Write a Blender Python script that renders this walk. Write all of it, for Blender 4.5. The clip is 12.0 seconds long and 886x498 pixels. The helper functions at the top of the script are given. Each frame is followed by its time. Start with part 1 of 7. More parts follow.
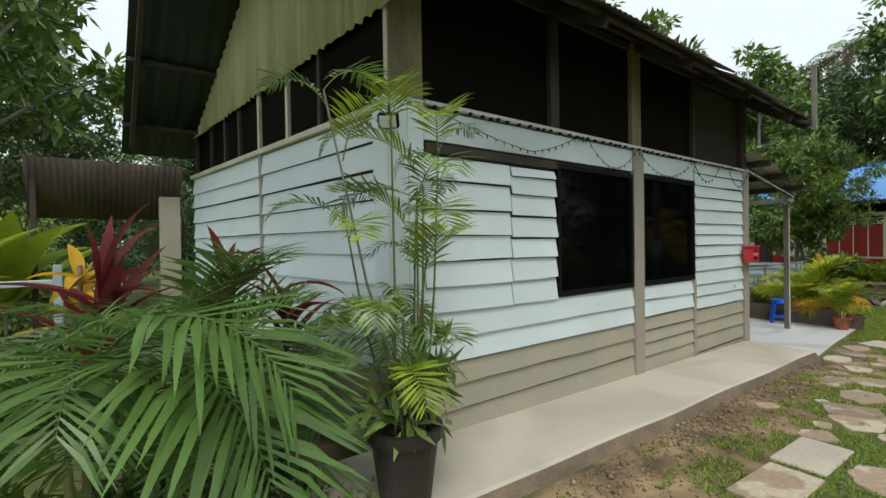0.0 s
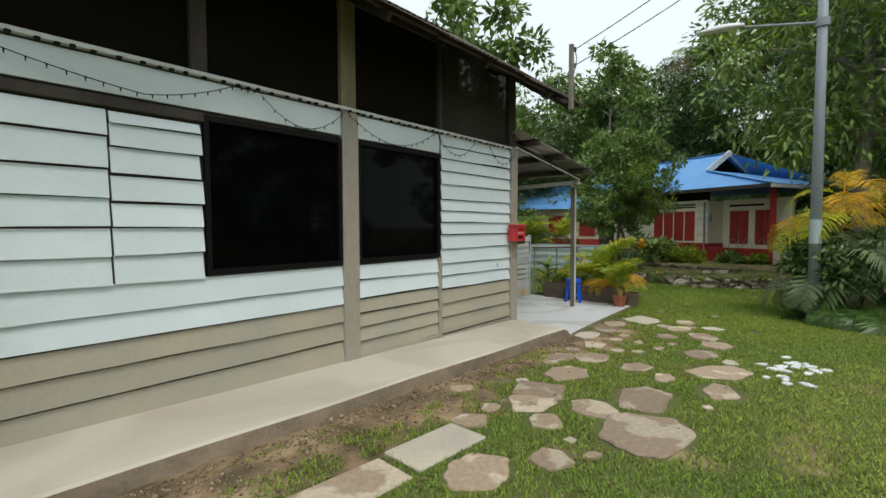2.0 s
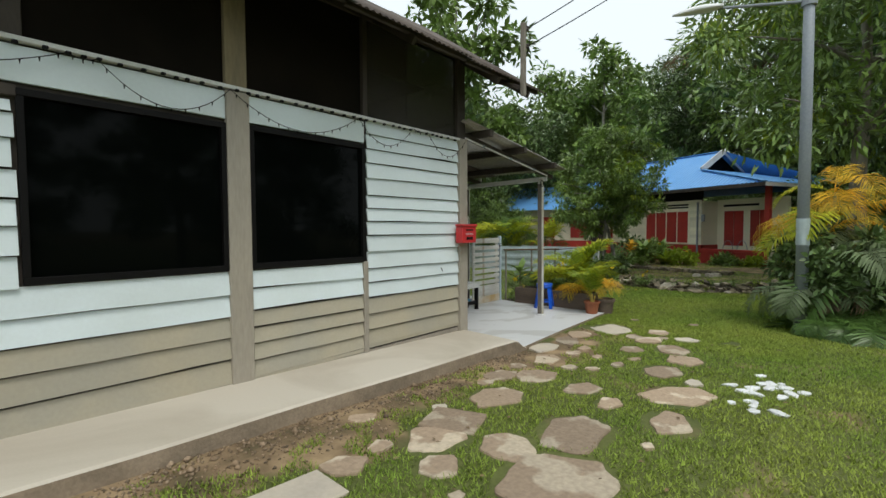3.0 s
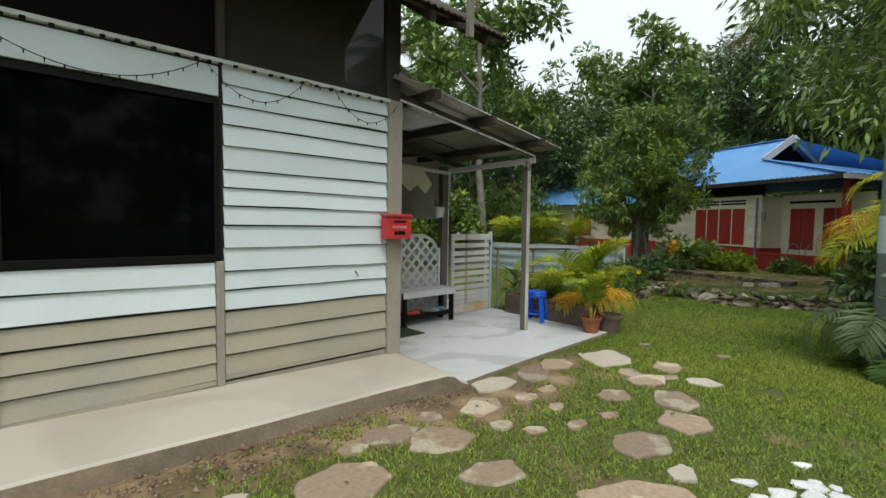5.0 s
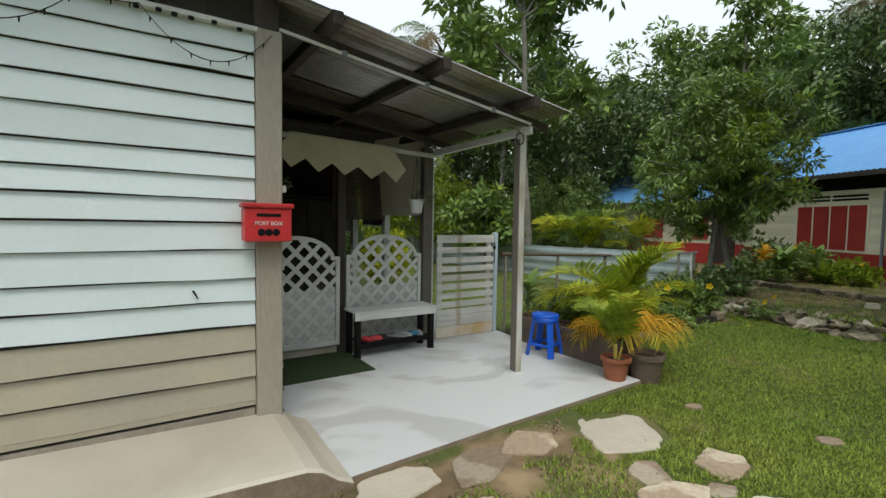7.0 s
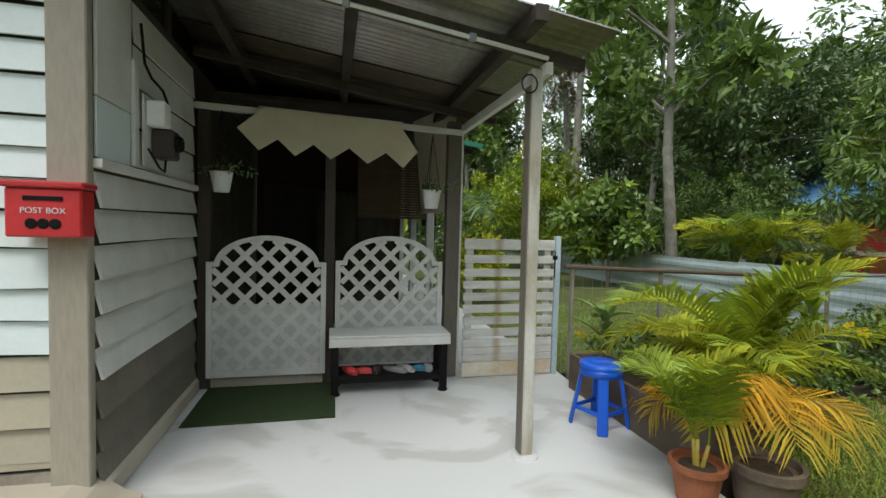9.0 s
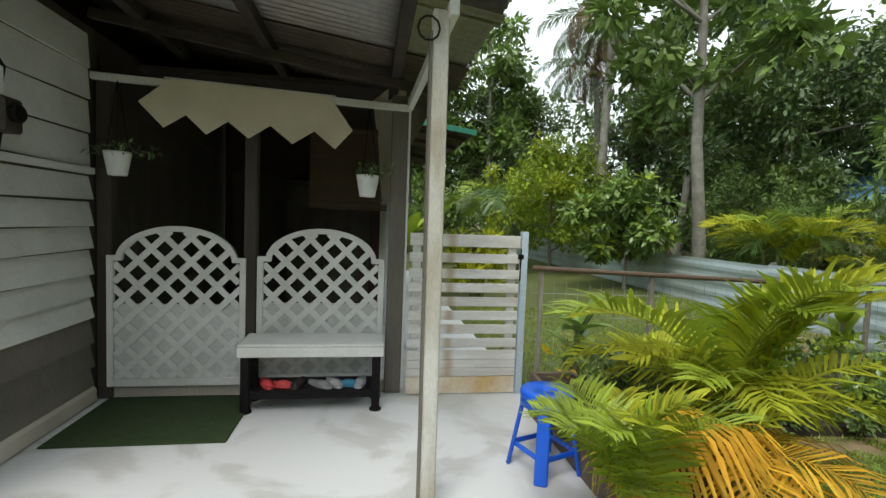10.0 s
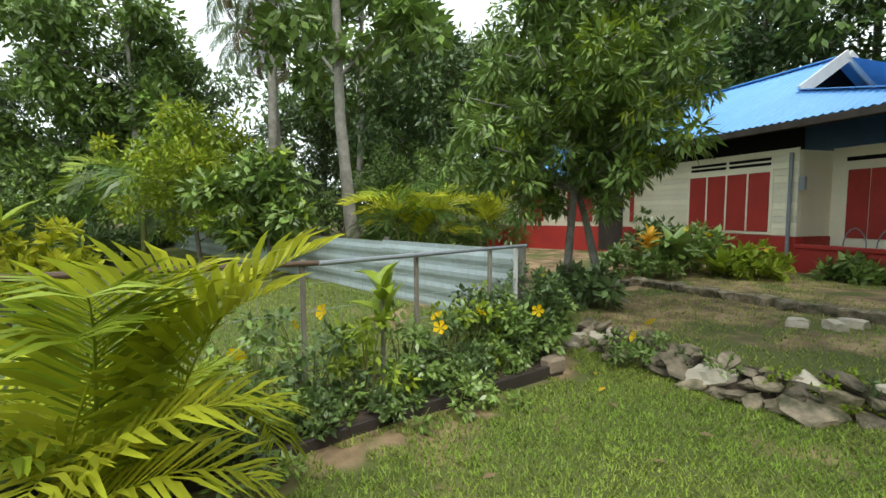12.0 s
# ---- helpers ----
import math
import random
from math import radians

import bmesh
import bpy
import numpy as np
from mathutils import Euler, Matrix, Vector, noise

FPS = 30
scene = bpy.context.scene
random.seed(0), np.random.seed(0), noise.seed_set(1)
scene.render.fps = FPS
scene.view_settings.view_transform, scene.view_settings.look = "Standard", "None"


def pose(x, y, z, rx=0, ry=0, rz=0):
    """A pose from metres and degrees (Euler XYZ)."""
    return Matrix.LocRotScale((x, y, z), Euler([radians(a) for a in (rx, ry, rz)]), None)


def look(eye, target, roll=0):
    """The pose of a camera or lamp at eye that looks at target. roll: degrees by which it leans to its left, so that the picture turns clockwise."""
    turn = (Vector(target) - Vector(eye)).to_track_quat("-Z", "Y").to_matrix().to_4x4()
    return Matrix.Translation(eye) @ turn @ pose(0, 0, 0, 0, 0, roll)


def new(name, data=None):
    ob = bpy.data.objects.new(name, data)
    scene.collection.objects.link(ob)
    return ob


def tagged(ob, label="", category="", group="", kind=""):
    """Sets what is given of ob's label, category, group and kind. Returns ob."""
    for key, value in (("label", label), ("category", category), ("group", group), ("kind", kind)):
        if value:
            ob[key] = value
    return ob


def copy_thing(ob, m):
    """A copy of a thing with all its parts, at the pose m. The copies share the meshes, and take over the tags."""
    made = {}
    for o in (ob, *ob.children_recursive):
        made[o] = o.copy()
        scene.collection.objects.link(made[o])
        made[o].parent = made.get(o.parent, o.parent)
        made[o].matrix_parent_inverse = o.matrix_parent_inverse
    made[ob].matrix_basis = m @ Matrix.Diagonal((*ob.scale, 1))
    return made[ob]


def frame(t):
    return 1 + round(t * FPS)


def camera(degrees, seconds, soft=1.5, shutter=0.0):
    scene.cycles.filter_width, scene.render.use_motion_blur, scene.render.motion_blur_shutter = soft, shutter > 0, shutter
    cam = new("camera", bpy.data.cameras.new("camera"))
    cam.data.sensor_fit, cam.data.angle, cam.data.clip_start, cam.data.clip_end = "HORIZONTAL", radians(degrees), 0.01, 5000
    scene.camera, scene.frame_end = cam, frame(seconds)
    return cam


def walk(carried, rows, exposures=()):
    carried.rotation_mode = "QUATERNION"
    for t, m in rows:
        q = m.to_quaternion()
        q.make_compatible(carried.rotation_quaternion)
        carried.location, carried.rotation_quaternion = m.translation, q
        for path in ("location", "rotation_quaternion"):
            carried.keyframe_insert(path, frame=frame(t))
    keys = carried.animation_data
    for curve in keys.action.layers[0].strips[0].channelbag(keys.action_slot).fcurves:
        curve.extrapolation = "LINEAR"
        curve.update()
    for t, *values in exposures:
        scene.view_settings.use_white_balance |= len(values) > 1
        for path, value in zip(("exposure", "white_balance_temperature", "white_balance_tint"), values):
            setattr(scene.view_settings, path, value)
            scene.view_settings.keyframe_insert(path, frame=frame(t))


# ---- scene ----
cam = camera(87.9, 12.0)
PATH = [
    (0, (-0.017, 0.26, 1.477), (1.205, 1.843, 1.452), -0.9),
    (0.5, (0.496, 0.039, 1.409), (1.987, 1.372, 1.356), -0.4),
    (1, (0.918, -0.283, 1.396), (2.437, 1.015, 1.32), -0.2),
    (1.5, (1.413, -0.494, 1.377), (2.929, 0.808, 1.296), -0.2),
    (2, (1.897, -0.711, 1.335), (3.416, 0.587, 1.24), -0.2),
    (2.5, (2.457, -0.846, 1.294), (3.976, 0.452, 1.206), -0.4),
    (3, (2.955, -0.902, 1.306), (4.464, 0.408, 1.22), -0.3),
    (3.2, (3.152, -0.931, 1.281), (4.655, 0.386, 1.2), -0.2),
    (4.8, (4.772, -0.881, 1.288), (6.172, 0.543, 1.18), 1.2),
    (5, (4.985, -0.835, 1.283), (6.339, 0.632, 1.173), 0.9),
    (5.5, (5.446, -0.705, 1.292), (6.694, 0.854, 1.185), 0.6),
    (6, (5.981, -0.551, 1.294), (7.2, 1.031, 1.189), 0.7),
    (6.5, (6.513, -0.386, 1.281), (7.697, 1.222, 1.173), 0.7),
    (7, (7.063, -0.272, 1.258), (8.164, 1.394, 1.149), 1.0),
    (7.1, (7.165, -0.231, 1.251), (8.24, 1.453, 1.145), 1.2),
    (7.5, (7.6, -0.029, 1.248), (8.543, 1.732, 1.148), 1.5),
    (7.7, (7.777, 0.064, 1.283), (8.646, 1.862, 1.182), 1.5),
    (9.3, (9.255, 0.561, 1.21), (9.645, 2.52, 1.108), 1.9),
    (9.5, (9.43, 0.659, 1.241), (9.776, 2.626, 1.129), 2.2),
    (10, (9.876, 0.915, 1.212), (10.188, 2.887, 1.094), 2.2),
    (10.5, (10.334, 1.09, 1.181), (10.634, 3.063, 1.06), 2.2),
    (11, (10.811, 1.273, 1.172), (11.233, 3.225, 1.063), 1.8),
    (11.5, (11.273, 1.378, 1.188), (12.146, 3.173, 1.055), 1.0),
    (12, (11.763, 1.276, 1.17), (13.112, 2.744, 1.009), -0.3),
]
walk(cam, [(t, look(eye, target, roll)) for t, eye, target, roll in PATH],
     exposures=[(0.0, -0.50), (5.5, -0.43), (7.5, -0.42), (9.5, -0.06), (11.0, 0.18), (12.0, 0.32)])

# ---- light: bright overcast tropical day ----
world = bpy.data.worlds.new("world")
scene.world = world
world.use_nodes = True
_wn = world.node_tree.nodes
_sky = _wn.new("ShaderNodeTexSky")
_sky.sky_type, _sky.sun_disc = "NISHITA", False
_sky.sun_elevation, _sky.sun_rotation = radians(59), radians(208)
_sky.dust_density, _sky.ozone_density, _sky.air_density = 6.0, 1.0, 1.0
_haze = _wn.new("ShaderNodeMix")
_haze.data_type = "RGBA"
_haze.inputs[0].default_value = 0.88
_haze.inputs[7].default_value = (10.2, 11.2, 11.6, 1)
world.node_tree.links.new(_sky.outputs[0], _haze.inputs[6])
world.node_tree.links.new(_haze.outputs[2], _wn["Background"].inputs[0])
_wn["Background"].inputs[1].default_value = 0.138
sun = new("sun", bpy.data.lights.new("sun", "SUN"))
sun.data.energy, sun.data.angle, sun.data.color = 2.1, radians(25), (1.0, 0.96, 0.9)
sun.matrix_world = look((0, 0, 20), (3.2, 6.0, 8.5))


# ---- materials ----
def mat(name, col, rough=0.7, var=0.25, scale=6.0, col2=None, fine=60.0, bump=0.2, metal=0.0, leaf=0.0, rand=0.12, spec=0.5, stretch=(1, 1, 1), island=False, glow=0.0):
    m = bpy.data.materials.new(name)
    m.use_nodes = True
    n, l = m.node_tree.nodes, m.node_tree.links
    p = n["Principled BSDF"]
    p.inputs["Roughness"].default_value = rough
    p.inputs["Metallic"].default_value = metal
    p.inputs["Specular IOR Level"].default_value = spec
    tc = n.new("ShaderNodeTexCoord")
    mp = n.new("ShaderNodeMapping")
    mp.inputs["Scale"].default_value = stretch
    l.new(tc.outputs["Object"], mp.inputs[0])
    a = n.new("ShaderNodeTexNoise")
    a.inputs["Scale"].default_value, a.inputs["Detail"].default_value = scale, 5
    b = n.new("ShaderNodeTexNoise")
    b.inputs["Scale"].default_value, b.inputs["Detail"].default_value = fine, 3
    l.new(mp.outputs[0], a.inputs[0])
    l.new(mp.outputs[0], b.inputs[0])
    ramp = n.new("ShaderNodeMapRange")
    ramp.inputs[1].default_value, ramp.inputs[2].default_value = 0.35, 0.68
    l.new(a.outputs[0], ramp.inputs[0])
    mix = n.new("ShaderNodeMix")
    mix.data_type = "RGBA"
    c2 = col2 or tuple(c * (1 - var) for c in col)
    mix.inputs[6].default_value, mix.inputs[7].default_value = (*col, 1), (*c2, 1)
    l.new(ramp.outputs[0], mix.inputs[0])
    info = n.new("ShaderNodeNewGeometry" if island else "ShaderNodeObjectInfo")
    hsv = n.new("ShaderNodeHueSaturation")
    mr = n.new("ShaderNodeMapRange")
    mr.inputs[3].default_value, mr.inputs[4].default_value = 1 - rand, 1 + rand
    l.new(info.outputs["Random Per Island" if island else "Random"], mr.inputs[0])
    mm = n.new("ShaderNodeMath")
    mm.operation = "MULTIPLY"
    fr = n.new("ShaderNodeMapRange")
    fr.inputs[1].default_value, fr.inputs[2].default_value = 0.3, 0.7
    fr.inputs[3].default_value, fr.inputs[4].default_value = 1 - var * 0.5, 1 + var * 0.3
    l.new(b.outputs[0], fr.inputs[0])
    l.new(mr.outputs[0], mm.inputs[0])
    l.new(fr.outputs[0], mm.inputs[1])
    l.new(mm.outputs[0], hsv.inputs["Value"])
    l.new(mix.outputs[2], hsv.inputs["Color"])
    l.new(hsv.outputs[0], p.inputs["Base Color"])
    if bump:
        bp = n.new("ShaderNodeBump")
        bp.inputs["Strength"].default_value, bp.inputs["Distance"].default_value = bump, 0.01
        l.new(b.outputs[0], bp.inputs["Height"])
        l.new(bp.outputs[0], p.inputs["Normal"])
    if leaf:
        tr = n.new("ShaderNodeBsdfTranslucent")
        l.new(hsv.outputs[0], tr.inputs[0])
        ms = n.new("ShaderNodeMixShader")
        ms.inputs[0].default_value = leaf
        l.new(p.outputs[0], ms.inputs[1])
        l.new(tr.outputs[0], ms.inputs[2])
        l.new(ms.outputs[0], n["Material Output"].inputs[0])
    return m


M_WHITE = mat("white_paint", (0.70, 0.79, 0.81), 0.5, 0.045, 1.6, (0.65, 0.73, 0.73), 40, 0.12, rand=0.05)
M_TAUPE = mat("taupe_paint", (0.37, 0.345, 0.275), 0.55, 0.09, 2.0, (0.42, 0.375, 0.275), 40, 0.12, rand=0.06)
M_POST = mat("grey_post_paint", (0.34, 0.31, 0.26), 0.65, 0.2, 3, (0.40, 0.36, 0.29), 50, 0.3, stretch=(1, 1, 0.2))
# the post colours above at about two fifths of their value
M_DARKPOST = mat("dark_grey_timber", (0.135, 0.122, 0.10), 0.65, 0.2, 3, (0.18, 0.16, 0.13), 50, 0.3, stretch=(1, 1, 0.2))
M_OLDPOST = mat("weathered_yellow_post", (0.36, 0.29, 0.16), 0.75, 0.3, 3, (0.20, 0.16, 0.10), 50, 0.3, stretch=(1, 1, 0.2))
M_CREAM = mat("cream_paint", (0.62, 0.60, 0.46), 0.7, 0.2, 2, (0.52, 0.52, 0.36), 30, 0.2, stretch=(1, 1, 0.25))
M_GABLE = mat("stained_gable_sheet", (0.60, 0.60, 0.36), 0.65, 0.2, 1.6, (0.40, 0.42, 0.20), 18, 0.2, stretch=(3, 3, 0.25))
# opaque screen; the dark interior behind it is put into the colour
M_MESH = mat("shade_filled_fly_screen", (0.012, 0.0095, 0.0065), 0.8, 0.3, 2, (0.007, 0.006, 0.004), 300, 0.1, spec=0.05)
# dark timber, and also boards dimmed in colour for the back porch's shade
M_DARKWOOD = mat("dark_and_dimmed_wood", (0.038, 0.029, 0.022), 0.75, 0.3, 5, (0.065, 0.052, 0.040), 60, 0.3, stretch=(1, 1, 0.3))
# black parts, and also shaded openings coloured plain black
M_BLACK = mat("black_paint_and_shade", (0.007, 0.0065, 0.0065), 0.5, 0.2, 5, None, 60, 0.1, spec=0.15)
# opaque glossy pane; the dark room behind is put into its colour
M_GLASS = mat("dark_interior_pane", (0.0018, 0.0026, 0.0022), 0.05, 0.1, 2, None, 30, 0.0, spec=0.06)
M_ZINC = mat("old_zinc_sheet", (0.40, 0.39, 0.38), 0.42, 0.3, 1.5, (0.22, 0.19, 0.16), 25, 0.1, metal=0.55, stretch=(1, 0.3, 1))
M_RUSTROOF = mat("rusty_roof_sheet", (0.11, 0.085, 0.065), 0.7, 0.4, 1.6, (0.055, 0.04, 0.032), 20, 0.2, metal=0.1, stretch=(1, 0.3, 1))
M_GREENROOF = mat("dark_green_roof_sheet", (0.022, 0.040, 0.032), 0.45, 0.3, 1.5, (0.015, 0.025, 0.022), 20, 0.1, metal=0.2)
M_CONC = mat("concrete_walkway", (0.52, 0.475, 0.395), 0.75, 0.05, 0.9, (0.42, 0.375, 0.30), 70, 0.06)
M_CONCEDGE = mat("concrete_edge", (0.30, 0.235, 0.165), 0.9, 0.3, 4, (0.19, 0.15, 0.105), 45, 0.5)
M_CONCSILL = mat("concrete_sill", (0.36, 0.32, 0.26), 0.9, 0.25, 5, (0.24, 0.21, 0.17), 45, 0.4)
M_PORCH = mat("painted_porch_floor", (0.58, 0.59, 0.59), 0.45, 0.04, 1.1, (0.47, 0.47, 0.455), 60, 0.04)
for _m, _d, _lo, _hi in ((M_PORCH, 1.6, 0.50, 0.60), (M_CONC, 0.8, 0.42, 0.66)):
    _nodes = _m.node_tree.nodes
    next(q for q in _nodes if q.type == "TEX_NOISE").inputs["Distortion"].default_value = _d
    _ramp = next(q for q in _nodes if q.type == "MAP_RANGE")
    _ramp.inputs[1].default_value, _ramp.inputs[2].default_value = _lo, _hi
M_RED = mat("red_paint", (0.42, 0.035, 0.025), 0.6, 0.2, 2, (0.34, 0.03, 0.025), 30, 0.15)
M_POSTBOX = mat("red_postbox_metal", (0.55, 0.03, 0.035), 0.4, 0.15, 6, None, 40, 0.1)
M_BLUE = mat("blue_plastic", (0.006, 0.10, 0.62), 0.35, 0.1, 5, None, 80, 0.05)
M_BLUEROOF = mat("blue_roof_sheet", (0.12, 0.34, 0.69), 0.45, 0.12, 1.2, (0.15, 0.38, 0.73), 8, 0.05)
M_WALLCREAM = mat("cream_house_paint", (0.86, 0.82, 0.64), 0.65, 0.07, 1.5, None, 20, 0.1)
M_STONE = mat("flagstone", (0.34, 0.255, 0.175), 0.85, 0.35, 3, (0.50, 0.42, 0.31), 30, 0.8, rand=0.26)
_ramp = next(q for q in M_STONE.node_tree.nodes if q.type == "MAP_RANGE")
_ramp.inputs[1].default_value, _ramp.inputs[2].default_value = 0.51, 0.56
M_PALESTONE = mat("pale_flagstone", (0.56, 0.50, 0.39), 0.85, 0.12, 2.5, (0.45, 0.40, 0.33), 35, 0.5, rand=0.1)
M_ROCK = mat("wall_rock", (0.30, 0.245, 0.17), 0.9, 0.45, 8, (0.07, 0.07, 0.035), 25, 1.0, rand=0.45)
M_TERRA = mat("terracotta", (0.36, 0.12, 0.055), 0.75, 0.25, 8, None, 60, 0.2)
M_DARKPOT = mat("dark_brown_pot", (0.05, 0.04, 0.035), 0.55, 0.3, 4, None, 40, 0.15)
M_TURF = mat("green_turf_mat", (0.030, 0.060, 0.014), 0.95, 0.3, 20, None, 240, 0.8)
M_METAL = mat("galvanised_steel", (0.26, 0.29, 0.33), 0.6, 0.2, 3, (0.27, 0.30, 0.32), 30, 0.1, metal=0.15)
M_FENCE = mat("pale_blue_sheet", (0.46, 0.56, 0.58), 0.5, 0.2, 1.5, (0.38, 0.44, 0.43), 14, 0.1, metal=0.2)
M_LAMP = mat("street_lamp_head", (0.75, 0.76, 0.76), 0.4, 0.1, 5, None, 40, 0.05)
M_LATTICE = mat("white_lattice_paint", (0.70, 0.70, 0.68), 0.55, 0.12, 3, (0.58, 0.58, 0.55), 50, 0.15, rand=0.04)
# white sheet, greyed so its colour carries the shade between the laths
M_BACKING = mat("shade_greyed_sheet", (0.54, 0.54, 0.53), 0.7, 0.15, 3, None, 40, 0.1)
M_GATE = mat("worn_white_slat", (0.74, 0.74, 0.71), 0.6, 0.2, 3.0, (0.58, 0.55, 0.50), 40, 0.3, stretch=(0.6, 1, 5), rand=0.08)
M_RUSTSLAT = mat("rust_stained_slat", (0.68, 0.67, 0.62), 0.6, 0.2, 2.4, (0.52, 0.36, 0.17), 40, 0.3)
def rust_run(m, at, wide):
    """A brown run of rust down the boards, round one place along them."""
    n, l = m.node_tree.nodes, m.node_tree.links
    tc = next(q for q in n if q.type == "TEX_COORD")
    sep, off, far = n.new("ShaderNodeSeparateXYZ"), n.new("ShaderNodeMath"), n.new("ShaderNodeMath")
    wob = n.new("ShaderNodeTexNoise")
    wob.inputs["Scale"].default_value, wob.inputs["Detail"].default_value = 6.0, 5
    l.new(tc.outputs["Object"], sep.inputs[0])
    l.new(tc.outputs["Object"], wob.inputs[0])
    off.operation, off.inputs[2].default_value = "MULTIPLY_ADD", -at - wide * 0.5
    off.inputs[1].default_value = wide
    l.new(wob.outputs[0], off.inputs[0])
    add = n.new("ShaderNodeMath")
    l.new(sep.outputs["X"], add.inputs[0])
    l.new(off.outputs[0], add.inputs[1])
    far.operation = "ABSOLUTE"
    l.new(add.outputs[0], far.inputs[0])
    k = n.new("ShaderNodeMapRange")
    k.inputs[1].default_value, k.inputs[2].default_value = wide * 0.15, wide * 0.8
    k.inputs[3].default_value, k.inputs[4].default_value = 0.65, 0.0
    l.new(far.outputs[0], k.inputs[0])
    mx = n.new("ShaderNodeMix")
    mx.data_type = "RGBA"
    mx.inputs[7].default_value = (0.36, 0.24, 0.11, 1)
    l.new(k.outputs[0], mx.inputs[0])
    l.new(next(q for q in n if q.type == "HUE_SAT").outputs[0], mx.inputs[6])
    l.new(mx.outputs[2], n["Principled BSDF"].inputs["Base Color"])


rust_run(M_GATE, 0.34, 0.07)
M_CLOTH = mat("cream_cloth", (0.66, 0.60, 0.46), 0.9, 0.12, 4, None, 200, 0.2)
M_GREYCLOTH = mat("grey_blind_cloth", (0.20, 0.19, 0.18), 0.9, 0.2, 3, None, 150, 0.2)
M_BAMBOO = mat("brown_bamboo", (0.10, 0.065, 0.04), 0.7, 0.25, 6, None, 60, 0.2)
M_PLANTER = mat("brown_planter_board", (0.17, 0.125, 0.092), 0.75, 0.3, 5, (0.10, 0.074, 0.055), 50, 0.3, stretch=(1, 0.2, 1))
M_SOIL = mat("soil", (0.06, 0.042, 0.028), 0.95, 0.4, 8, None, 40, 0.8)
M_BARK = mat("bark", (0.16, 0.14, 0.11), 0.9, 0.4, 5, (0.26, 0.24, 0.20), 30, 0.8, stretch=(1, 1, 0.3))
M_PALEBARK = mat("pale_bark", (0.30, 0.29, 0.25), 0.9, 0.35, 4, (0.16, 0.15, 0.12), 30, 0.6)
M_STEM = mat("palm_stem", (0.12, 0.16, 0.04), 0.6, 0.3, 5, (0.22, 0.20, 0.06), 30, 0.3)
M_YSTEM = mat("yellow_palm_stem", (0.45, 0.30, 0.05), 0.6, 0.3, 5, (0.30, 0.30, 0.06), 30, 0.2)
L_DARK = mat("leaf_dark", (0.090, 0.152, 0.046), 0.36, 0.3, 0.6, (0.130, 0.200, 0.060), 12, 0, leaf=0.12, spec=0.6, rand=0.45, island=True)
L_MID = mat("leaf_mid", (0.150, 0.242, 0.054), 0.36, 0.3, 0.7, (0.210, 0.312, 0.068), 12, 0, leaf=0.14, spec=0.6, rand=0.4, island=True)
L_BRIGHT = mat("leaf_bright", (0.2322, 0.33, 0.0288), 0.42, 0.3, 0.8, (0.3024, 0.38, 0.0312), 12, 0, leaf=0.30, spec=0.4, rand=0.35, island=True)
L_YELLOW = mat("leaf_yellow", (0.56, 0.56, 0.045), 0.5, 0.3, 1.2, (0.324, 0.4, 0.033), 12, 0, leaf=0.42, spec=0.15, rand=0.3, island=True)
L_ORANGE = mat("leaf_orange", (0.75, 0.40, 0.035), 0.5, 0.3, 2.0, (0.62, 0.48, 0.06), 12, 0, leaf=0.42, spec=0.15, rand=0.3, island=True)
L_PALM = mat("palm_leaf_green", (0.095, 0.178, 0.036), 0.34, 0.25, 1.5, (0.135, 0.245, 0.060), 12, 0, leaf=0.35, spec=0.5, rand=0.25, island=True)
L_SILVER = mat("palm_leaf_grey_green", (0.24, 0.29, 0.17), 0.55, 0.25, 1.5, (0.17, 0.24, 0.11), 12, 0, leaf=0.4, spec=0.15, rand=0.25, island=True)
L_RED = mat("leaf_red", (0.23, 0.035, 0.042), 0.45, 0.3, 3, (0.10, 0.035, 0.03), 12, 0, leaf=0.4, spec=0.15, rand=0.4, island=True)
L_DEAD = mat("leaf_dead", (0.26, 0.18, 0.09), 0.8, 0.3, 3, (0.18, 0.13, 0.08), 12, 0, leaf=0.25, rand=0.3, island=True)
L_FLOWER = mat("yellow_petal", (0.80, 0.55, 0.01), 0.5, 0.1, 5, None, 30, 0, leaf=0.4, spec=0.15, rand=0.1, island=True)
L_GRASS = mat("grass_blade", (0.20, 0.310, 0.045), 0.5, 0.3, 0.5, (0.32, 0.38, 0.07), 8, 0, leaf=0.4, spec=0.25, rand=0.6, island=True)


def open_mesh():
    """Fine fly screen that lets part of the view through."""
    m = mat("open_fly_screen", (0.06, 0.055, 0.045), 0.8, 0.2, 3, None, 300, 0, spec=0.05)
    n, l = m.node_tree.nodes, m.node_tree.links
    mx = n.new("ShaderNodeMixShader")
    mx.inputs[0].default_value = 0.30
    l.new(n["Principled BSDF"].outputs[0], mx.inputs[1])
    l.new(n.new("ShaderNodeBsdfTransparent").outputs[0], mx.inputs[2])
    l.new(mx.outputs[0], n["Material Output"].inputs[0])
    return m


M_OPENMESH = open_mesh()


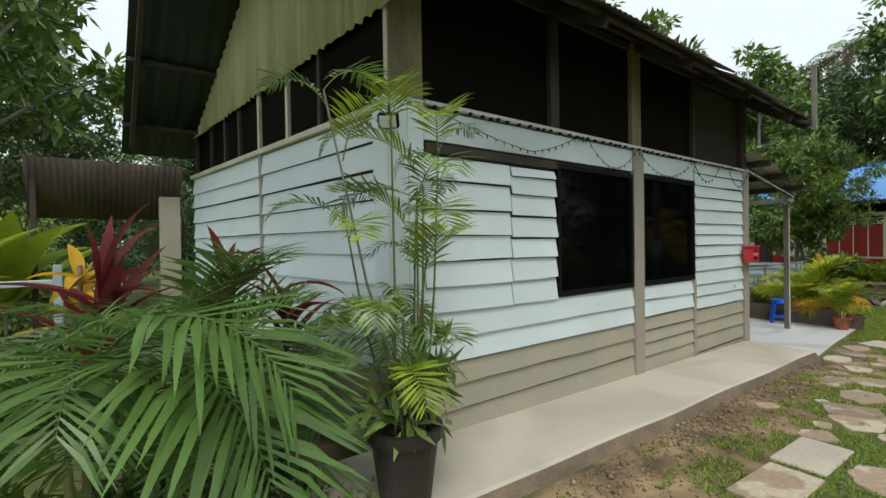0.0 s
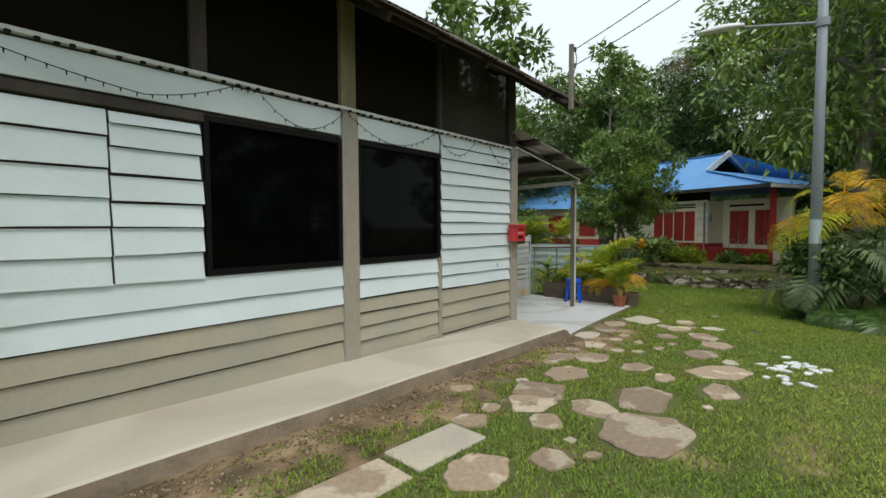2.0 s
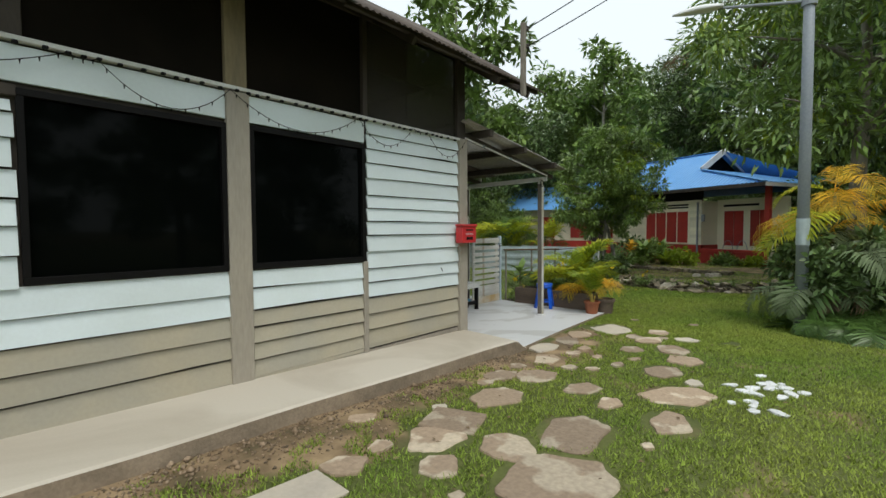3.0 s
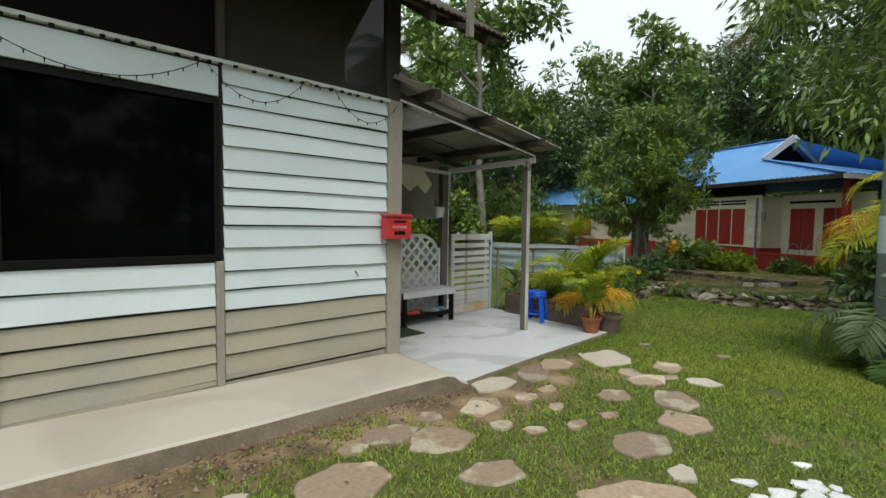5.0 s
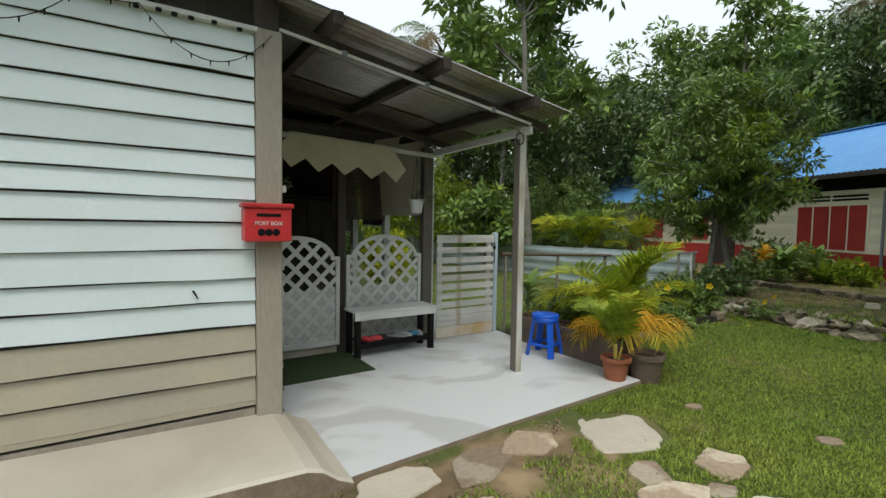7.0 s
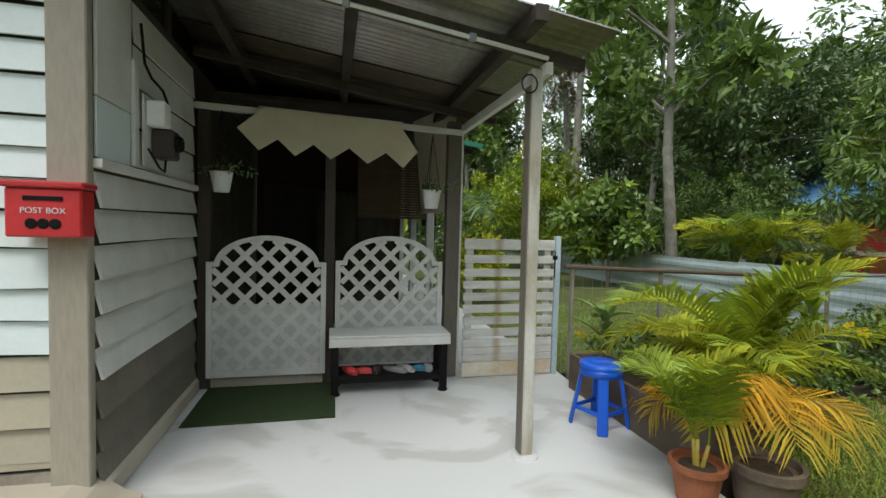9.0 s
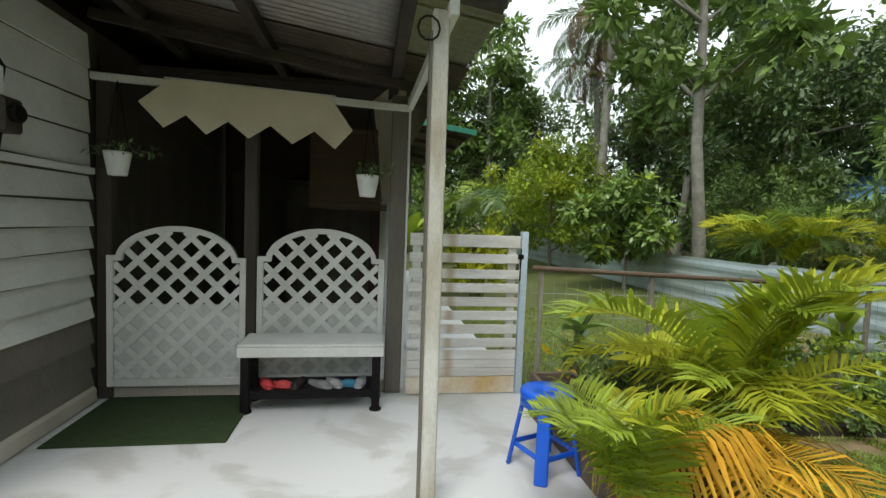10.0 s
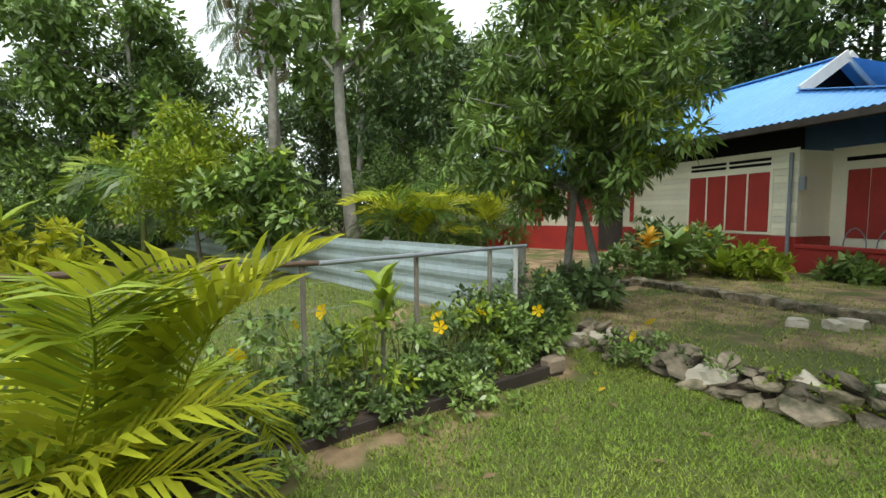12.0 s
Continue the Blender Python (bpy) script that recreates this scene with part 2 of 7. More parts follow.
def ground_material():
    m = mat("lawn_ground", (0.075, 0.095, 0.020), 0.95, 0.35, 0.9, (0.115, 0.130, 0.032), 30, 0.6, rand=0)
    n, l = m.node_tree.nodes, m.node_tree.links
    hsv = next(x for x in n if x.type == "HUE_SAT")
    tc = next(x for x in n if x.type == "TEX_COORD")
    # trodden earth: a strip along the walkway and loose worn patches
    sep = n.new("ShaderNodeSeparateXYZ")
    l.new(tc.outputs["Object"], sep.inputs[0])
    d = n.new("ShaderNodeMath")
    d.operation = "SUBTRACT"
    d.inputs[1].default_value = 1.95
    l.new(sep.outputs["Y"], d.inputs[0])
    ab = n.new("ShaderNodeMath")
    ab.operation = "ABSOLUTE"
    l.new(d.outputs[0], ab.inputs[0])
    band = n.new("ShaderNodeMapRange")
    band.inputs[1].default_value, band.inputs[2].default_value = 0.05, 0.75
    band.inputs[3].default_value, band.inputs[4].default_value = 0.34, 0.0
    l.new(ab.outputs[0], band.inputs[0])
    east = n.new("ShaderNodeMapRange")
    east.inputs[1].default_value, east.inputs[2].default_value = 9.5, 11.0
    east.inputs[3].default_value, east.inputs[4].default_value = 1.0, 0.0
    l.new(sep.outputs["X"], east.inputs[0])
    be = n.new("ShaderNodeMath")
    be.operation = "MULTIPLY"
    l.new(band.outputs[0], be.inputs[0])
    l.new(east.outputs[0], be.inputs[1])
    nz = n.new("ShaderNodeTexNoise")
    nz.inputs["Scale"].default_value, nz.inputs["Detail"].default_value = 1.1, 6
    l.new(tc.outputs["Object"], nz.inputs[0])
    add = n.new("ShaderNodeMath")
    l.new(nz.outputs[0], add.inputs[0])
    l.new(be.outputs[0], add.inputs[1])
    e0 = n.new("ShaderNodeMath")
    e0.operation = "SUBTRACT"
    e0.inputs[1].default_value = 3.72
    l.new(sep.outputs["Y"], e0.inputs[0])
    e1 = n.new("ShaderNodeMath")
    e1.operation = "ABSOLUTE"
    l.new(e0.outputs[0], e1.inputs[0])
    e2 = n.new("ShaderNodeMapRange")
    e2.inputs[1].default_value, e2.inputs[2].default_value = 0.1, 0.5
    e2.inputs[3].default_value, e2.inputs[4].default_value = 0.2, 0.0
    l.new(e1.outputs[0], e2.inputs[0])
    e3 = n.new("ShaderNodeMath")
    l.new(add.outputs[0], e3.inputs[0])
    l.new(e2.outputs[0], e3.inputs[1])
    add = e3
    ter = n.new("ShaderNodeMapRange")
    ter.inputs[1].default_value, ter.inputs[2].default_value = 16.2, 18.0
    ter.inputs[3].default_value, ter.inputs[4].default_value = 0.0, 0.19
    l.new(sep.outputs["X"], ter.inputs[0])
    add2 = n.new("ShaderNodeMath")
    l.new(add.outputs[0], add2.inputs[0])
    l.new(ter.outputs[0], add2.inputs[1])
    add = add2
    th = n.new("ShaderNodeMapRange")
    th.inputs[1].default_value, th.inputs[2].default_value = 0.60, 0.70
    l.new(add.outputs[0], th.inputs[0])
    earth = n.new("ShaderNodeMix")
    earth.data_type = "RGBA"
    mott = n.new("ShaderNodeTexNoise")
    mott.inputs["Scale"].default_value, mott.inputs["Detail"].default_value = 3.2, 7
    l.new(tc.outputs["Object"], mott.inputs[0])
    tone = n.new("ShaderNodeValToRGB")
    tone.color_ramp.elements[0].position, tone.color_ramp.elements[0].color = 0.34, (0.10, 0.078, 0.036, 1)
    tone.color_ramp.elements[1].position, tone.color_ramp.elements[1].color = 0.66, (0.36, 0.26, 0.145, 1)
    mid = tone.color_ramp.elements.new(0.48)
    mid.color = (0.20, 0.137, 0.075, 1)
    l.new(mott.outputs[0], tone.inputs[0])
    l.new(tone.outputs[0], earth.inputs[7])
    l.new(th.outputs[0], earth.inputs[0])
    l.new(hsv.outputs[0], earth.inputs[6])
    l.new(earth.outputs[2], n["Principled BSDF"].inputs["Base Color"])
    return m


M_GROUND = ground_material()


def own_pattern(m):
    """Each loose piece takes its own stretch of the pattern."""
    n, l = m.node_tree.nodes, m.node_tree.links
    l.new(n.new("ShaderNodeObjectInfo").outputs["Location"], next(q for q in n if q.type == "MAPPING").inputs["Location"])


for _m in (M_STONE, M_PALESTONE, M_ROCK):
    own_pattern(_m)


# ---- mesh helpers ----
def mesh_of(name, verts, faces, material):
    me = bpy.data.meshes.new(name)
    me.from_pydata(verts, [], faces)
    me.materials.append(material)
    return me


def raw(name, verts, faces, material, parent=None, label="", smooth=False):
    """A mesh from numpy or plain lists, as a part of parent or top-level."""
    me = mesh_of(name, [tuple(v) for v in verts], [tuple(f) for f in faces], material)
    if smooth:
        me.polygons.foreach_set("use_smooth", [True] * len(me.polygons))
    ob = new(name, me)
    if parent:
        ob.parent = parent
        ob.matrix_parent_inverse = parent.matrix_basis.inverted()
    if label:
        ob["label"] = label
    return ob


def part(name, bm, material, parent=None, label="", smooth=False):
    me = bpy.data.meshes.new(name)
    bmesh.ops.recalc_face_normals(bm, faces=bm.faces)
    bm.to_mesh(me)
    bm.free()
    me.materials.append(material)
    if smooth:
        me.polygons.foreach_set("use_smooth", [True] * len(me.polygons))
    ob = new(name, me)
    if parent:
        ob.parent = parent
        ob.matrix_parent_inverse = parent.matrix_basis.inverted()
    if label:
        ob["label"] = label
    return ob


def thing(name, label, category, at=(0, 0, 0), rz=0, group="", kind=""):
    ob = new(name)
    ob.matrix_basis = pose(*at, 0, 0, rz)
    ob.empty_display_size = 0.1
    return tagged(ob, label, category, group, kind)


def boxbm(x0, x1, y0, y1, z0, z1, bevel=0.004, bm=None):
    own = bmesh.new()
    bmesh.ops.create_cube(own, size=1, matrix=Matrix.Translation(((x0 + x1) / 2, (y0 + y1) / 2, (z0 + z1) / 2)) @ Matrix.Diagonal((abs(x1 - x0), abs(y1 - y0), abs(z1 - z0), 1)))
    if bevel:
        bmesh.ops.bevel(own, geom=own.edges[:], offset=bevel, segments=1, affect="EDGES")
    if bm is None:
        return own
    return merge(bm, own)


def merge(bm, other):
    tmp = bpy.data.meshes.new("tmp")
    other.to_mesh(tmp)
    other.free()
    bm.from_mesh(tmp)
    bpy.data.meshes.remove(tmp)
    return bm


def rod(p0, p1, r0, r1=None, n=10, bm=None):
    r1 = r0 if r1 is None else r1
    p0, p1 = Vector(p0), Vector(p1)
    own = bmesh.new()
    bmesh.ops.create_cone(own, cap_ends=True, segments=n, radius1=r0, radius2=r1, depth=(p1 - p0).length,
                          matrix=Matrix.Translation((p0 + p1) / 2) @ (p1 - p0).to_track_quat("Z", "Y").to_matrix().to_4x4())
    return own if bm is None else merge(bm, own)


def beam(p0, p1, w, h, bevel=0.004):
    """A timber of width w and height h from p0 to p1."""
    p0, p1 = Vector(p0), Vector(p1)
    own = boxbm(-w / 2, w / 2, -h / 2, h / 2, 0, (p1 - p0).length, bevel)
    bmesh.ops.transform(own, matrix=Matrix.Translation(p0) @ (p1 - p0).to_track_quat("Z", "Y").to_matrix().to_4x4(), verts=own.verts[:])
    return own


def lathe(profile, n=20, bm=None):
    own = bmesh.new()
    rings = [[own.verts.new((r * math.cos(2 * math.pi * k / n), r * math.sin(2 * math.pi * k / n), z)) for k in range(n)] for r, z in profile]
    for a, b in zip(rings, rings[1:]):
        for k in range(n):
            own.faces.new((a[k], a[(k + 1) % n], b[(k + 1) % n], b[k]))
    own.faces.new(rings[0][::-1])
    own.faces.new(rings[-1])
    return own if bm is None else merge(bm, own)


def move(bm, m):
    bmesh.ops.transform(bm, matrix=m, verts=bm.verts[:])
    return bm


def corrugated(name, origin, along, down, width, length, material, parent=None, wave=0.076, amp=0.009, label="", ragged=0.0, seed=1, box=False):
    """A sheet whose waves lie side by side along 'along' and run 'down'."""
    o, a, d = Vector(origin), Vector(along).normalized(), Vector(down).normalized()
    nrm = a.cross(d).normalized()
    rnd = random.Random(seed)
    n = max(8, int(width / wave * (4 if box else 6)))
    verts, faces = [], []
    tile = 0
    for i in range(n + 1):
        u = width * i / n
        if box:
            h = amp * (1 if i % 4 in (0, 1) else -1)
        else:
            h = amp * math.cos(2 * math.pi * u / wave)
        if ragged and i % 48 == 0:
            tile = rnd.uniform(-ragged, ragged)
        for v in (0, length * 0.5, length + tile):
            for s in (0, -0.003):
                verts.append(o + a * u + d * v + nrm * (h + s))
    for i in range(n):
        for k in range(2):
            p, q = i * 6 + k * 2, (i + 1) * 6 + k * 2
            faces += [(p, q, q + 2, p + 2), (p + 1, p + 3, q + 3, q + 1)]
        p, q = i * 6, (i + 1) * 6
        faces += [(p, p + 1, q + 1, q), (p + 4, q + 4, q + 5, p + 5)]
    return raw(name, verts, faces, material, parent, label, smooth=not box)


# ---- plants ----
def leaf_cloud(centres, sizes, per, leaf, rng, droop=0.3, aspect=0.4):
    """Folded leaves scattered round clump centres; returns verts and faces."""
    c = np.repeat(np.asarray(centres, float), per, axis=0)
    s = np.repeat(np.asarray(sizes, float), per)[:, None]
    n = len(c)
    off = rng.normal(size=(n, 3))
    off /= np.linalg.norm(off, axis=1)[:, None] + 1e-6
    rad = rng.uniform(0.35, 1.0, (n, 1))
    p = c + off * rad * s * np.array([1, 1, 0.7])
    way = off + rng.normal(size=(n, 3)) * 0.6
    way[:, 2] -= droop
    way /= np.linalg.norm(way, axis=1)[:, None] + 1e-6
    side = np.cross(way, rng.normal(size=(n, 3)) * 0.5 + np.array([0, 0, 1]))
    side /= np.linalg.norm(side, axis=1)[:, None] + 1e-6
    up = np.cross(side, way)
    ln = leaf * rng.uniform(0.7, 1.35, (n, 1))
    w = ln * aspect * 0.5
    mid = p + way * ln * 0.45 - up * w * 0.35
    v = np.stack([p, mid + side * w + up * w * 0.35, p + way * ln, mid - side * w + up * w * 0.35], 1).reshape(-1, 3)
    k = np.arange(n)[:, None] * 4
    f = np.concatenate([k + np.array([[0, 1, 2]]), k + np.array([[0, 2, 3]])], 0)
    return v, f


def np_mesh(name, v, f, material):
    me = bpy.data.meshes.new(name)
    f = np.asarray(f, np.int32)
    me.vertices.add(len(v))
    me.vertices.foreach_set("co", np.asarray(v, np.float32).ravel())
    me.loops.add(f.size)
    me.loops.foreach_set("vertex_index", f.ravel())
    me.polygons.add(len(f))
    me.polygons.foreach_set("loop_start", np.arange(0, f.size, f.shape[1], dtype=np.int32))
    me.update(calc_edges=True)
    me.materials.append(material)
    return me


def put(name, me, parent, m=None, label=""):
    ob = new(name, me)
    ob.parent = parent
    if m is not None:
        ob.matrix_basis = m
    if label:
        ob["label"] = label
    return ob


def limb(bm, pts, r0, r1, n=8):
    """One tapered tube bending through the points."""
    rings = []
    for i, q in enumerate(pts):
        d = (pts[min(i + 1, len(pts) - 1)] - pts[max(i - 1, 0)]).normalized()
        side = d.cross(Vector((1, 0, 0) if abs(d.x) < 0.7 else (0, 1, 0))).normalized()
        up = side.cross(d)
        r = r0 + (r1 - r0) * i / (len(pts) - 1)
        rings.append([bm.verts.new(q + (side * math.cos(2 * math.pi * k / n) + up * math.sin(2 * math.pi * k / n)) * r) for k in range(n)])
    for a, b in zip(rings, rings[1:]):
        for k in range(n):
            bm.faces.new((a[k], b[k], b[(k + 1) % n], a[(k + 1) % n]))
    tip = bm.verts.new(pts[-1])
    for k in range(n):
        bm.faces.new((rings[-1][k], tip, rings[-1][(k + 1) % n]))


def tree(label, height, radius, seed, leaf=0.22, clumps=90, per=70, material=None, bark=None, trunk_r=0.16, base=0.3, droop=0.3, aspect=0.4, flat=1.0, lean=0.0, name="tree", puff=1.0, patchy=False):
    rng, rnd = np.random.default_rng(seed), random.Random(seed)
    t = thing(name, label, "tree")
    bm = bmesh.new()
    top = height * 0.86
    pts, x, y = [], 0.0, 0.0
    for i in range(7):
        pts.append(Vector((x, y, top * i / 6 - 0.1)))
        x += rnd.uniform(-1, 1) * 0.03 * height * 0.4 + lean / 6
        y += rnd.uniform(-1, 1) * 0.03 * height * 0.4
    limb(bm, pts, trunk_r, trunk_r * 0.25, 9)
    centres, sizes = [], []
    nl = max(9, clumps // 8)
    z0 = height * base
    for i in range(nl):
        f = (i + rnd.random()) / nl
        z = z0 + (height * 0.93 - z0) * f
        prof = math.sin(math.pi * min(1, 0.22 + 0.74 * f)) ** 0.7
        ang = i * 2.4 + rnd.uniform(-0.5, 0.5)
        r = radius * prof * rnd.uniform(0.6, 1.12) * flat
        k = min(5, int(z / top * 6 * 0.85))
        a = pts[k] + (pts[k + 1] - pts[k]) * 0.5
        e = Vector((a.x + r * math.cos(ang), a.y + r * math.sin(ang), z))
        m1 = a.lerp(e, 0.5) + Vector((0, 0, 0.08 * r))
        limb(bm, [a, m1, e], trunk_r * 0.32, 0.012, 6)
        for j in range(8):
            q = rnd.uniform(0.35, 1.1)
            c = a.lerp(e, q) + Vector((rnd.gauss(0, 0.2), rnd.gauss(0, 0.2), rnd.gauss(0, 0.15))) * radius * 0.8
            centres.append(c)
            sizes.append(radius * rnd.uniform(0.14, 0.30) * puff)
    part("trunk", bm, bark or M_BARK, t, smooth=True)
    v, f = leaf_cloud(centres, sizes, per, leaf, rng, droop, aspect)
    put("crown", np_mesh("crown", v, f, material or L_MID), t)["kind"] = "stuff"
    if patchy:
        k = rng.permutation(len(centres))[: len(centres) // 4]
        v, f = leaf_cloud(np.array([centres[i] for i in k]) + np.array([0, 0, 0.1]), [sizes[i] * 0.9 for i in k], per // 2, leaf, rng, droop, aspect)
        put("new_growth", np_mesh("new_growth", v, f, patchy), t, None, "paler young leaves")["kind"] = "stuff"
    return t


def frond_mesh(name, material, length, leaflets, leaflet, width, arch, seed, vee=0.5, tip=0.25, droop=0.5, start=0.18, stem=0.008):
    """A feather frond: rises along +x and z, bends over; leaflets on both sides of a tapered rachis."""
    rnd = random.Random(seed)
    v, f = [], []
    pts = []
    ang = radians(90 - 25)
    p = Vector((0, 0, 0))
    n = 14
    for i in range(n + 1):
        pts.append(p.copy())
        ang -= radians(arch) / n * (0.5 + i / n)
        p = p + Vector((math.cos(ang), 0, math.sin(ang))) * length / n

    def at(u):
        k = min(n - 1, int(u * n))
        q = u * n - k
        return pts[k].lerp(pts[k + 1], q), (pts[k + 1] - pts[k]).normalized()

    # rachis: a four-sided tapered stem
    for i, q in enumerate(pts):
        r = stem * (1.15 - i / n)
        for a in ((r, 0), (0, r), (-r, 0), (0, -r)):
            v.append(q + Vector((0, a[0], a[1])))
    for i in range(n):
        for k in range(4):
            a, b = i * 4 + k, i * 4 + (k + 1) % 4
            f.append((a, b, b + 4))
            f.append((a, b + 4, a + 4))
    for i in range(leaflets):
        u = start + (0.995 - start) * i / (leaflets - 1)
        q, d = at(u)
        up = Vector((0, 1, 0)).cross(d) * -1
        if up.z < 0 and d.x > -0.2:
            up = -up
        bell = math.sin(math.pi * min(1, 0.16 + 0.80 * (u - start) / (1 - start))) ** 0.8
        ln = leaflet * (0.25 + 0.75 * bell) * rnd.uniform(0.88, 1.1)
        for sgn in (-1, 1):
            fwd = 0.35 + 0.75 * u + rnd.uniform(-0.08, 0.08)
            w = (Vector((0, sgn, 0)) + d * fwd + up * (vee + rnd.uniform(-0.15, 0.15))).normalized()
            wide = width * (0.55 + 0.45 * bell) * 0.5
            s = (d - w * d.dot(w)).normalized() * wide
            m = q + w * ln * 0.5
            e = q + w * ln + Vector((0, 0, -droop * ln * rnd.uniform(0.5, 1.1)))
            m = m + Vector((0, 0, -droop * ln * 0.12))
            k = len(v)
            v += [q + s * 0.3, q - s * 0.3, m + s, m - s, q + (e - q) * 0.8 + Vector((0, 0, 0.04 * ln)) + s * 0.6, q + (e - q) * 0.8 + Vector((0, 0, 0.04 * ln)) - s * 0.6, e]
            f += [(k, k + 1, k + 3), (k, k + 3, k + 2), (k + 2, k + 3, k + 5), (k + 2, k + 5, k + 4), (k + 4, k + 5, k + 6)]
    return np_mesh(name, np.array([tuple(q) for q in v]), np.array(f), material)


def palm(label, at, meshes, fronds, stems=3, stem_h=0.4, stem_r=0.022, scale=1.0, seed=0, spread=0.10, tilt=(5, 60), name="areca_palm", stem_mat=None, rz0=0, arc=360):
    """A clump of stems, each with a spray of fronds."""
    rnd = random.Random(seed)
    t = thing(name, label, "palm", at)
    tops = []
    for i in range(stems):
        a = rnd.uniform(0, 6.28)
        r = spread * rnd.uniform(0.2, 1)
        h = stem_h * rnd.uniform(0.6, 1.1)
        b0, b1 = Vector((r * math.cos(a) * 0.6, r * math.sin(a) * 0.6, -0.02)), Vector((r * 1.7 * math.cos(a), r * 1.7 * math.sin(a), h))
        bm = bmesh.new()
        mid = b0.lerp(b1, 0.5) + Vector((0, 0, 0))
        limb(bm, [b0, mid, b1], stem_r * 1.15, stem_r * 0.8, 8)
        ob = part("stem", bm, stem_mat or M_STEM, None, smooth=True)
        ob.parent = t
        tops.append(b1)
    for i in range(fronds):
        top = tops[i % len(tops)]
        lean = tilt[0] + (tilt[1] - tilt[0]) * ((i * 0.618) % 1.0)
        m = Matrix.Translation(top) @ pose(0, 0, 0, 0, 0, rz0 + (i * 137.5) % arc + rnd.uniform(-14, 14)) @ pose(0, 0, 0, rnd.uniform(-10, 10), lean - 20, 0) @ Matrix.Scale(scale * rnd.uniform(0.75, 1.1), 4)
        put("frond", rnd.choice(meshes), t, m)
    return t


def bush(label, at, r, h, seed, material, leaf=0.08, clumps=26, per=40, name="shrub", flowers=0, aspect=0.45, droop=0.1):
    rng, rnd = np.random.default_rng(seed), random.Random(seed)
    t = thing(name, label, "plant", at)
    bm = bmesh.new()
    centres, sizes = [], []
    for i in range(clumps):
        a, q = rnd.uniform(0, 6.28), math.sqrt(rnd.random())
        c = Vector((r * q * math.cos(a), r * q * math.sin(a), h * rnd.uniform(0.2, 1.0) * (1 - 0.35 * q)))
        limb(bm, [Vector((c.x * 0.15, c.y * 0.15, -0.05)), Vector((c.x * 0.5, c.y * 0.5, c.z * 0.6)), c], 0.008, 0.003, 5)
        centres.append(c)
        sizes.append(min(r, h) * rnd.uniform(0.16, 0.3))
    part("branchwork", bm, M_STEM).parent = t
    v, f = leaf_cloud(centres, sizes, per, leaf, rng, droop, aspect)
    put("foliage", np_mesh("foliage", v, f, material), t)["kind"] = "stuff"
    for i in range(flowers):
        c = centres[i % len(centres)]
        a = rnd.uniform(0, 6.28)
        put("flower", FLOWER, t, pose(c.x + 0.12 * math.cos(a), c.y + 0.12 * math.sin(a) - 0.1, max(c.z, h * 0.55) + 0.15, rnd.uniform(20, 80), 0, rnd.uniform(0, 360)), "yellow trumpet flower")
    return t


def flower_mesh():
    v, f = [(0, 0, 0)], []
    for k in range(5):
        a = 2 * math.pi * k / 5
        for da, r, z in ((-0.45, 0.03, 0.015), (-0.5, 0.05, 0.03), (0.0, 0.062, 0.022), (0.5, 0.05, 0.03), (0.45, 0.03, 0.015)):
            v.append((r * math.cos(a + da), r * math.sin(a + da), z))
        b = 1 + 5 * k
        f += [(0, b, b + 4), (b, b + 1, b + 2), (b, b + 2, b + 4), (b + 2, b + 3, b + 4)]
    return np_mesh("flower", np.array(v), np.array(f), L_FLOWER)


FLOWER = flower_mesh()


def strap_plant(label, at, n, length, width, seed, material, name="cordyline", stem_h=0.5, tilt=(10, 75)):
    """Long strap leaves bending out of one short stem."""
    rnd = random.Random(seed)
    t = thing(name, label, "plant", at)
    part("stem", rod((0, 0, -0.02), (0, 0, stem_h), 0.018, 0.014, 8), M_BARK).parent = t
    for i in range(n):
        v, f = [], []
        ln = length * rnd.uniform(0.6, 1.1)
        ang = radians(90 - (tilt[0] + (tilt[1] - tilt[0]) * rnd.random()))
        p, bend = Vector((0, 0, 0)), radians(rnd.uniform(15, 65))
        for k in range(7):
            u = k / 6
            w = width * math.sin(math.pi * (0.12 + 0.88 * u) ** 0.8) * 0.5 + 0.002
            v += [p + Vector((0, -w, w * 0.5)), p, p + Vector((0, w, w * 0.5))]
            p = p + Vector((math.cos(ang), 0, math.sin(ang))) * ln / 6
            ang -= bend / 6
        for k in range(6):
            a = k * 3
            f += [(a, a + 1, a + 4), (a, a + 4, a + 3), (a + 1, a + 2, a + 5), (a + 1, a + 5, a + 4)]
        put("leaf", np_mesh("leaf", np.array([tuple(q) for q in v]), np.array(f), material), t, Matrix.Translation((0, 0, stem_h * rnd.uniform(0.6, 1))) @ pose(0, 0, 0, 0, 0, i * 137.5 + rnd.uniform(-20, 20)))
    return t


# ---- ground ----
def rock_x(y):
    """Where the rough stone edging of the neighbour's terrace runs."""
    if y > 2.4:
        return 16.0 + 0.30 * (y - 2.4)
    return 16.0 + 0.32 * (2.4 - y) ** 1.9


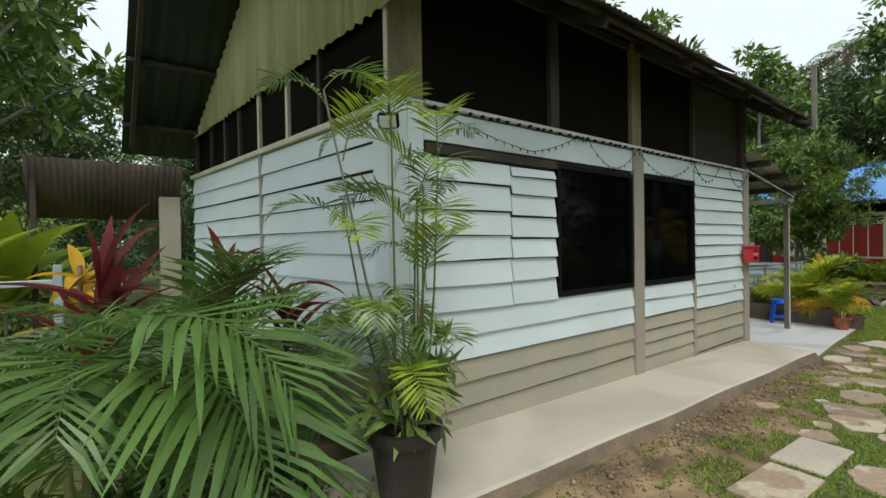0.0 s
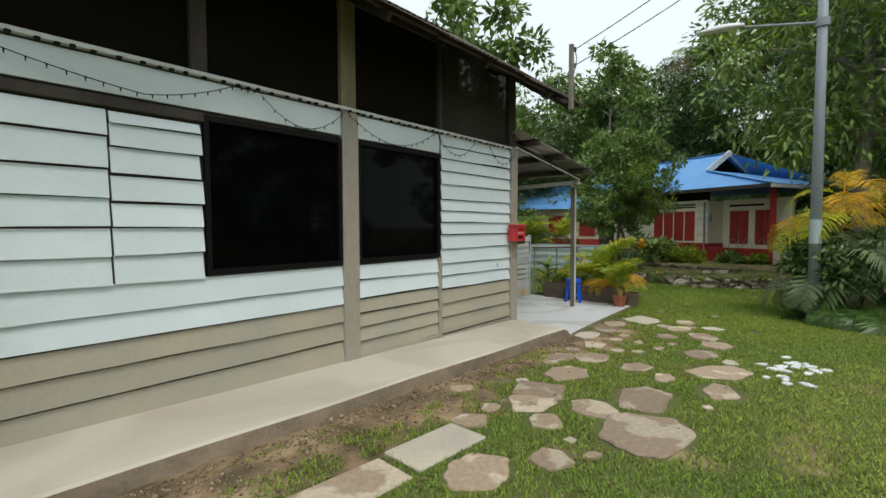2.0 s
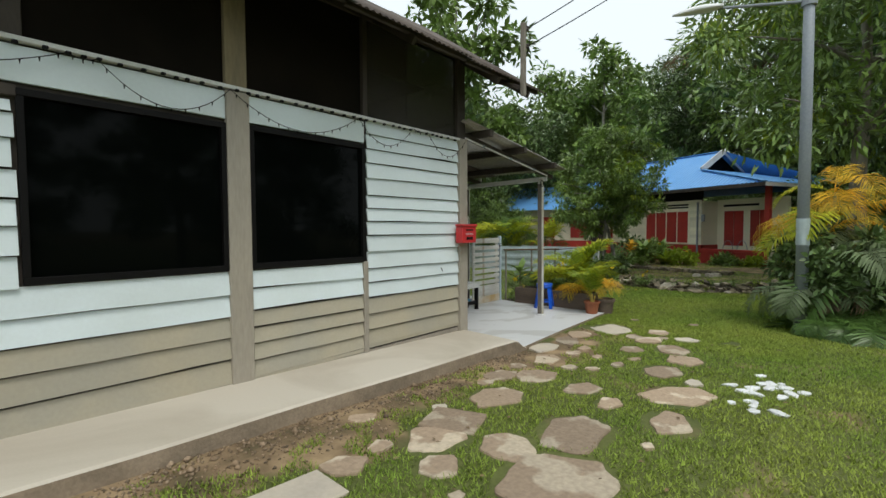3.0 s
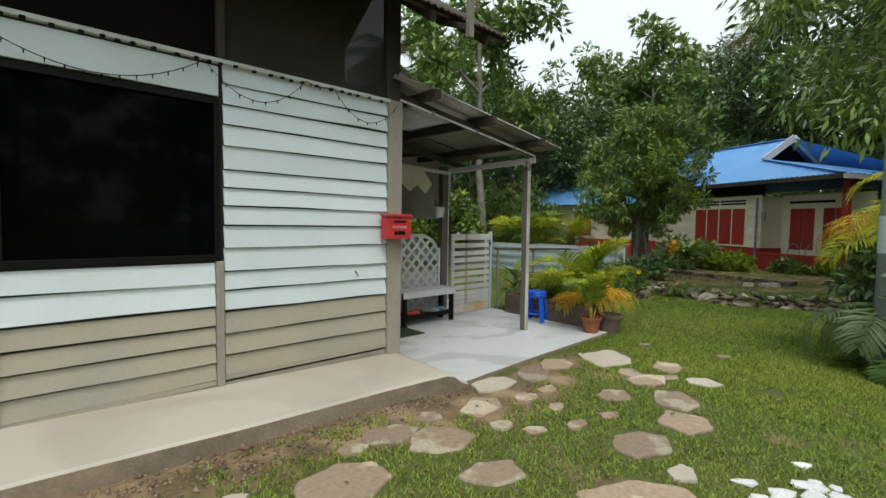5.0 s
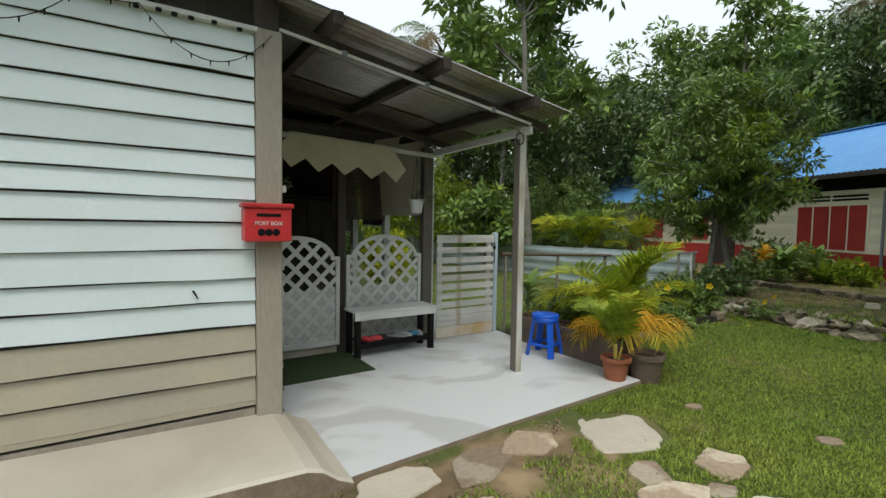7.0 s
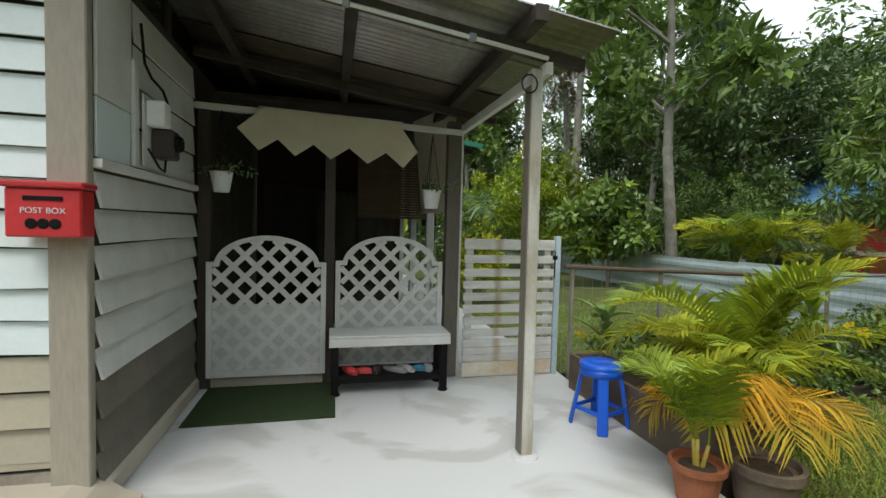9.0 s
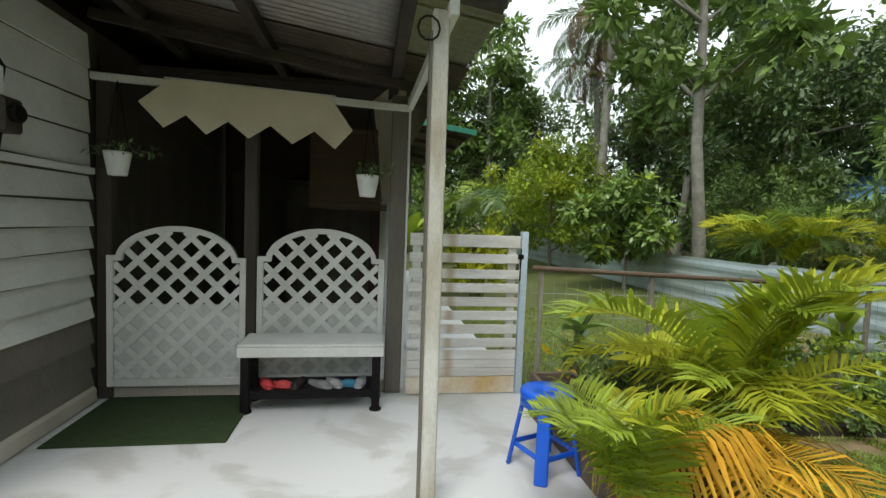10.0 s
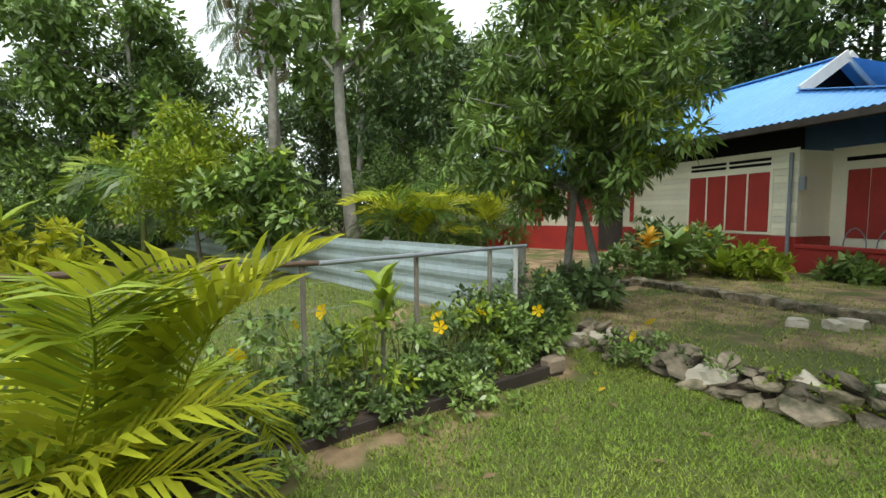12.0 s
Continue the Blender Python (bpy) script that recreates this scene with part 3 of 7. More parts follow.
def gz(x, y):
    base = -0.03 - 0.024 * min(12.0, max(-6.0, x))
    k = (x - rock_x(y)) / 0.35
    k = min(1, max(0, k)) if -0.2 < y < 5 else (min(1, max(0, (x - 17) / 4)))
    rise = 0.17 * k + 0.10 * min(1, max(0, (x - 17) / 6))
    if y > 4.9 and x > 13.6:
        rise += 0.28 * min(1, (x - 13.6) / 1.8) * min(1, (y - 4.9) / 0.8) * max(0, min(1, (20 - x) / 3))
    bump = 0.02 * noise.noise(Vector((x * 0.6, y * 0.6, 0))) + 0.008 * noise.noise(Vector((x * 3, y * 3, 4)))
    if 7.6 < x < 11.3 and 1.5 < y < 2.5:
        k = min(1, (y - 1.5) / 0.6) * min(1, (11.3 - x) / 0.2)
        return (base + bump) * (1 - k) + -0.247 * k
    if (y > 2.5 if x > 7.5 else y > 2.25) and x < 11.15:
        bump = -0.14
    return base + rise + (bump if abs(x) < 60 and abs(y) < 60 else 0)


def build_ground():
    fine = [-8 + 0.25 * i for i in range(0, 133)]
    xs = [-900, -300, -100, -50, -30, -20, -14, -10] + fine + [27, 30, 34, 40, 50, 70, 100, 200, 400, 1500]
    ys = [-900, -300, -100, -50, -30, -20, -14, -10] + [-8 + 0.2 * i for i in range(0, 76)] + [7.6, 8.5, 10, 12, 14, 17, 20, 25, 30, 40, 60, 100, 200, 400, 1500]
    verts = [(x, y, gz(x, y)) for y in ys for x in xs]
    w = len(xs)
    faces = [(j * w + i, j * w + i + 1, (j + 1) * w + i + 1, (j + 1) * w + i) for j in range(len(ys) - 1) for i in range(w - 1)]
    ob = raw("ground", verts, faces, M_GROUND, smooth=True)
    return tagged(ob, "mown green lawn with worn earthy patches", "ground", kind="structure")


build_ground()


# ---- walkway and porch floor ----
def walkway():
    v, f = [], []
    n = 90
    top = []
    for i in range(n + 1):
        x = 0.2 + (8.06 - 0.2) * i / n
        z = 0.105 - 0.021 * x
        if x > 7.82:
            k = min(1.0, (x - 7.82) / 0.24)
            z += (-0.19 - z) * k * k * (3 - 2 * k)
        yo = 2.22 - 0.012 * x + 0.02 * noise.noise(Vector((x * 0.9, 1, 2)))
        for y, zz in ((3.02, z + 0.005), (2.6, z - 0.005), (yo + 0.02, z - 0.02), (yo, z - 0.035), (yo - 0.01, z - 0.30)):
            top.append((x, y, zz))
    for i in range(n):
        for k in range(4):
            a = i * 5 + k
            f.append((a, a + 1, a + 6, a + 5))
    f += [(0, 1, 2, 3, 4), tuple(n * 5 + k for k in (4, 3, 2, 1, 0))]
    walk_ob = raw("pavement", top, f, M_CONC, smooth=False)
    tagged(walk_ob, "pale concrete walkway along the boarded wall", "walkway", kind="structure")
    walk_ob.data.materials.append(M_CONCEDGE)
    for p in walk_ob.data.polygons:
        if abs(p.normal.z) < 0.5:
            p.material_index = 1
    # porch slab, one step lower
    bm = bmesh.new()
    out = [(7.70, 2.14), (8.4, 2.19), (9.3, 2.24), (10.2, 2.27), (11.08, 2.30), (11.22, 4.75), (11.2, 14.0), (7.7, 14.0), (7.7, 3.0)]
    a = [bm.verts.new((x, y, -0.216)) for x, y in out]
    b = [bm.verts.new((x, y, -0.45)) for x, y in out]
    bm.faces.new(a)
    for i in range(len(out)):
        j = (i + 1) % len(out)
        bm.faces.new((a[i], b[i], b[j], a[j]))
    ob = part("floor", bm, M_PORCH)
    tagged(ob, "worn white painted concrete porch floor", "floor", kind="structure")
    ob.data.materials.append(M_CONCEDGE)
    for p in ob.data.polygons:
        if abs(p.normal.z) < 0.5:
            p.material_index = 1


walkway()

# ---- the boarded house ----
WY = 2.97


def board(wall, x0, x1, z0, z1, material, rnd, y=WY, axis="x", lift=0.030, gap=0.006):
    """One lapped board: its lower edge stands proud, with a slightly wavy run."""
    n = max(2, int((x1 - x0) / 0.3))
    v, f = [], []
    ph = rnd.uniform(0, 50)
    tl = rnd.uniform(-0.013, 0.013)
    gap += rnd.uniform(0.0, 0.008)
    for i in range(n + 1):
        x = x0 + (x1 - x0) * i / n
        wv = 0.009 * noise.noise(Vector((x * 1.7, ph, 0))) + tl * (i / n - 0.5)
        o = lift + 0.007 * noise.noise(Vector((x * 1.3, ph, 7)))
        v += [(x, -0.004, z1 - gap), (x, -o, z0 + wv), (x, -o + 0.013, z0 + wv - 0.001), (x, 0.012, z1 - gap)]
    for i in range(n):
        a = i * 4
        f += [(a, a + 1, a + 5, a + 4), (a + 1, a + 2, a + 6, a + 5), (a + 2, a + 3, a + 7, a + 6), (a + 3, a, a + 4, a + 7)]
    f += [(0, 3, 2, 1), (n * 4, n * 4 + 1, n * 4 + 2, n * 4 + 3)]
    ob = raw("board", v, f, material, None)
    ob.parent = wall
    ob.matrix_basis = pose(0, y, 0) if axis == "x" else axis
    return ob


def shell(name, boxes, label, material=M_DARKWOOD):
    bm = bmesh.new()
    for b in boxes:
        boxbm(*b, 0, bm)
    return tagged(part(name, bm, material), label, "wall", kind="structure")


def long_wall():
    rnd = random.Random(5)
    # frame of the wall behind the boards, with real window openings
    w = shell("wall_south", [(1.66, 3.40, WY + 0.014, WY + 0.10, -0.05, 2.5), (4.66, 4.88, WY + 0.014, WY + 0.10, -0.05, 2.5), (6.11, 7.84, WY + 0.014, WY + 0.10, -0.12, 2.5),
                             (3.40, 4.66, WY + 0.014, WY + 0.10, -0.05, 0.97), (3.40, 4.66, WY + 0.014, WY + 0.10, 2.2, 2.5), (4.88, 6.11, WY + 0.014, WY + 0.10, -0.05, 0.97), (4.88, 6.11, WY + 0.014, WY + 0.10, 2.2, 2.5)],
              "white and taupe lapped board wall with two dark windows")
    # broad boards left of the window
    zs = [2.13, 1.95, 1.735, 1.54, 1.345, 1.155, 0.96]
    for a, b in zip(zs, zs[1:]):
        board(w, 1.905, 2.785, b, a, M_WHITE, rnd)
    zs = [2.12, 2.04, 1.885, 1.70, 1.515, 1.345, 1.155, 0.955]
    for a, b in zip(zs, zs[1:]):
        board(w, 2.80, 3.375 + rnd.uniform(-0.01, 0.012), b, a, M_WHITE, rnd, lift=0.032)
    zs = [0.965, 0.765, 0.585]
    for a, b in zip(zs, zs[1:]):
        board(w, 1.905, 4.672, b, a, M_WHITE, rnd)
    zs = [0.585, 0.41, 0.225, 0.07]
    for a, b in zip(zs, zs[1:]):
        board(w, 1.905, 4.672, b - (0.05 if b < 0.1 else 0), a, M_TAUPE, rnd, gap=0.012)
    # under the second window
    zs = [0.965, 0.80, 0.62]
    for a, b in zip(zs, zs[1:]):
        board(w, 4.87, 6.09, b, a, M_WHITE, rnd)
    zs = [0.62, 0.47, 0.325, 0.175, 0.03]
    for a, b in zip(zs, zs[1:]):
        board(w, 4.87, 6.09, b, a, M_TAUPE, rnd, gap=0.014)
    # right bay
    zs = [2.49, 2.335, 2.185, 2.03, 1.87, 1.685, 1.54, 1.40, 1.25, 1.07, 0.885, 0.735, 0.575]
    for a, b in zip(zs, zs[1:]):
        board(w, 6.16, 7.70, b, a, M_WHITE, rnd)
    zs = [0.575, 0.395, 0.225, 0.06]
    for a, b in zip(zs, zs[1:]):
        board(w, 6.16, 7.70, b, a, M_TAUPE, rnd, gap=0.014)
    # header boards, flat
    for x0, x1 in ((1.905, 4.675), (4.865, 6.13)):
        ob = part("header_board", boxbm(x0, x1, WY - 0.016, WY + 0.012, 2.225, 2.452, 0.004), M_WHITE)
        ob.parent = w
    ob = part("lintel", boxbm(1.91, 3.40, WY - 0.030, WY + 0.012, 2.135, 2.205, 0.004), M_DARKWOOD, None, "dark bare timber lintel")
    ob.parent = w
    ob = part("ledge", boxbm(1.9, 7.72, WY - 0.05, WY + 0.06, 2.470, 2.502, 0.004), M_LATTICE, None, "white ledge under the screens")
    ob.parent = w
    # clips along the ledge
    for i in range(52):
        x = 1.98 + i * 0.11 + 0.03 * math.sin(i * 5.1)
        put("clip", CLIP, w, pose(x, WY - 0.055, 2.462 + 0.004 * math.sin(i * 2.3), 0, 0, 0))
    # skirting under the boards
    for x0, x1, zt in ((4.87, 6.09, 0.026), (6.16, 7.70, 0.056)):
        ob = part("sill", boxbm(x0, x1, WY - 0.016, WY + 0.012, -0.14, zt - 0.056, 0.006), M_CONCSILL)
        ob.parent = w
        ob = part("bottom_rail", boxbm(x0, x1, WY - 0.026, WY - 0.017, zt - 0.035, zt + 0.004, 0.002), M_TAUPE)
        ob.parent = w
    for x0, x1, z0, z1, dy, m, lab in ((1.62, 1.752, 0.60, 2.50, 0.035, M_WHITE, "white corner boarding"), (1.757, 1.895, 0.615, 2.50, 0.030, M_WHITE, "white corner boarding"), (1.62, 1.895, -0.05, 0.598, 0.033, M_TAUPE, "taupe foot of the corner boarding"), (4.672, 4.865, -0.08, 2.46, 0.045, M_POST, "taupe painted post"), (6.095, 6.155, -0.06, 0.965, 0.035, M_POST, "narrow taupe batten"),
                                       (7.705, 7.870, -0.24, 2.50, 0.05, M_POST, "taupe corner post")):
        ob = part("post", boxbm(x0, x1, WY - dy, WY + 0.012, z0, z1, 0.006), m, None, lab)
        ob.parent = w
    # screens above, with their posts
    for x0, x1 in ((1.90, 3.32), (3.44, 4.68), (4.86, 6.12), (6.18, 7.70)):
        # M_MESH bays are opaque, with the unlit interior as their colour
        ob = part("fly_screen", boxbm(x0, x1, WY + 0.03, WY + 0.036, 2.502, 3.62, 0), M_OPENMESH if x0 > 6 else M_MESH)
        ob.parent = w
    for x0, x1, m in ((1.62, 1.90, M_OLDPOST), (3.32, 3.44, M_DARKWOOD), (4.68, 4.86, M_OLDPOST), (6.12, 6.18, M_DARKWOOD), (7.70, 7.86, M_DARKWOOD)):
        ob = part("upper_post", boxbm(x0, x1, WY - 0.02, WY + 0.06, 2.504, 3.62, 0.005), m)
        ob.parent = w
    return w


CLIP = bpy.data.meshes.new("clip")
_b = boxbm(-0.016, 0.016, -0.012, 0.02, -0.010, 0.010, 0.005)
_b.to_mesh(CLIP)
_b.free()
CLIP.materials.append(M_BLACK)


def window(name, x0, x1, z0, z1):
    t = thing(name, "black framed window with opaque panes coloured as the dark room", "window", kind="structure")
    y = WY
    for b in ((x0, x1, y - 0.03, y + 0.05, z0, z0 + 0.045), (x0, x1, y - 0.03, y + 0.05, z1 - 0.045, z1), (x0, x0 + 0.04, y - 0.03, y + 0.05, z0 + 0.045, z1 - 0.045), (x1 - 0.04, x1, y - 0.03, y + 0.05, z0 + 0.045, z1 - 0.045)):
        part("window_frame", boxbm(*b, 0.003), M_BLACK, t)
    # no see-through glass: the pane's near-black colour is the unlit room
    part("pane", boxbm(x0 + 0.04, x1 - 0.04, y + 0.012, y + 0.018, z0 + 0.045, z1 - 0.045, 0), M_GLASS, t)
    return t


GD = Vector((-0.105, 0.9945, 0))


def gable_wall():
    """The end wall, slightly out of square, runs back from the corner."""
    rnd = random.Random(9)
    turn = Matrix.Translation((1.62, WY, 0)) @ pose(0, 0, 0, 0, 0, 96.03)
    # in its own frame x runs back along the wall and -y faces outward
    w = thing("wall_west", "white lapped board gable wall with fly screens above", "wall", kind="structure")
    w.matrix_basis = turn

    def mir(ob):
        ob.parent = w
        return ob

    mir(part("wall_core", boxbm(0.02, 4.45, -0.10, -0.016, -0.1, 2.42, 0), M_DARKWOOD))
    zs = [2.40, 2.20, 2.0, 1.8, 1.6, 1.41, 1.21, 1.01, 0.81, 0.61]
    ends = [0.14, 2.1, 4.4]
    for a, b in zip(zs, zs[1:]):
        for e0, e1 in zip(ends, ends[1:]):
            board(w, e0, e1 - 0.02, b + rnd.uniform(-0.012, 0.012), a, M_WHITE, rnd, axis=pose(0, 0, 0, 0, 0, 0) @ Matrix.Diagonal((1, -1, 1, 1)))
    for a, b in zip([0.61, 0.4, 0.2], [0.4, 0.2, -0.05]):
        board(w, 0.14, 4.4, b, a, M_TAUPE, rnd, axis=Matrix.Diagonal((1, -1, 1, 1)))
    mir(part("corner_board", boxbm(-0.03, 0.14, -0.01, 0.035, 0.60, 2.5, 0.005), M_WHITE))
    mir(part("corner_board", boxbm(-0.03, 0.14, -0.01, 0.033, -0.05, 0.598, 0.005), M_TAUPE))
    mir(part("sill_rail", boxbm(0.0, 4.4, -0.03, 0.05, 2.40, 2.45, 0.004), M_CREAM))
    mir(part("batten", boxbm(2.08, 2.12, 0.0, 0.04, 0.0, 2.40, 0.004), M_POST))
    # opaque too: its near-black colour holds the interior's shade
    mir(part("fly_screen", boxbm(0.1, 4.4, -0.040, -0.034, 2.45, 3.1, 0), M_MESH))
    for x in (0.02, 0.95, 1.55, 2.2, 2.75, 3.2, 3.7, 4.3):
        mir(part("screen_post", boxbm(x - 0.025, x + 0.025, -0.05, 0.0, 2.45, 3.12, 0.004), M_CREAM if x in (0.02, 1.55, 2.2) else M_DARKWOOD))
    # stained sheet over the screens up to the slopes
    v, f = [], []
    n = 240
    for i in range(n + 1):
        s = -0.05 + 4.5 * i / n
        lo = 3.09 - 0.035 * s + 0.012 * math.cos(i * 0.9)
        yy = WY + s
        hi = min(3.19 + 0.676 * (yy - 2.28), 4.13 - 0.676 * (yy - 5.49)) - 0.02
        o = 0.025 + 0.009 * math.cos(2 * math.pi * s / 0.11)
        v += [(s, o, lo), (s, o, max(hi, lo + 0.01)), (s, o - 0.004, lo), (s, o - 0.004, max(hi, lo + 0.01))]
    for i in range(n):
        a = i * 4
        f += [(a, a + 4, a + 5, a + 1), (a + 2, a + 3, a + 7, a + 6), (a, a + 2, a + 6, a + 4)]
    mir(raw("gable_sheet", v, f, M_GABLE, smooth=True))
    return w


def main_roof():
    r = thing("roof", "rusty corrugated roof with deep eaves", "roof", kind="structure")
    # front slope in overlapping sheets, the other slope, rafters
    dn = Vector((0, -1, -0.676))
    rid = Vector((0.35, 4.58, 4.745))
    sw = 0.852
    ln = math.hypot(2.30, 2.30 * 0.676)
    sag = (0.1, 0.35, 0.6, 0.75, 0.75, 0.65, 0.45, 0.25, 0.05, -0.1)
    for i in range(10):
        # the eave sags towards the porch end
        dn = Vector((0, -1, -0.676 + 0.05 * sag[i]))
        corrugated("roof_sheet", rid + Vector((i * sw, 0, 0.012 * (i % 2))), (1, 0, 0), dn, 0.885 if i < 9 else 0.83, ln + random.Random(i).uniform(-0.04, 0.05), M_RUSTROOF, r, ragged=0.012, seed=i)
    dn2 = Vector((0, 1, -0.676))
    ln2 = 3.0 * math.hypot(1, 0.676)
    for i in range(10):
        corrugated("roof_sheet", rid + Vector((i * sw, 0, 0.012 * (i % 2))), (1, 0, 0), dn2, 0.885 if i < 9 else 0.83, ln2, M_GREENROOF, r, wave=0.2, amp=0.012, seed=i)
    for x in (0.45, 1.75, 3.3, 4.77, 6.3, 7.78, 8.5):
        q = 0.676 - 0.05 * sag[min(9, int((x - 0.35) / sw))]
        part("rafter", beam((x, 2.36, rid.z - q * 2.22 - 0.11), (x, 4.56, rid.z - 0.12), 0.05, 0.09), M_DARKWOOD, r)
        part("rafter", beam((x, 4.62, 4.64), (x, 7.4, 2.76), 0.05, 0.09), M_DARKWOOD, r)
    for i in range(10):
        for y in (2.42, 2.9, 3.6):
            q = 0.676 - 0.05 * sag[i]
            z = rid.z - q * (rid.y - y) - 0.045
            part("purlin", beam((0.38 + i * sw, y, z), (0.40 + (i + 1) * sw - (0.10 if i == 9 else 0), y, z), 0.05, 0.05), M_DARKWOOD, r)
    for y in (5.4, 6.3, 7.1):
        z = 4.13 - 0.676 * (y - 5.49) - 0.05
        part("purlin", beam((0.36, y, z), (8.82, y, z), 0.05, 0.05), M_DARKWOOD, r)
    part("wall_plate", boxbm(1.6, 7.86, WY + 0.0, WY + 0.09, 3.54, 3.62, 0.004), M_DARKWOOD, r)
    return r


def house_shell():
    # closes the inside: far walls, east wall, ceiling
    shell("wall_north", [(1.2, 7.82, 7.25, 7.35, -0.3, 2.9)], "plain far wall of the boarded house", M_TAUPE)
    tagged(part("ceiling", boxbm(1.72, 7.2, 3.1, 7.2, 3.05, 3.08, 0), M_DARKWOOD), "dark timber ceiling", "ceiling", kind="structure")
    tagged(part("house_floor", boxbm(1.72, 7.8, 3.1, 7.25, -0.2, -0.02, 0), M_CONC), "inner concrete floor", "floor", kind="structure")


long_wall()
window("window_1", 3.395, 4.672, 0.968, 2.19)
window("window_2", 4.87, 6.130, 0.972, 2.205)
gable_wall()
main_roof()
house_shell()


def side_wall():
    """Boarded wall inside the porch, with a flush upper panel."""
    rnd = random.Random(21)
    w = thing("wall_east", "weathered white lapped boards over dark taupe boards", "wall", kind="structure")
    turn = Matrix.Translation((7.86, WY, 0)) @ pose(0, 0, 0, 0, 0, 90)
    w.matrix_basis = turn
    part("wall_core", boxbm(0.02, 4.9, 0.0, 0.09, -0.3, 2.5, 0), M_DARKWOOD).parent = w
    # gable_end is an opaque sheet coloured as the shade under the roof
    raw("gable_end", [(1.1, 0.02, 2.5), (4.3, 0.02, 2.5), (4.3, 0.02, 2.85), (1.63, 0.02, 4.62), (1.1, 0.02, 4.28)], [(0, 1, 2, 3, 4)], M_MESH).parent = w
    raw("fly_screen", [(0.02, 0.02, 2.5), (1.1, 0.02, 2.5), (1.1, 0.02, 4.28), (0.02, 0.02, 3.55)], [(0, 1, 2, 3)], M_OPENMESH).parent = w
    part("screen_post", boxbm(1.06, 1.14, 0.0, 0.05, 2.5, 4.2, 0.004), M_DARKWOOD).parent = w
    zs = [1.45, 1.27, 1.09, 0.92, 0.74, 0.58, 0.42]
    for a, b in zip(zs, zs[1:]):
        board(w, 0.02, 1.62, b, a, M_LATTICE, rnd, axis=pose(0, 0, 0), lift=0.04)
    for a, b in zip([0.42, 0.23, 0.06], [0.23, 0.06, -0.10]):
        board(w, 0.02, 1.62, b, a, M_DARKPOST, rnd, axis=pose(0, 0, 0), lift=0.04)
    part("rail", boxbm(0.0, 1.62, -0.05, -0.002, 1.455, 1.50, 0.004), M_LATTICE).parent = w
    part("panel", boxbm(0.03, 0.42, -0.014, -0.001, 1.51, 1.80, 0.003), M_WHITE).parent = w
    part("panel", boxbm(0.03, 0.42, -0.018, -0.001, 1.805, 2.45, 0.003), M_LATTICE).parent = w
    for a, b in zip([2.45, 2.21, 1.98, 1.75], [2.21, 1.98, 1.75, 1.51]):
        board(w, 0.47, 1.62, b, a, M_LATTICE, rnd, axis=pose(0, 0, 0), lift=0.02)
    part("batten", boxbm(0.40, 0.46, -0.04, -0.019, 1.51, 2.1, 0.004), M_LATTICE).parent = w
    # boards behind the lattice: the porch's shade is put into their dark colour
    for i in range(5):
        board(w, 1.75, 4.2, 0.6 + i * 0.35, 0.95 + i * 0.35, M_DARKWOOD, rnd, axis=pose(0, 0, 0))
    part("skirting", boxbm(0.02, 1.62, -0.06, -0.001, -0.215, -0.09, 0.02), M_CONC).parent = w


side_wall()


# ---- porch ----
def porch_roof():
    r = thing("porch_roof", "weathered corrugated zinc lean-to roof on timber", "roof", kind="structure")
    hi, lo = Vector((7.75, 2.78, 2.735)), Vector((10.55, 2.78, 2.347))
    for i in range(4):
        corrugated("roof_sheet", hi + Vector((0, i * 0.74, 0.008 * (i % 2))), (0, 1, 0), lo - hi, 0.78, (lo - hi).length, M_ZINC if i < 2 else M_RUSTROOF, r, amp=0.015, ragged=0.03, seed=40 + i)
    for x in (8.19, 9.07, 10.04):
        z = 2.735 - 0.1386 * (x - 7.75) - 0.055
        part("purlin", beam((x, 2.74, z), (x, 5.7, z), 0.075, 0.09), M_DARKWOOD, r)
    for y in (3.04, 4.62):
        part("rafter", beam((7.86, y, 2.735 - 0.14), (10.46, y, 2.347 - 0.125), 0.05, 0.07), M_DARKWOOD, r)
    part("fascia", beam((10.22, 3.0, 2.175), (10.16, 4.7, 2.135), 0.045, 0.075), M_LATTICE, r)
    part("conduit", rod((7.86, 2.99, 2.545), (10.2, 2.99, 2.225), 0.013, None, 8), M_LATTICE, r, "thin white conduit pipe under the rafter")
    for k in (0.2, 0.5, 0.8):
        part("clip", boxbm(7.86 + 2.34 * k - 0.02, 7.86 + 2.34 * k + 0.02, 2.972, 3.006, 2.545 - 0.32 * k - 0.02, 2.545 - 0.32 * k + 0.022, 0.004), M_METAL, r)
    return r


porch_roof()


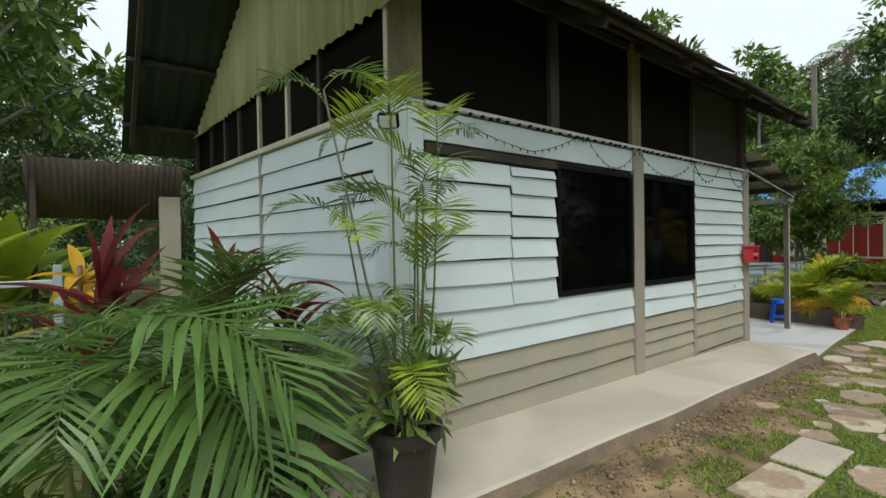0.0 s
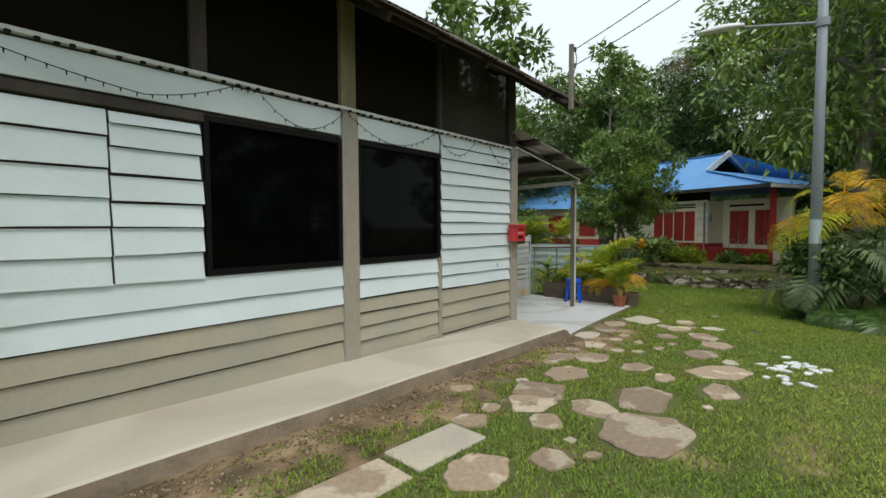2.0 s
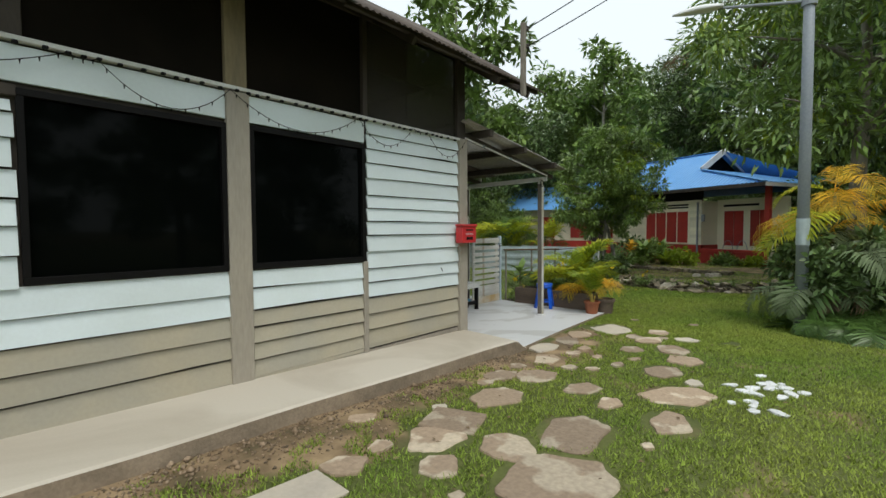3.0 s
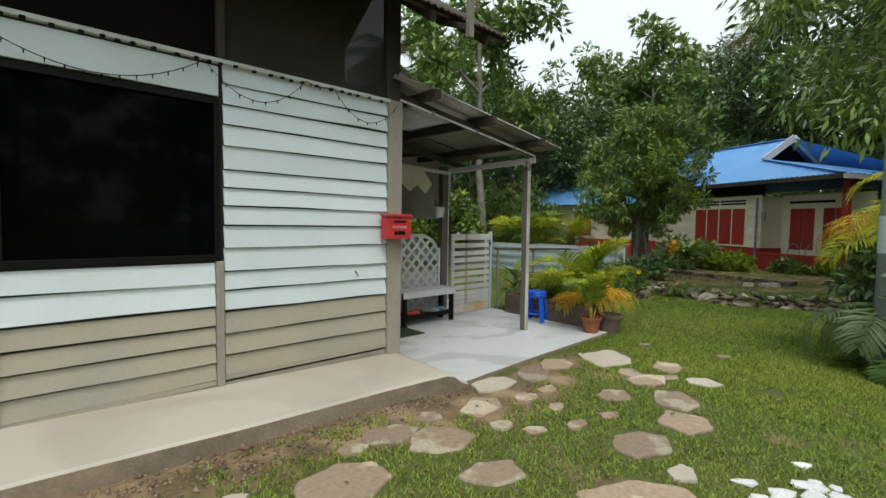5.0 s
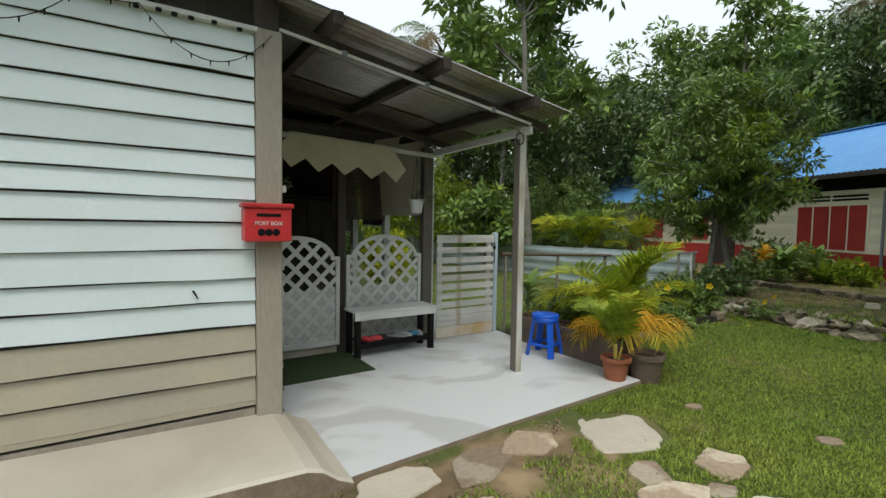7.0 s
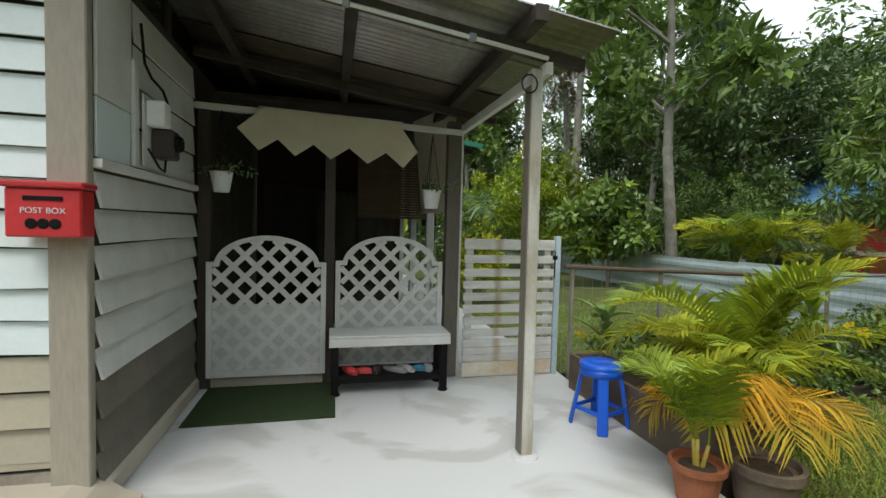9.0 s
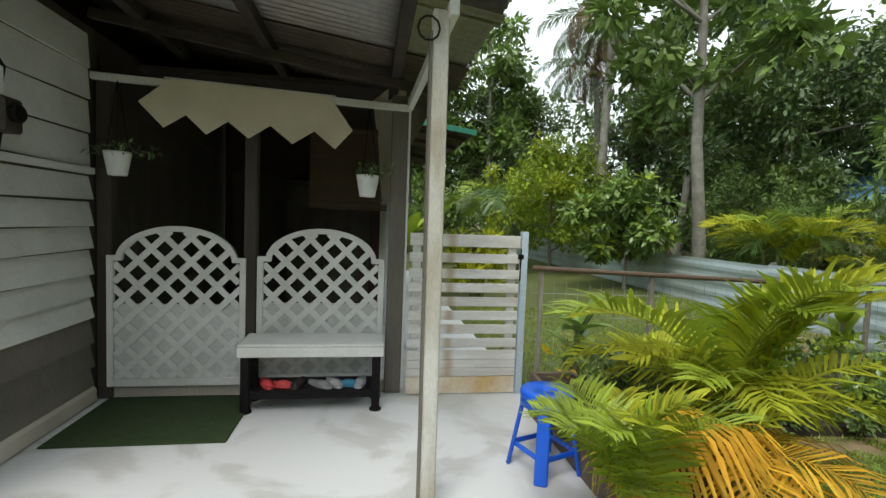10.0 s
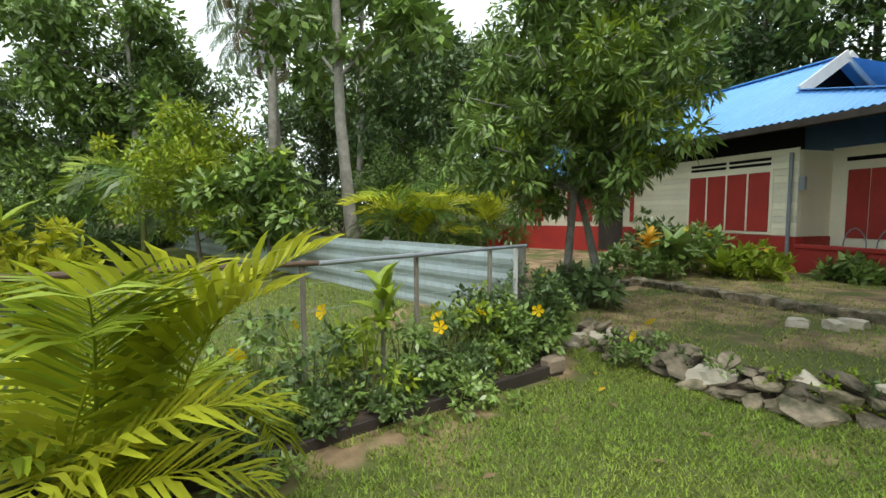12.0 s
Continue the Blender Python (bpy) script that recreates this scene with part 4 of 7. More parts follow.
def porch_posts():
    p = thing("porch_post", "white timber porch post, paint worn to bare wood low down", "post", (10.185, 3.09, -0.216))
    p.matrix_basis = pose(10.185, 3.09, -0.216, 0, -0.4, 0)
    bm = boxbm(-0.038, 0.038, -0.038, 0.038, 0.0, 2.40, 0.006)
    part("post_body", bm, mat("worn_white_post", (0.66, 0.66, 0.62), 0.65, 0.25, 2.4, (0.36, 0.32, 0.23), 40, 0.35, stretch=(4, 4, 0.8))).parent = p
    part("side_board", boxbm(-0.048, -0.0385, -0.039, 0.039, 0.03, 2.30, 0.002), M_DARKPOST, None, "grey-brown west face").parent = p
    part("foot", lathe([(0.09, 0.0), (0.085, 0.012), (0.06, 0.02)], 12), M_PORCH).parent = p
    bm = bmesh.new()
    for a in range(10):
        t0, t1 = 2 * math.pi * a / 10, 2 * math.pi * (a + 1) / 10
        rod((-0.06 + 0.05 * math.cos(t0), -0.055, 2.30 + 0.055 * math.sin(t0)), (-0.06 + 0.05 * math.cos(t1), -0.055, 2.30 + 0.055 * math.sin(t1)), 0.005, None, 6, bm)
    part("hook", bm, M_BLACK, None, "bent black wire ring").parent = p
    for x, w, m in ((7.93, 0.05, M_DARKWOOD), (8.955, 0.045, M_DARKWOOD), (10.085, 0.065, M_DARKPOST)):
        q = thing("porch_post", "dark grey timber post at the lattice screen", "post", (x, 4.70, -0.216), group="rear porch posts")
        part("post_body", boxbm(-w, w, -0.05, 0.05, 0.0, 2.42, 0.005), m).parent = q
        if m is M_DARKPOST:
            part("side_board", boxbm(w + 0.001, w + 0.018, -0.052, 0.052, 0.02, 2.38, 0.003), M_LATTICE, None, "white east face").parent = q
    b = thing("top_rail", "white timber rail across the porch", "beam", (0, 0, 0))
    part("rail", beam((7.86, 4.64, 2.165), (10.15, 4.64, 2.10), 0.05, 0.05), M_LATTICE, b)
    part("kick_board", boxbm(7.9, 10.1, 4.68, 4.74, -0.216, -0.125, 0.005), M_POST, b)


porch_posts()


def lattice(at):
    t = thing("lattice_panel", "white arched timber lattice panel", "screen", at, group="lattice panels")
    W, H, R = 0.98, 0.99, 0.235
    fw = 0.045

    def arch(x):
        k = (x - W / 2) / (W / 2 - 0.075)
        return H + (R * math.sqrt(max(0, 1 - k * k)) if abs(k) < 1 else 0)

    for nm, b in (("stile", (0, fw, -0.018, 0.018, 0, H)), ("stile", (W - fw, W, -0.018, 0.018, 0, H)), ("bottom_rail", (fw, W - fw, -0.018, 0.018, 0, 0.06)), ("shoulder", (0.0, 0.10, -0.019, 0.019, H - 0.035, H + 0.005)), ("shoulder", (W - 0.10, W, -0.019, 0.019, H - 0.035, H + 0.005))):
        part(nm, boxbm(*b, 0.003), M_LATTICE).parent = t
    v, f = [], []
    n = 28
    for i in range(n + 1):
        a = math.pi * i / n
        for rr in (0.0, 0.042):
            x, z = W / 2 - (W / 2 - 0.06 - rr) * math.cos(a), H - 0.03 + (R + 0.03 - rr) * math.sin(a)
            v += [(x, -0.018, z), (x, 0.018, z)]
    for i in range(n):
        a, b = i * 4, i * 4 + 4
        f += [(a, b, b + 2, a + 2), (a + 1, a + 3, b + 3, b + 1), (a, a + 1, b + 1, b), (a + 2, b + 2, b + 3, a + 3)]
    raw("arched_rail", v, f, M_LATTICE).parent = t
    # greyer than the laths: their shadow on the sheet is put into its colour
    part("backing_sheet", boxbm(fw, W - fw, 0.008, 0.012, 0.05, 0.63, 0), M_BACKING, None, "white sheet behind the lower lattice, greyed for the laths' shade").parent = t
    step, sw = 0.186, 0.046
    for sgn, y0 in ((1, -0.012), (-1, -0.003)):
        for i in range(-9, 16):
            c = i * step
            # the strip x - sgn*z = c, clipped to the panel
            pts = []
            m = 60
            for j in range(m + 1):
                z = 0.06 + (H + R - 0.06) * j / m
                x = c + z if sgn > 0 else W - c - z
                if fw - 0.01 <= x <= W - fw + 0.01 and z <= arch(x) - 0.02:
                    pts.append((x, z))
            if len(pts) < 3:
                continue
            (xa, za), (xb, zb) = pts[0], pts[-1]
            d = Vector((xb - xa, 0, zb - za)).normalized()
            s = Vector((-d.z, 0, d.x)) * sw / 2
            a, b = Vector((xa, y0, za)), Vector((xb, y0, zb))
            q = [a + s, a - s, b - s, b + s]
            vv = q + [p + Vector((0, 0.008, 0)) for p in q]
            raw("lath", vv, [(0, 1, 2, 3), (7, 6, 5, 4), (0, 4, 5, 1), (1, 5, 6, 2), (2, 6, 7, 3), (3, 7, 4, 0)], M_LATTICE).parent = t
    return t


_lat = lattice((7.95, 4.655, -0.122))
copy_thing(_lat, pose(9.01, 4.665, -0.105))


def bench():
    t = thing("bench", "white topped bench with black legs and a shoe shelf", "bench", (8.965, 4.28, -0.216))
    W, D, H = 1.03, 0.34, 0.51
    part("seat", boxbm(0, W, 0, D, H - 0.02, H, 0.006), M_LATTICE).parent = t
    part("apron", boxbm(0.0, W, 0.0, 0.02, H - 0.095, H - 0.022, 0.004), M_LATTICE).parent = t
    part("apron", boxbm(W - 0.02, W, 0.022, D, H - 0.095, H - 0.022, 0.004), M_LATTICE).parent = t
    for x in (0.05, W - 0.05):
        for y in (0.05, D - 0.05):
            g = part("leg", boxbm(x - 0.03, x + 0.03, y - 0.03, y + 0.03, 0.012, H - 0.022, 0.004), M_BLACK)
            g.parent = t
            pad = part("foot_pad", lathe([(0.045, 0), (0.045, 0.012), (0.03, 0.016)], 12), M_BLACK)
            pad.parent, pad.matrix_basis = g, pose(x, y, 0)
    part("shelf", boxbm(0.08, W - 0.08, 0.03, D - 0.02, 0.15, 0.165, 0.003), M_BLACK).parent = t
    part("stretcher", boxbm(0.08, W - 0.08, 0.03, 0.05, 0.10, 0.148, 0.003), M_BLACK).parent = t
    return t


bench()


def shoe(at, rz, col, label, L=0.24):
    m = mat("shoe_rubber", col, 0.6, 0.2, 12, None, 80, 0.1)
    t = thing("sandal", label, "shoe", at, rz, group="shoes under the bench")
    v, f = [], []
    n = 12
    out = []
    for i in range(n):
        a = 2 * math.pi * i / n
        x = L / 2 * math.cos(a)
        y = 0.042 * math.sin(a) * (1 + 0.22 * math.cos(a))
        out.append((x, y))
    v = [(x, y, 0) for x, y in out] + [(x, y, 0.022) for x, y in out]
    f = [tuple(range(n))[::-1], tuple(range(n, 2 * n))] + [(i, (i + 1) % n, n + (i + 1) % n, n + i) for i in range(n)]
    raw("sole", v, f, m).parent = t
    bm = bmesh.new()
    bmesh.ops.create_uvsphere(bm, u_segments=12, v_segments=8, radius=1, matrix=Matrix.Translation((0.03, 0, 0.012)) @ Matrix.Diagonal((0.070, 0.041, 0.034, 1)))
    part("upper", bm, m, smooth=True).parent = t
    return t


for i, (x, c, l) in enumerate(((9.14, (0.60, 0.05, 0.06), "red rubber sandal on the shoe shelf"), (9.24, (0.62, 0.07, 0.07), "coral red sandal on the shoe shelf"), (9.37, (0.03, 0.025, 0.02), "dark leather slipper on the shoe shelf"),
                               (9.53, (0.25, 0.25, 0.26), "grey rubber slipper on the shoe shelf"), (9.63, (0.45, 0.45, 0.46), "pale grey slipper on the shoe shelf"), (9.72, (0.04, 0.24, 0.38), "blue rubber slipper on the shoe shelf"), (9.83, (0.32, 0.32, 0.34), "grey slipper on the shoe shelf"))):
    shoe((x, 4.43 - 0.03 * (i % 2), -0.050), (-62, -15, -100, -40)[i % 4], c, l, 0.25)

_mat = thing("door_mat", "dark green turf mat on the porch floor", "mat", (8.0, 3.87, -0.2155))
_b = boxbm(-0.03, 1.02, 0, 0.78, 0, 0.012, 0.004)
part("turf", _b, M_TURF).parent = _mat


def valance():
    t = thing("valance", "cream cloth valance with a zigzag lower edge", "valance")
    top0, top1 = Vector((8.40, 4.60, 2.175)), Vector((9.54, 4.60, 2.135))
    pts = [(8.20, 1.99), (8.37, 1.815), (8.52, 1.915), (8.66, 1.785), (8.81, 1.89), (8.955, 1.775), (9.11, 1.88), (9.27, 1.755), (9.43, 1.86), (9.585, 1.735), (9.715, 1.885)]
    n = len(pts)
    v = []
    for i, (x, z) in enumerate(pts):
        k = i / (n - 1)
        p = top0.lerp(top1, k)
        v += [(p.x, 4.595, p.z), (x, 4.565, z), (p.x, 4.60, p.z), (x, 4.57, z)]
    f = []
    for i in range(n - 1):
        a = i * 4
        f += [(a, a + 1, a + 5, a + 4), (a + 2, a + 6, a + 7, a + 3), (a + 1, a + 3, a + 7, a + 5)]
    raw("cloth", v, f, M_CLOTH).parent = t
    part("rod", rod((8.36, 4.605, 2.182), (9.58, 4.605, 2.142), 0.008, None, 8), M_LATTICE).parent = t
    for x, z in ((8.45, 2.18), (9.5, 2.15)):
        part("tie", rod((x, 4.61, z), (x, 4.63, z + 0.02), 0.004, None, 6), M_BLACK).parent = t


valance()


def hanging_pot(at, seed, cord=0.35):
    t = thing("hanging_pot", "white plastic hanging pot with a dark trailing plant", "plant pot", at, group="hanging pots")
    part("pot", lathe([(0.055, 0), (0.06, 0.005), (0.085, 0.15), (0.088, 0.165), (0.075, 0.165), (0.07, 0.14)], 20), M_LAMP, smooth=True).parent = t
    for a in range(3):
        part("cord", rod((0.08 * math.cos(a * 2.1), 0.08 * math.sin(a * 2.1), 0.16), (0, 0, 0.16 + cord), 0.003, None, 5), M_BLACK).parent = t
    rng = np.random.default_rng(seed)
    c = rng.normal(size=(9, 3)) * np.array([0.07, 0.07, 0.02]) + np.array([0, 0, 0.19])
    v, f = leaf_cloud(c, [0.05] * 9, 16, 0.04, rng)
    put("plant", np_mesh("plant", v, f, L_DARK), t)["kind"] = "stuff"


hanging_pot((8.10, 4.50, 1.45), 3, 0.50)
hanging_pot((9.84, 4.52, 1.38), 4, 0.50)


def postbox():
    t = thing("post_box", "red metal letter box on the corner post", "letter box", (7.755, 2.86, 1.125))
    part("body", boxbm(-0.145, 0.145, -0.06, 0.06, 0, 0.215, 0.008), M_POSTBOX).parent = t
    part("lid", boxbm(-0.158, 0.158, -0.075, 0.062, 0.215, 0.245, 0.008), M_POSTBOX).parent = t
    part("slot", boxbm(-0.075, 0.075, -0.0640, -0.0605, 0.160, 0.180, 0.001), M_BLACK).parent = t
    fc = bpy.data.curves.new("lettering", "FONT")
    fc.body, fc.size, fc.align_x, fc.extrude = "POST BOX", 0.036, "CENTER", 0.0008
    ob = new("lettering", fc)
    fc.materials.append(M_LAMP)
    ob.parent = t
    ob.matrix_basis = pose(0, -0.0625, 0.105, 90, 0, 0)
    for x in (-0.045, 0.0, 0.045):
        bar = part("number_bar", lathe([(0.02, 0), (0.024, 0.002), (0.02, 0.004)], 10), M_BLACK)
        bar.parent, bar.matrix_basis = t, pose(x, -0.0605, 0.06, 90, 0, 0)
    return t


postbox()


def stool():
    t = thing("stool", "blue plastic stool on the porch floor", "stool", (10.92, 3.42, -0.216), 20)
    part("seat", lathe([(0.145, 0.43), (0.155, 0.44), (0.155, 0.462), (0.145, 0.472), (0.03, 0.466), (0.028, 0.46), (0.02, 0.46)], 24), M_BLUE, smooth=True).parent = t
    part("skirt", lathe([(0.148, 0.385), (0.153, 0.385), (0.151, 0.439), (0.146, 0.439)], 24), M_BLUE, smooth=True).parent = t
    for a in (45, 135, 225, 315):
        c, s = math.cos(radians(a)), math.sin(radians(a))
        bm = beam((0.205 * c, 0.205 * s, 0), (0.125 * c, 0.125 * s, 0.44), 0.075, 0.024, 0.008)
        part("leg", bm, M_BLUE).parent = t
    for a in (45, 135, 225, 315):
        c, s = math.cos(radians(a)), math.sin(radians(a))
        c2, s2 = math.cos(radians(a + 90)), math.sin(radians(a + 90))
        part("stretcher", beam((0.185 * c, 0.185 * s, 0.13), (0.185 * c2, 0.185 * s2, 0.13), 0.014, 0.03, 0.003), M_BLUE).parent = t


stool()


def gate():
    t = thing("gate", "white slatted timber gate with worn paint and rust stains", "gate", (10.19, 4.60, -0.205))
    W, H = 0.92, 1.34
    zs = [0.0, 0.145, 0.215, 0.285, 0.385, 0.50, 0.615, 0.73, 0.845, 0.96, 1.09, 1.22]
    for i, z in enumerate(zs):
        h = 0.138 if i == 0 else (0.066 if i < 3 else 0.075)
        if i == len(zs) - 1:
            h = 0.10
        ob = part("slat", boxbm(0.0, W, -0.012, 0.012, z, z + h, 0.003), M_RUSTSLAT if i == 0 else M_GATE)
        ob.parent = t
    for x in (0.06, W - 0.06):
        part("rail", boxbm(x - 0.035, x + 0.035, 0.013, 0.045, 0.02, H - 0.03, 0.004), M_GATE).parent = t
    part("post", boxbm(W + 0.008, W + 0.065, -0.02, 0.035, -0.01, H + 0.02, 0.004), mat("pale_blue_gate_post", (0.50, 0.60, 0.68), 0.6, 0.2, 4, None, 40, 0.2), None, "pale blue painted post").parent = t
    part("latch", boxbm(W - 0.02, W + 0.03, -0.024, -0.013, 1.13, 1.17, 0.003), M_BLACK).parent = t
    part("bolt", rod((W + 0.005, -0.02, 0.95), (W + 0.005, -0.02, 1.22), 0.006, None, 8), M_BLACK).parent = t


gate()


def meter():
    t = thing("electric_meter", "dark electric meter and white switch box with wires", "meter", (7.92, 3.62, 1.53))
    part("backboard", boxbm(-0.03, -0.022, -0.13, 0.14, 0.0, 0.42, 0.003), M_LATTICE).parent = t
    part("switch_box", boxbm(-0.02, 0.08, -0.10, 0.02, 0.24, 0.39, 0.008), M_LAMP).parent = t
    part("meter_body", boxbm(-0.02, 0.10, -0.02, 0.12, 0.06, 0.24, 0.012), M_DARKPOT).parent = t
    dial = part("dial", lathe([(0.05, 0.0), (0.05, 0.03), (0.042, 0.04)], 16), M_BLACK)
    dial.parent, dial.matrix_basis = t, pose(0.095, 0.05, 0.16, 0, 90, 0)
    bm = bmesh.new()
    limb(bm, [Vector(p) for p in ((0.03, -0.3, 0.75), (0.03, -0.25, 0.55), (0.03, -0.15, 0.50), (0.04, 0.0, 0.47), (0.05, 0.06, 0.40), (0.04, 0.04, 0.24))], 0.008, 0.008, 6)
    limb(bm, [Vector(p) for p in ((0.0, -0.12, 0.1), (0.03, -0.03, 0.0), (0.04, 0.03, -0.02), (0.04, 0.05, 0.07))], 0.007, 0.007, 6)
    part("cable", bm, M_BLACK).parent = t


meter()


def back_room():
    """The dim covered space behind the lattice, its blinds and the row of sheds further back."""
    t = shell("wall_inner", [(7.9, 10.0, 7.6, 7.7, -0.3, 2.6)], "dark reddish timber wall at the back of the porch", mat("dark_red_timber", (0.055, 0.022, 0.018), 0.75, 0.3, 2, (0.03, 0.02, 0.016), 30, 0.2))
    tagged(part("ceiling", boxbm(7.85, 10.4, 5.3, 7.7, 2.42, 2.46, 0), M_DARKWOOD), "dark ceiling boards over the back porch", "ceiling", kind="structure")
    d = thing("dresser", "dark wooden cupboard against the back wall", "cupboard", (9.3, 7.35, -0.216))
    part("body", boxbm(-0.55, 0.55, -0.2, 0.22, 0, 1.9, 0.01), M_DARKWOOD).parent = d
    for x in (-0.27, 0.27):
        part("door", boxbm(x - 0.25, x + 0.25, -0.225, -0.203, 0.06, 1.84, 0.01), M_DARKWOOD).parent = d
    # door leaf takes the dark wood so that its colour carries the shade
    h = thing("door_1", "closed timber door, coloured dark for the dim porch", "door", (8.4, 7.585, -0.216), kind="structure")
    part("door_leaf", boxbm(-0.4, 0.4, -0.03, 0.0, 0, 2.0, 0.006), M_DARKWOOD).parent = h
    bl = thing("bamboo_blind", "brown rolled-down bamboo blind over the back porch", "blind", (9.25, 5.75, 1.30))
    for i in range(26):
        part("slat", boxbm(0, 0.78, -0.006, 0.006, i * 0.030, i * 0.030 + 0.026, 0), M_BAMBOO).parent = bl
    part("roll", rod((0, 0, 0.80), (0.78, 0, 0.80), 0.035, None, 10), M_BAMBOO).parent = bl
    for x in (0.1, 0.68):
        part("cord", rod((x, 0, 0.80), (x, 0, 1.12), 0.004, None, 5), M_BLACK).parent = bl
    # post row along the open side with roller blinds
    for y in (5.9, 7.1, 8.3, 9.7):
        q = thing("porch_post", "white timber post of the back porch", "post", (10.12, y, -0.216), group="back porch posts")
        part("post_body", boxbm(-0.045, 0.045, -0.045, 0.045, 0, 2.45, 0.005), M_LATTICE).parent = q
    for y0, y1, z, m, lab in ((4.85, 5.80, 1.38, M_CLOTH, "cream cloth blind hung between posts"), (5.98, 7.0, 1.22, M_GREYCLOTH, "dull grey cloth blind hung between posts"), (7.2, 8.2, 1.1, M_GREYCLOTH, "dull grey cloth blind hung between posts")):
        b = thing("roller_blind", lab, "blind", (10.12, y0, z), 16 if m is M_CLOTH else 0)
        v, f = [], []
        n, k = 16, 8
        for i in range(n + 1):
            for j in range(k + 1):
                u, w = i / n, j / k
                zz = (2.42 - z) * w
                bl = 0.05 * math.sin(math.pi * (1 - w)) + 0.02 * math.sin(u * 9) * (1 - w) + 0.10 * (1 - w) ** 3
                v.append((bl, u * (y1 - y0), zz))
        for i in range(n):
            for j in range(k):
                a = i * (k + 1) + j
                f.append((a, a + 1, a + k + 2, a + k + 1))
        ob = raw("cloth", v, f, m, smooth=True)
        ob.parent = b
        part("bottom_rod", rod((0.11, 0, 0), (0.11, y1 - y0, 0), 0.012, None, 8), M_LATTICE).parent = b
    r = thing("back_roof", "low dark corrugated roof with a green edge strip", "roof", kind="structure")
    corrugated("roof_sheet", (7.6, 5.72, 2.78), (0, 1, 0), (2.9, 0, -0.375), 2.6, 2.9, M_RUSTROOF, r)
    corrugated("roof_sheet", (7.6, 8.05, 3.10), (0, 1, 0), (3.85, 0, -0.50), 4.6, 3.85, M_RUSTROOF, r)
    part("edge_strip", beam((9.6, 8.02, 2.84), (11.46, 8.02, 2.61), 0.03, 0.08), mat("green_edge_paint", (0.02, 0.20, 0.13), 0.5, 0.2), r)
    for y in (8.3, 9.2, 10.1, 11.0):
        part("rafter", beam((7.7, y, 3.02), (11.35, y, 2.55), 0.05, 0.07), M_DARKWOOD, r)
    shell("wall_back", [(10.0, 10.1, 8.2, 12.6, -0.3, 2.7), (7.6, 10.0, 12.5, 12.6, -0.3, 2.8)], "pale boarded wall of the back sheds", M_CREAM)
    for y, m, l in ((8.9, mat("teal_door", (0.05, 0.22, 0.20), 0.6, 0.2), "teal painted plank door, closed"), (10.6, M_LATTICE, "white painted plank door, closed")):
        d = thing("door_2", l, "door", (10.11, y, -0.216), kind="structure")
        part("door_leaf", boxbm(0.0, 0.03, -0.4, 0.4, 0, 1.95, 0.006), m).parent = d
    s = thing("paving_slab", "white tiled path behind the gate", "path", (0, 0, 0), kind="structure")
    part("slab", boxbm(10.3, 11.2, 4.85, 13.8, -0.212, -0.202, 0.003), M_LAMP).parent = s


back_room()


def canopy_tent():
    t = thing("canopy_tent", "white garden canopy tent far down the yard", "tent", (10.35, 21.5, -0.3))
    for x in (-0.8, 0.8):
        for y in (-0.8, 0.8):
            part("leg", rod((x, y, 0), (x, y, 1.9), 0.025, None, 8), M_LAMP).parent = t
    v = [(-0.9, -0.9, 1.75), (0.9, -0.9, 1.75), (0.9, 0.9, 1.75), (-0.9, 0.9, 1.75), (-0.85, -0.85, 2.0), (0.85, -0.85, 2.0), (0.85, 0.85, 2.0), (-0.85, 0.85, 2.0), (0, 0, 2.6)]
    raw("canopy", v, [(0, 1, 5, 4), (1, 2, 6, 5), (2, 3, 7, 6), (3, 0, 4, 7), (4, 5, 8), (5, 6, 8), (6, 7, 8), (7, 4, 8)], M_LAMP).parent = t


canopy_tent()


# ---- planter, fence, boundary ----
def planter():
    t = thing("planter_box", "dark brown timber planter along the porch edge", "planter", (0, 0, 0))
    z0, z1 = -0.30, 0.10
    for b in ((11.10, 11.13, 2.55, 4.2, z0, z1), (11.42, 11.45, 2.55, 4.2, z0, z1), (11.13, 11.42, 2.55, 2.58, z0, z1), (11.13, 11.42, 4.17, 4.2, z0, z1)):
        part("side", boxbm(*b, 0.004), M_PLANTER, t)
    part("soil", boxbm(11.13, 11.42, 2.58, 4.17, z1 - 0.08, z1 - 0.04, 0), M_SOIL, t)


planter()


def pot(at, r, h, material, label, soil=True):
    t = thing("plant_pot", label, "plant pot", at)
    part("pot", lathe([(r * 0.68, 0), (r * 0.72, 0.01), (r * 0.95, h * 0.84), (r * 1.07, h * 0.85), (r * 1.07, h), (r * 0.92, h), (r * 0.9, h * 0.88)], 24), material, smooth=False).parent = t
    part("soil", lathe([(r * 0.9, h * 0.86), (r * 0.5, h * 0.90)], 16), M_SOIL).parent = t
    return t


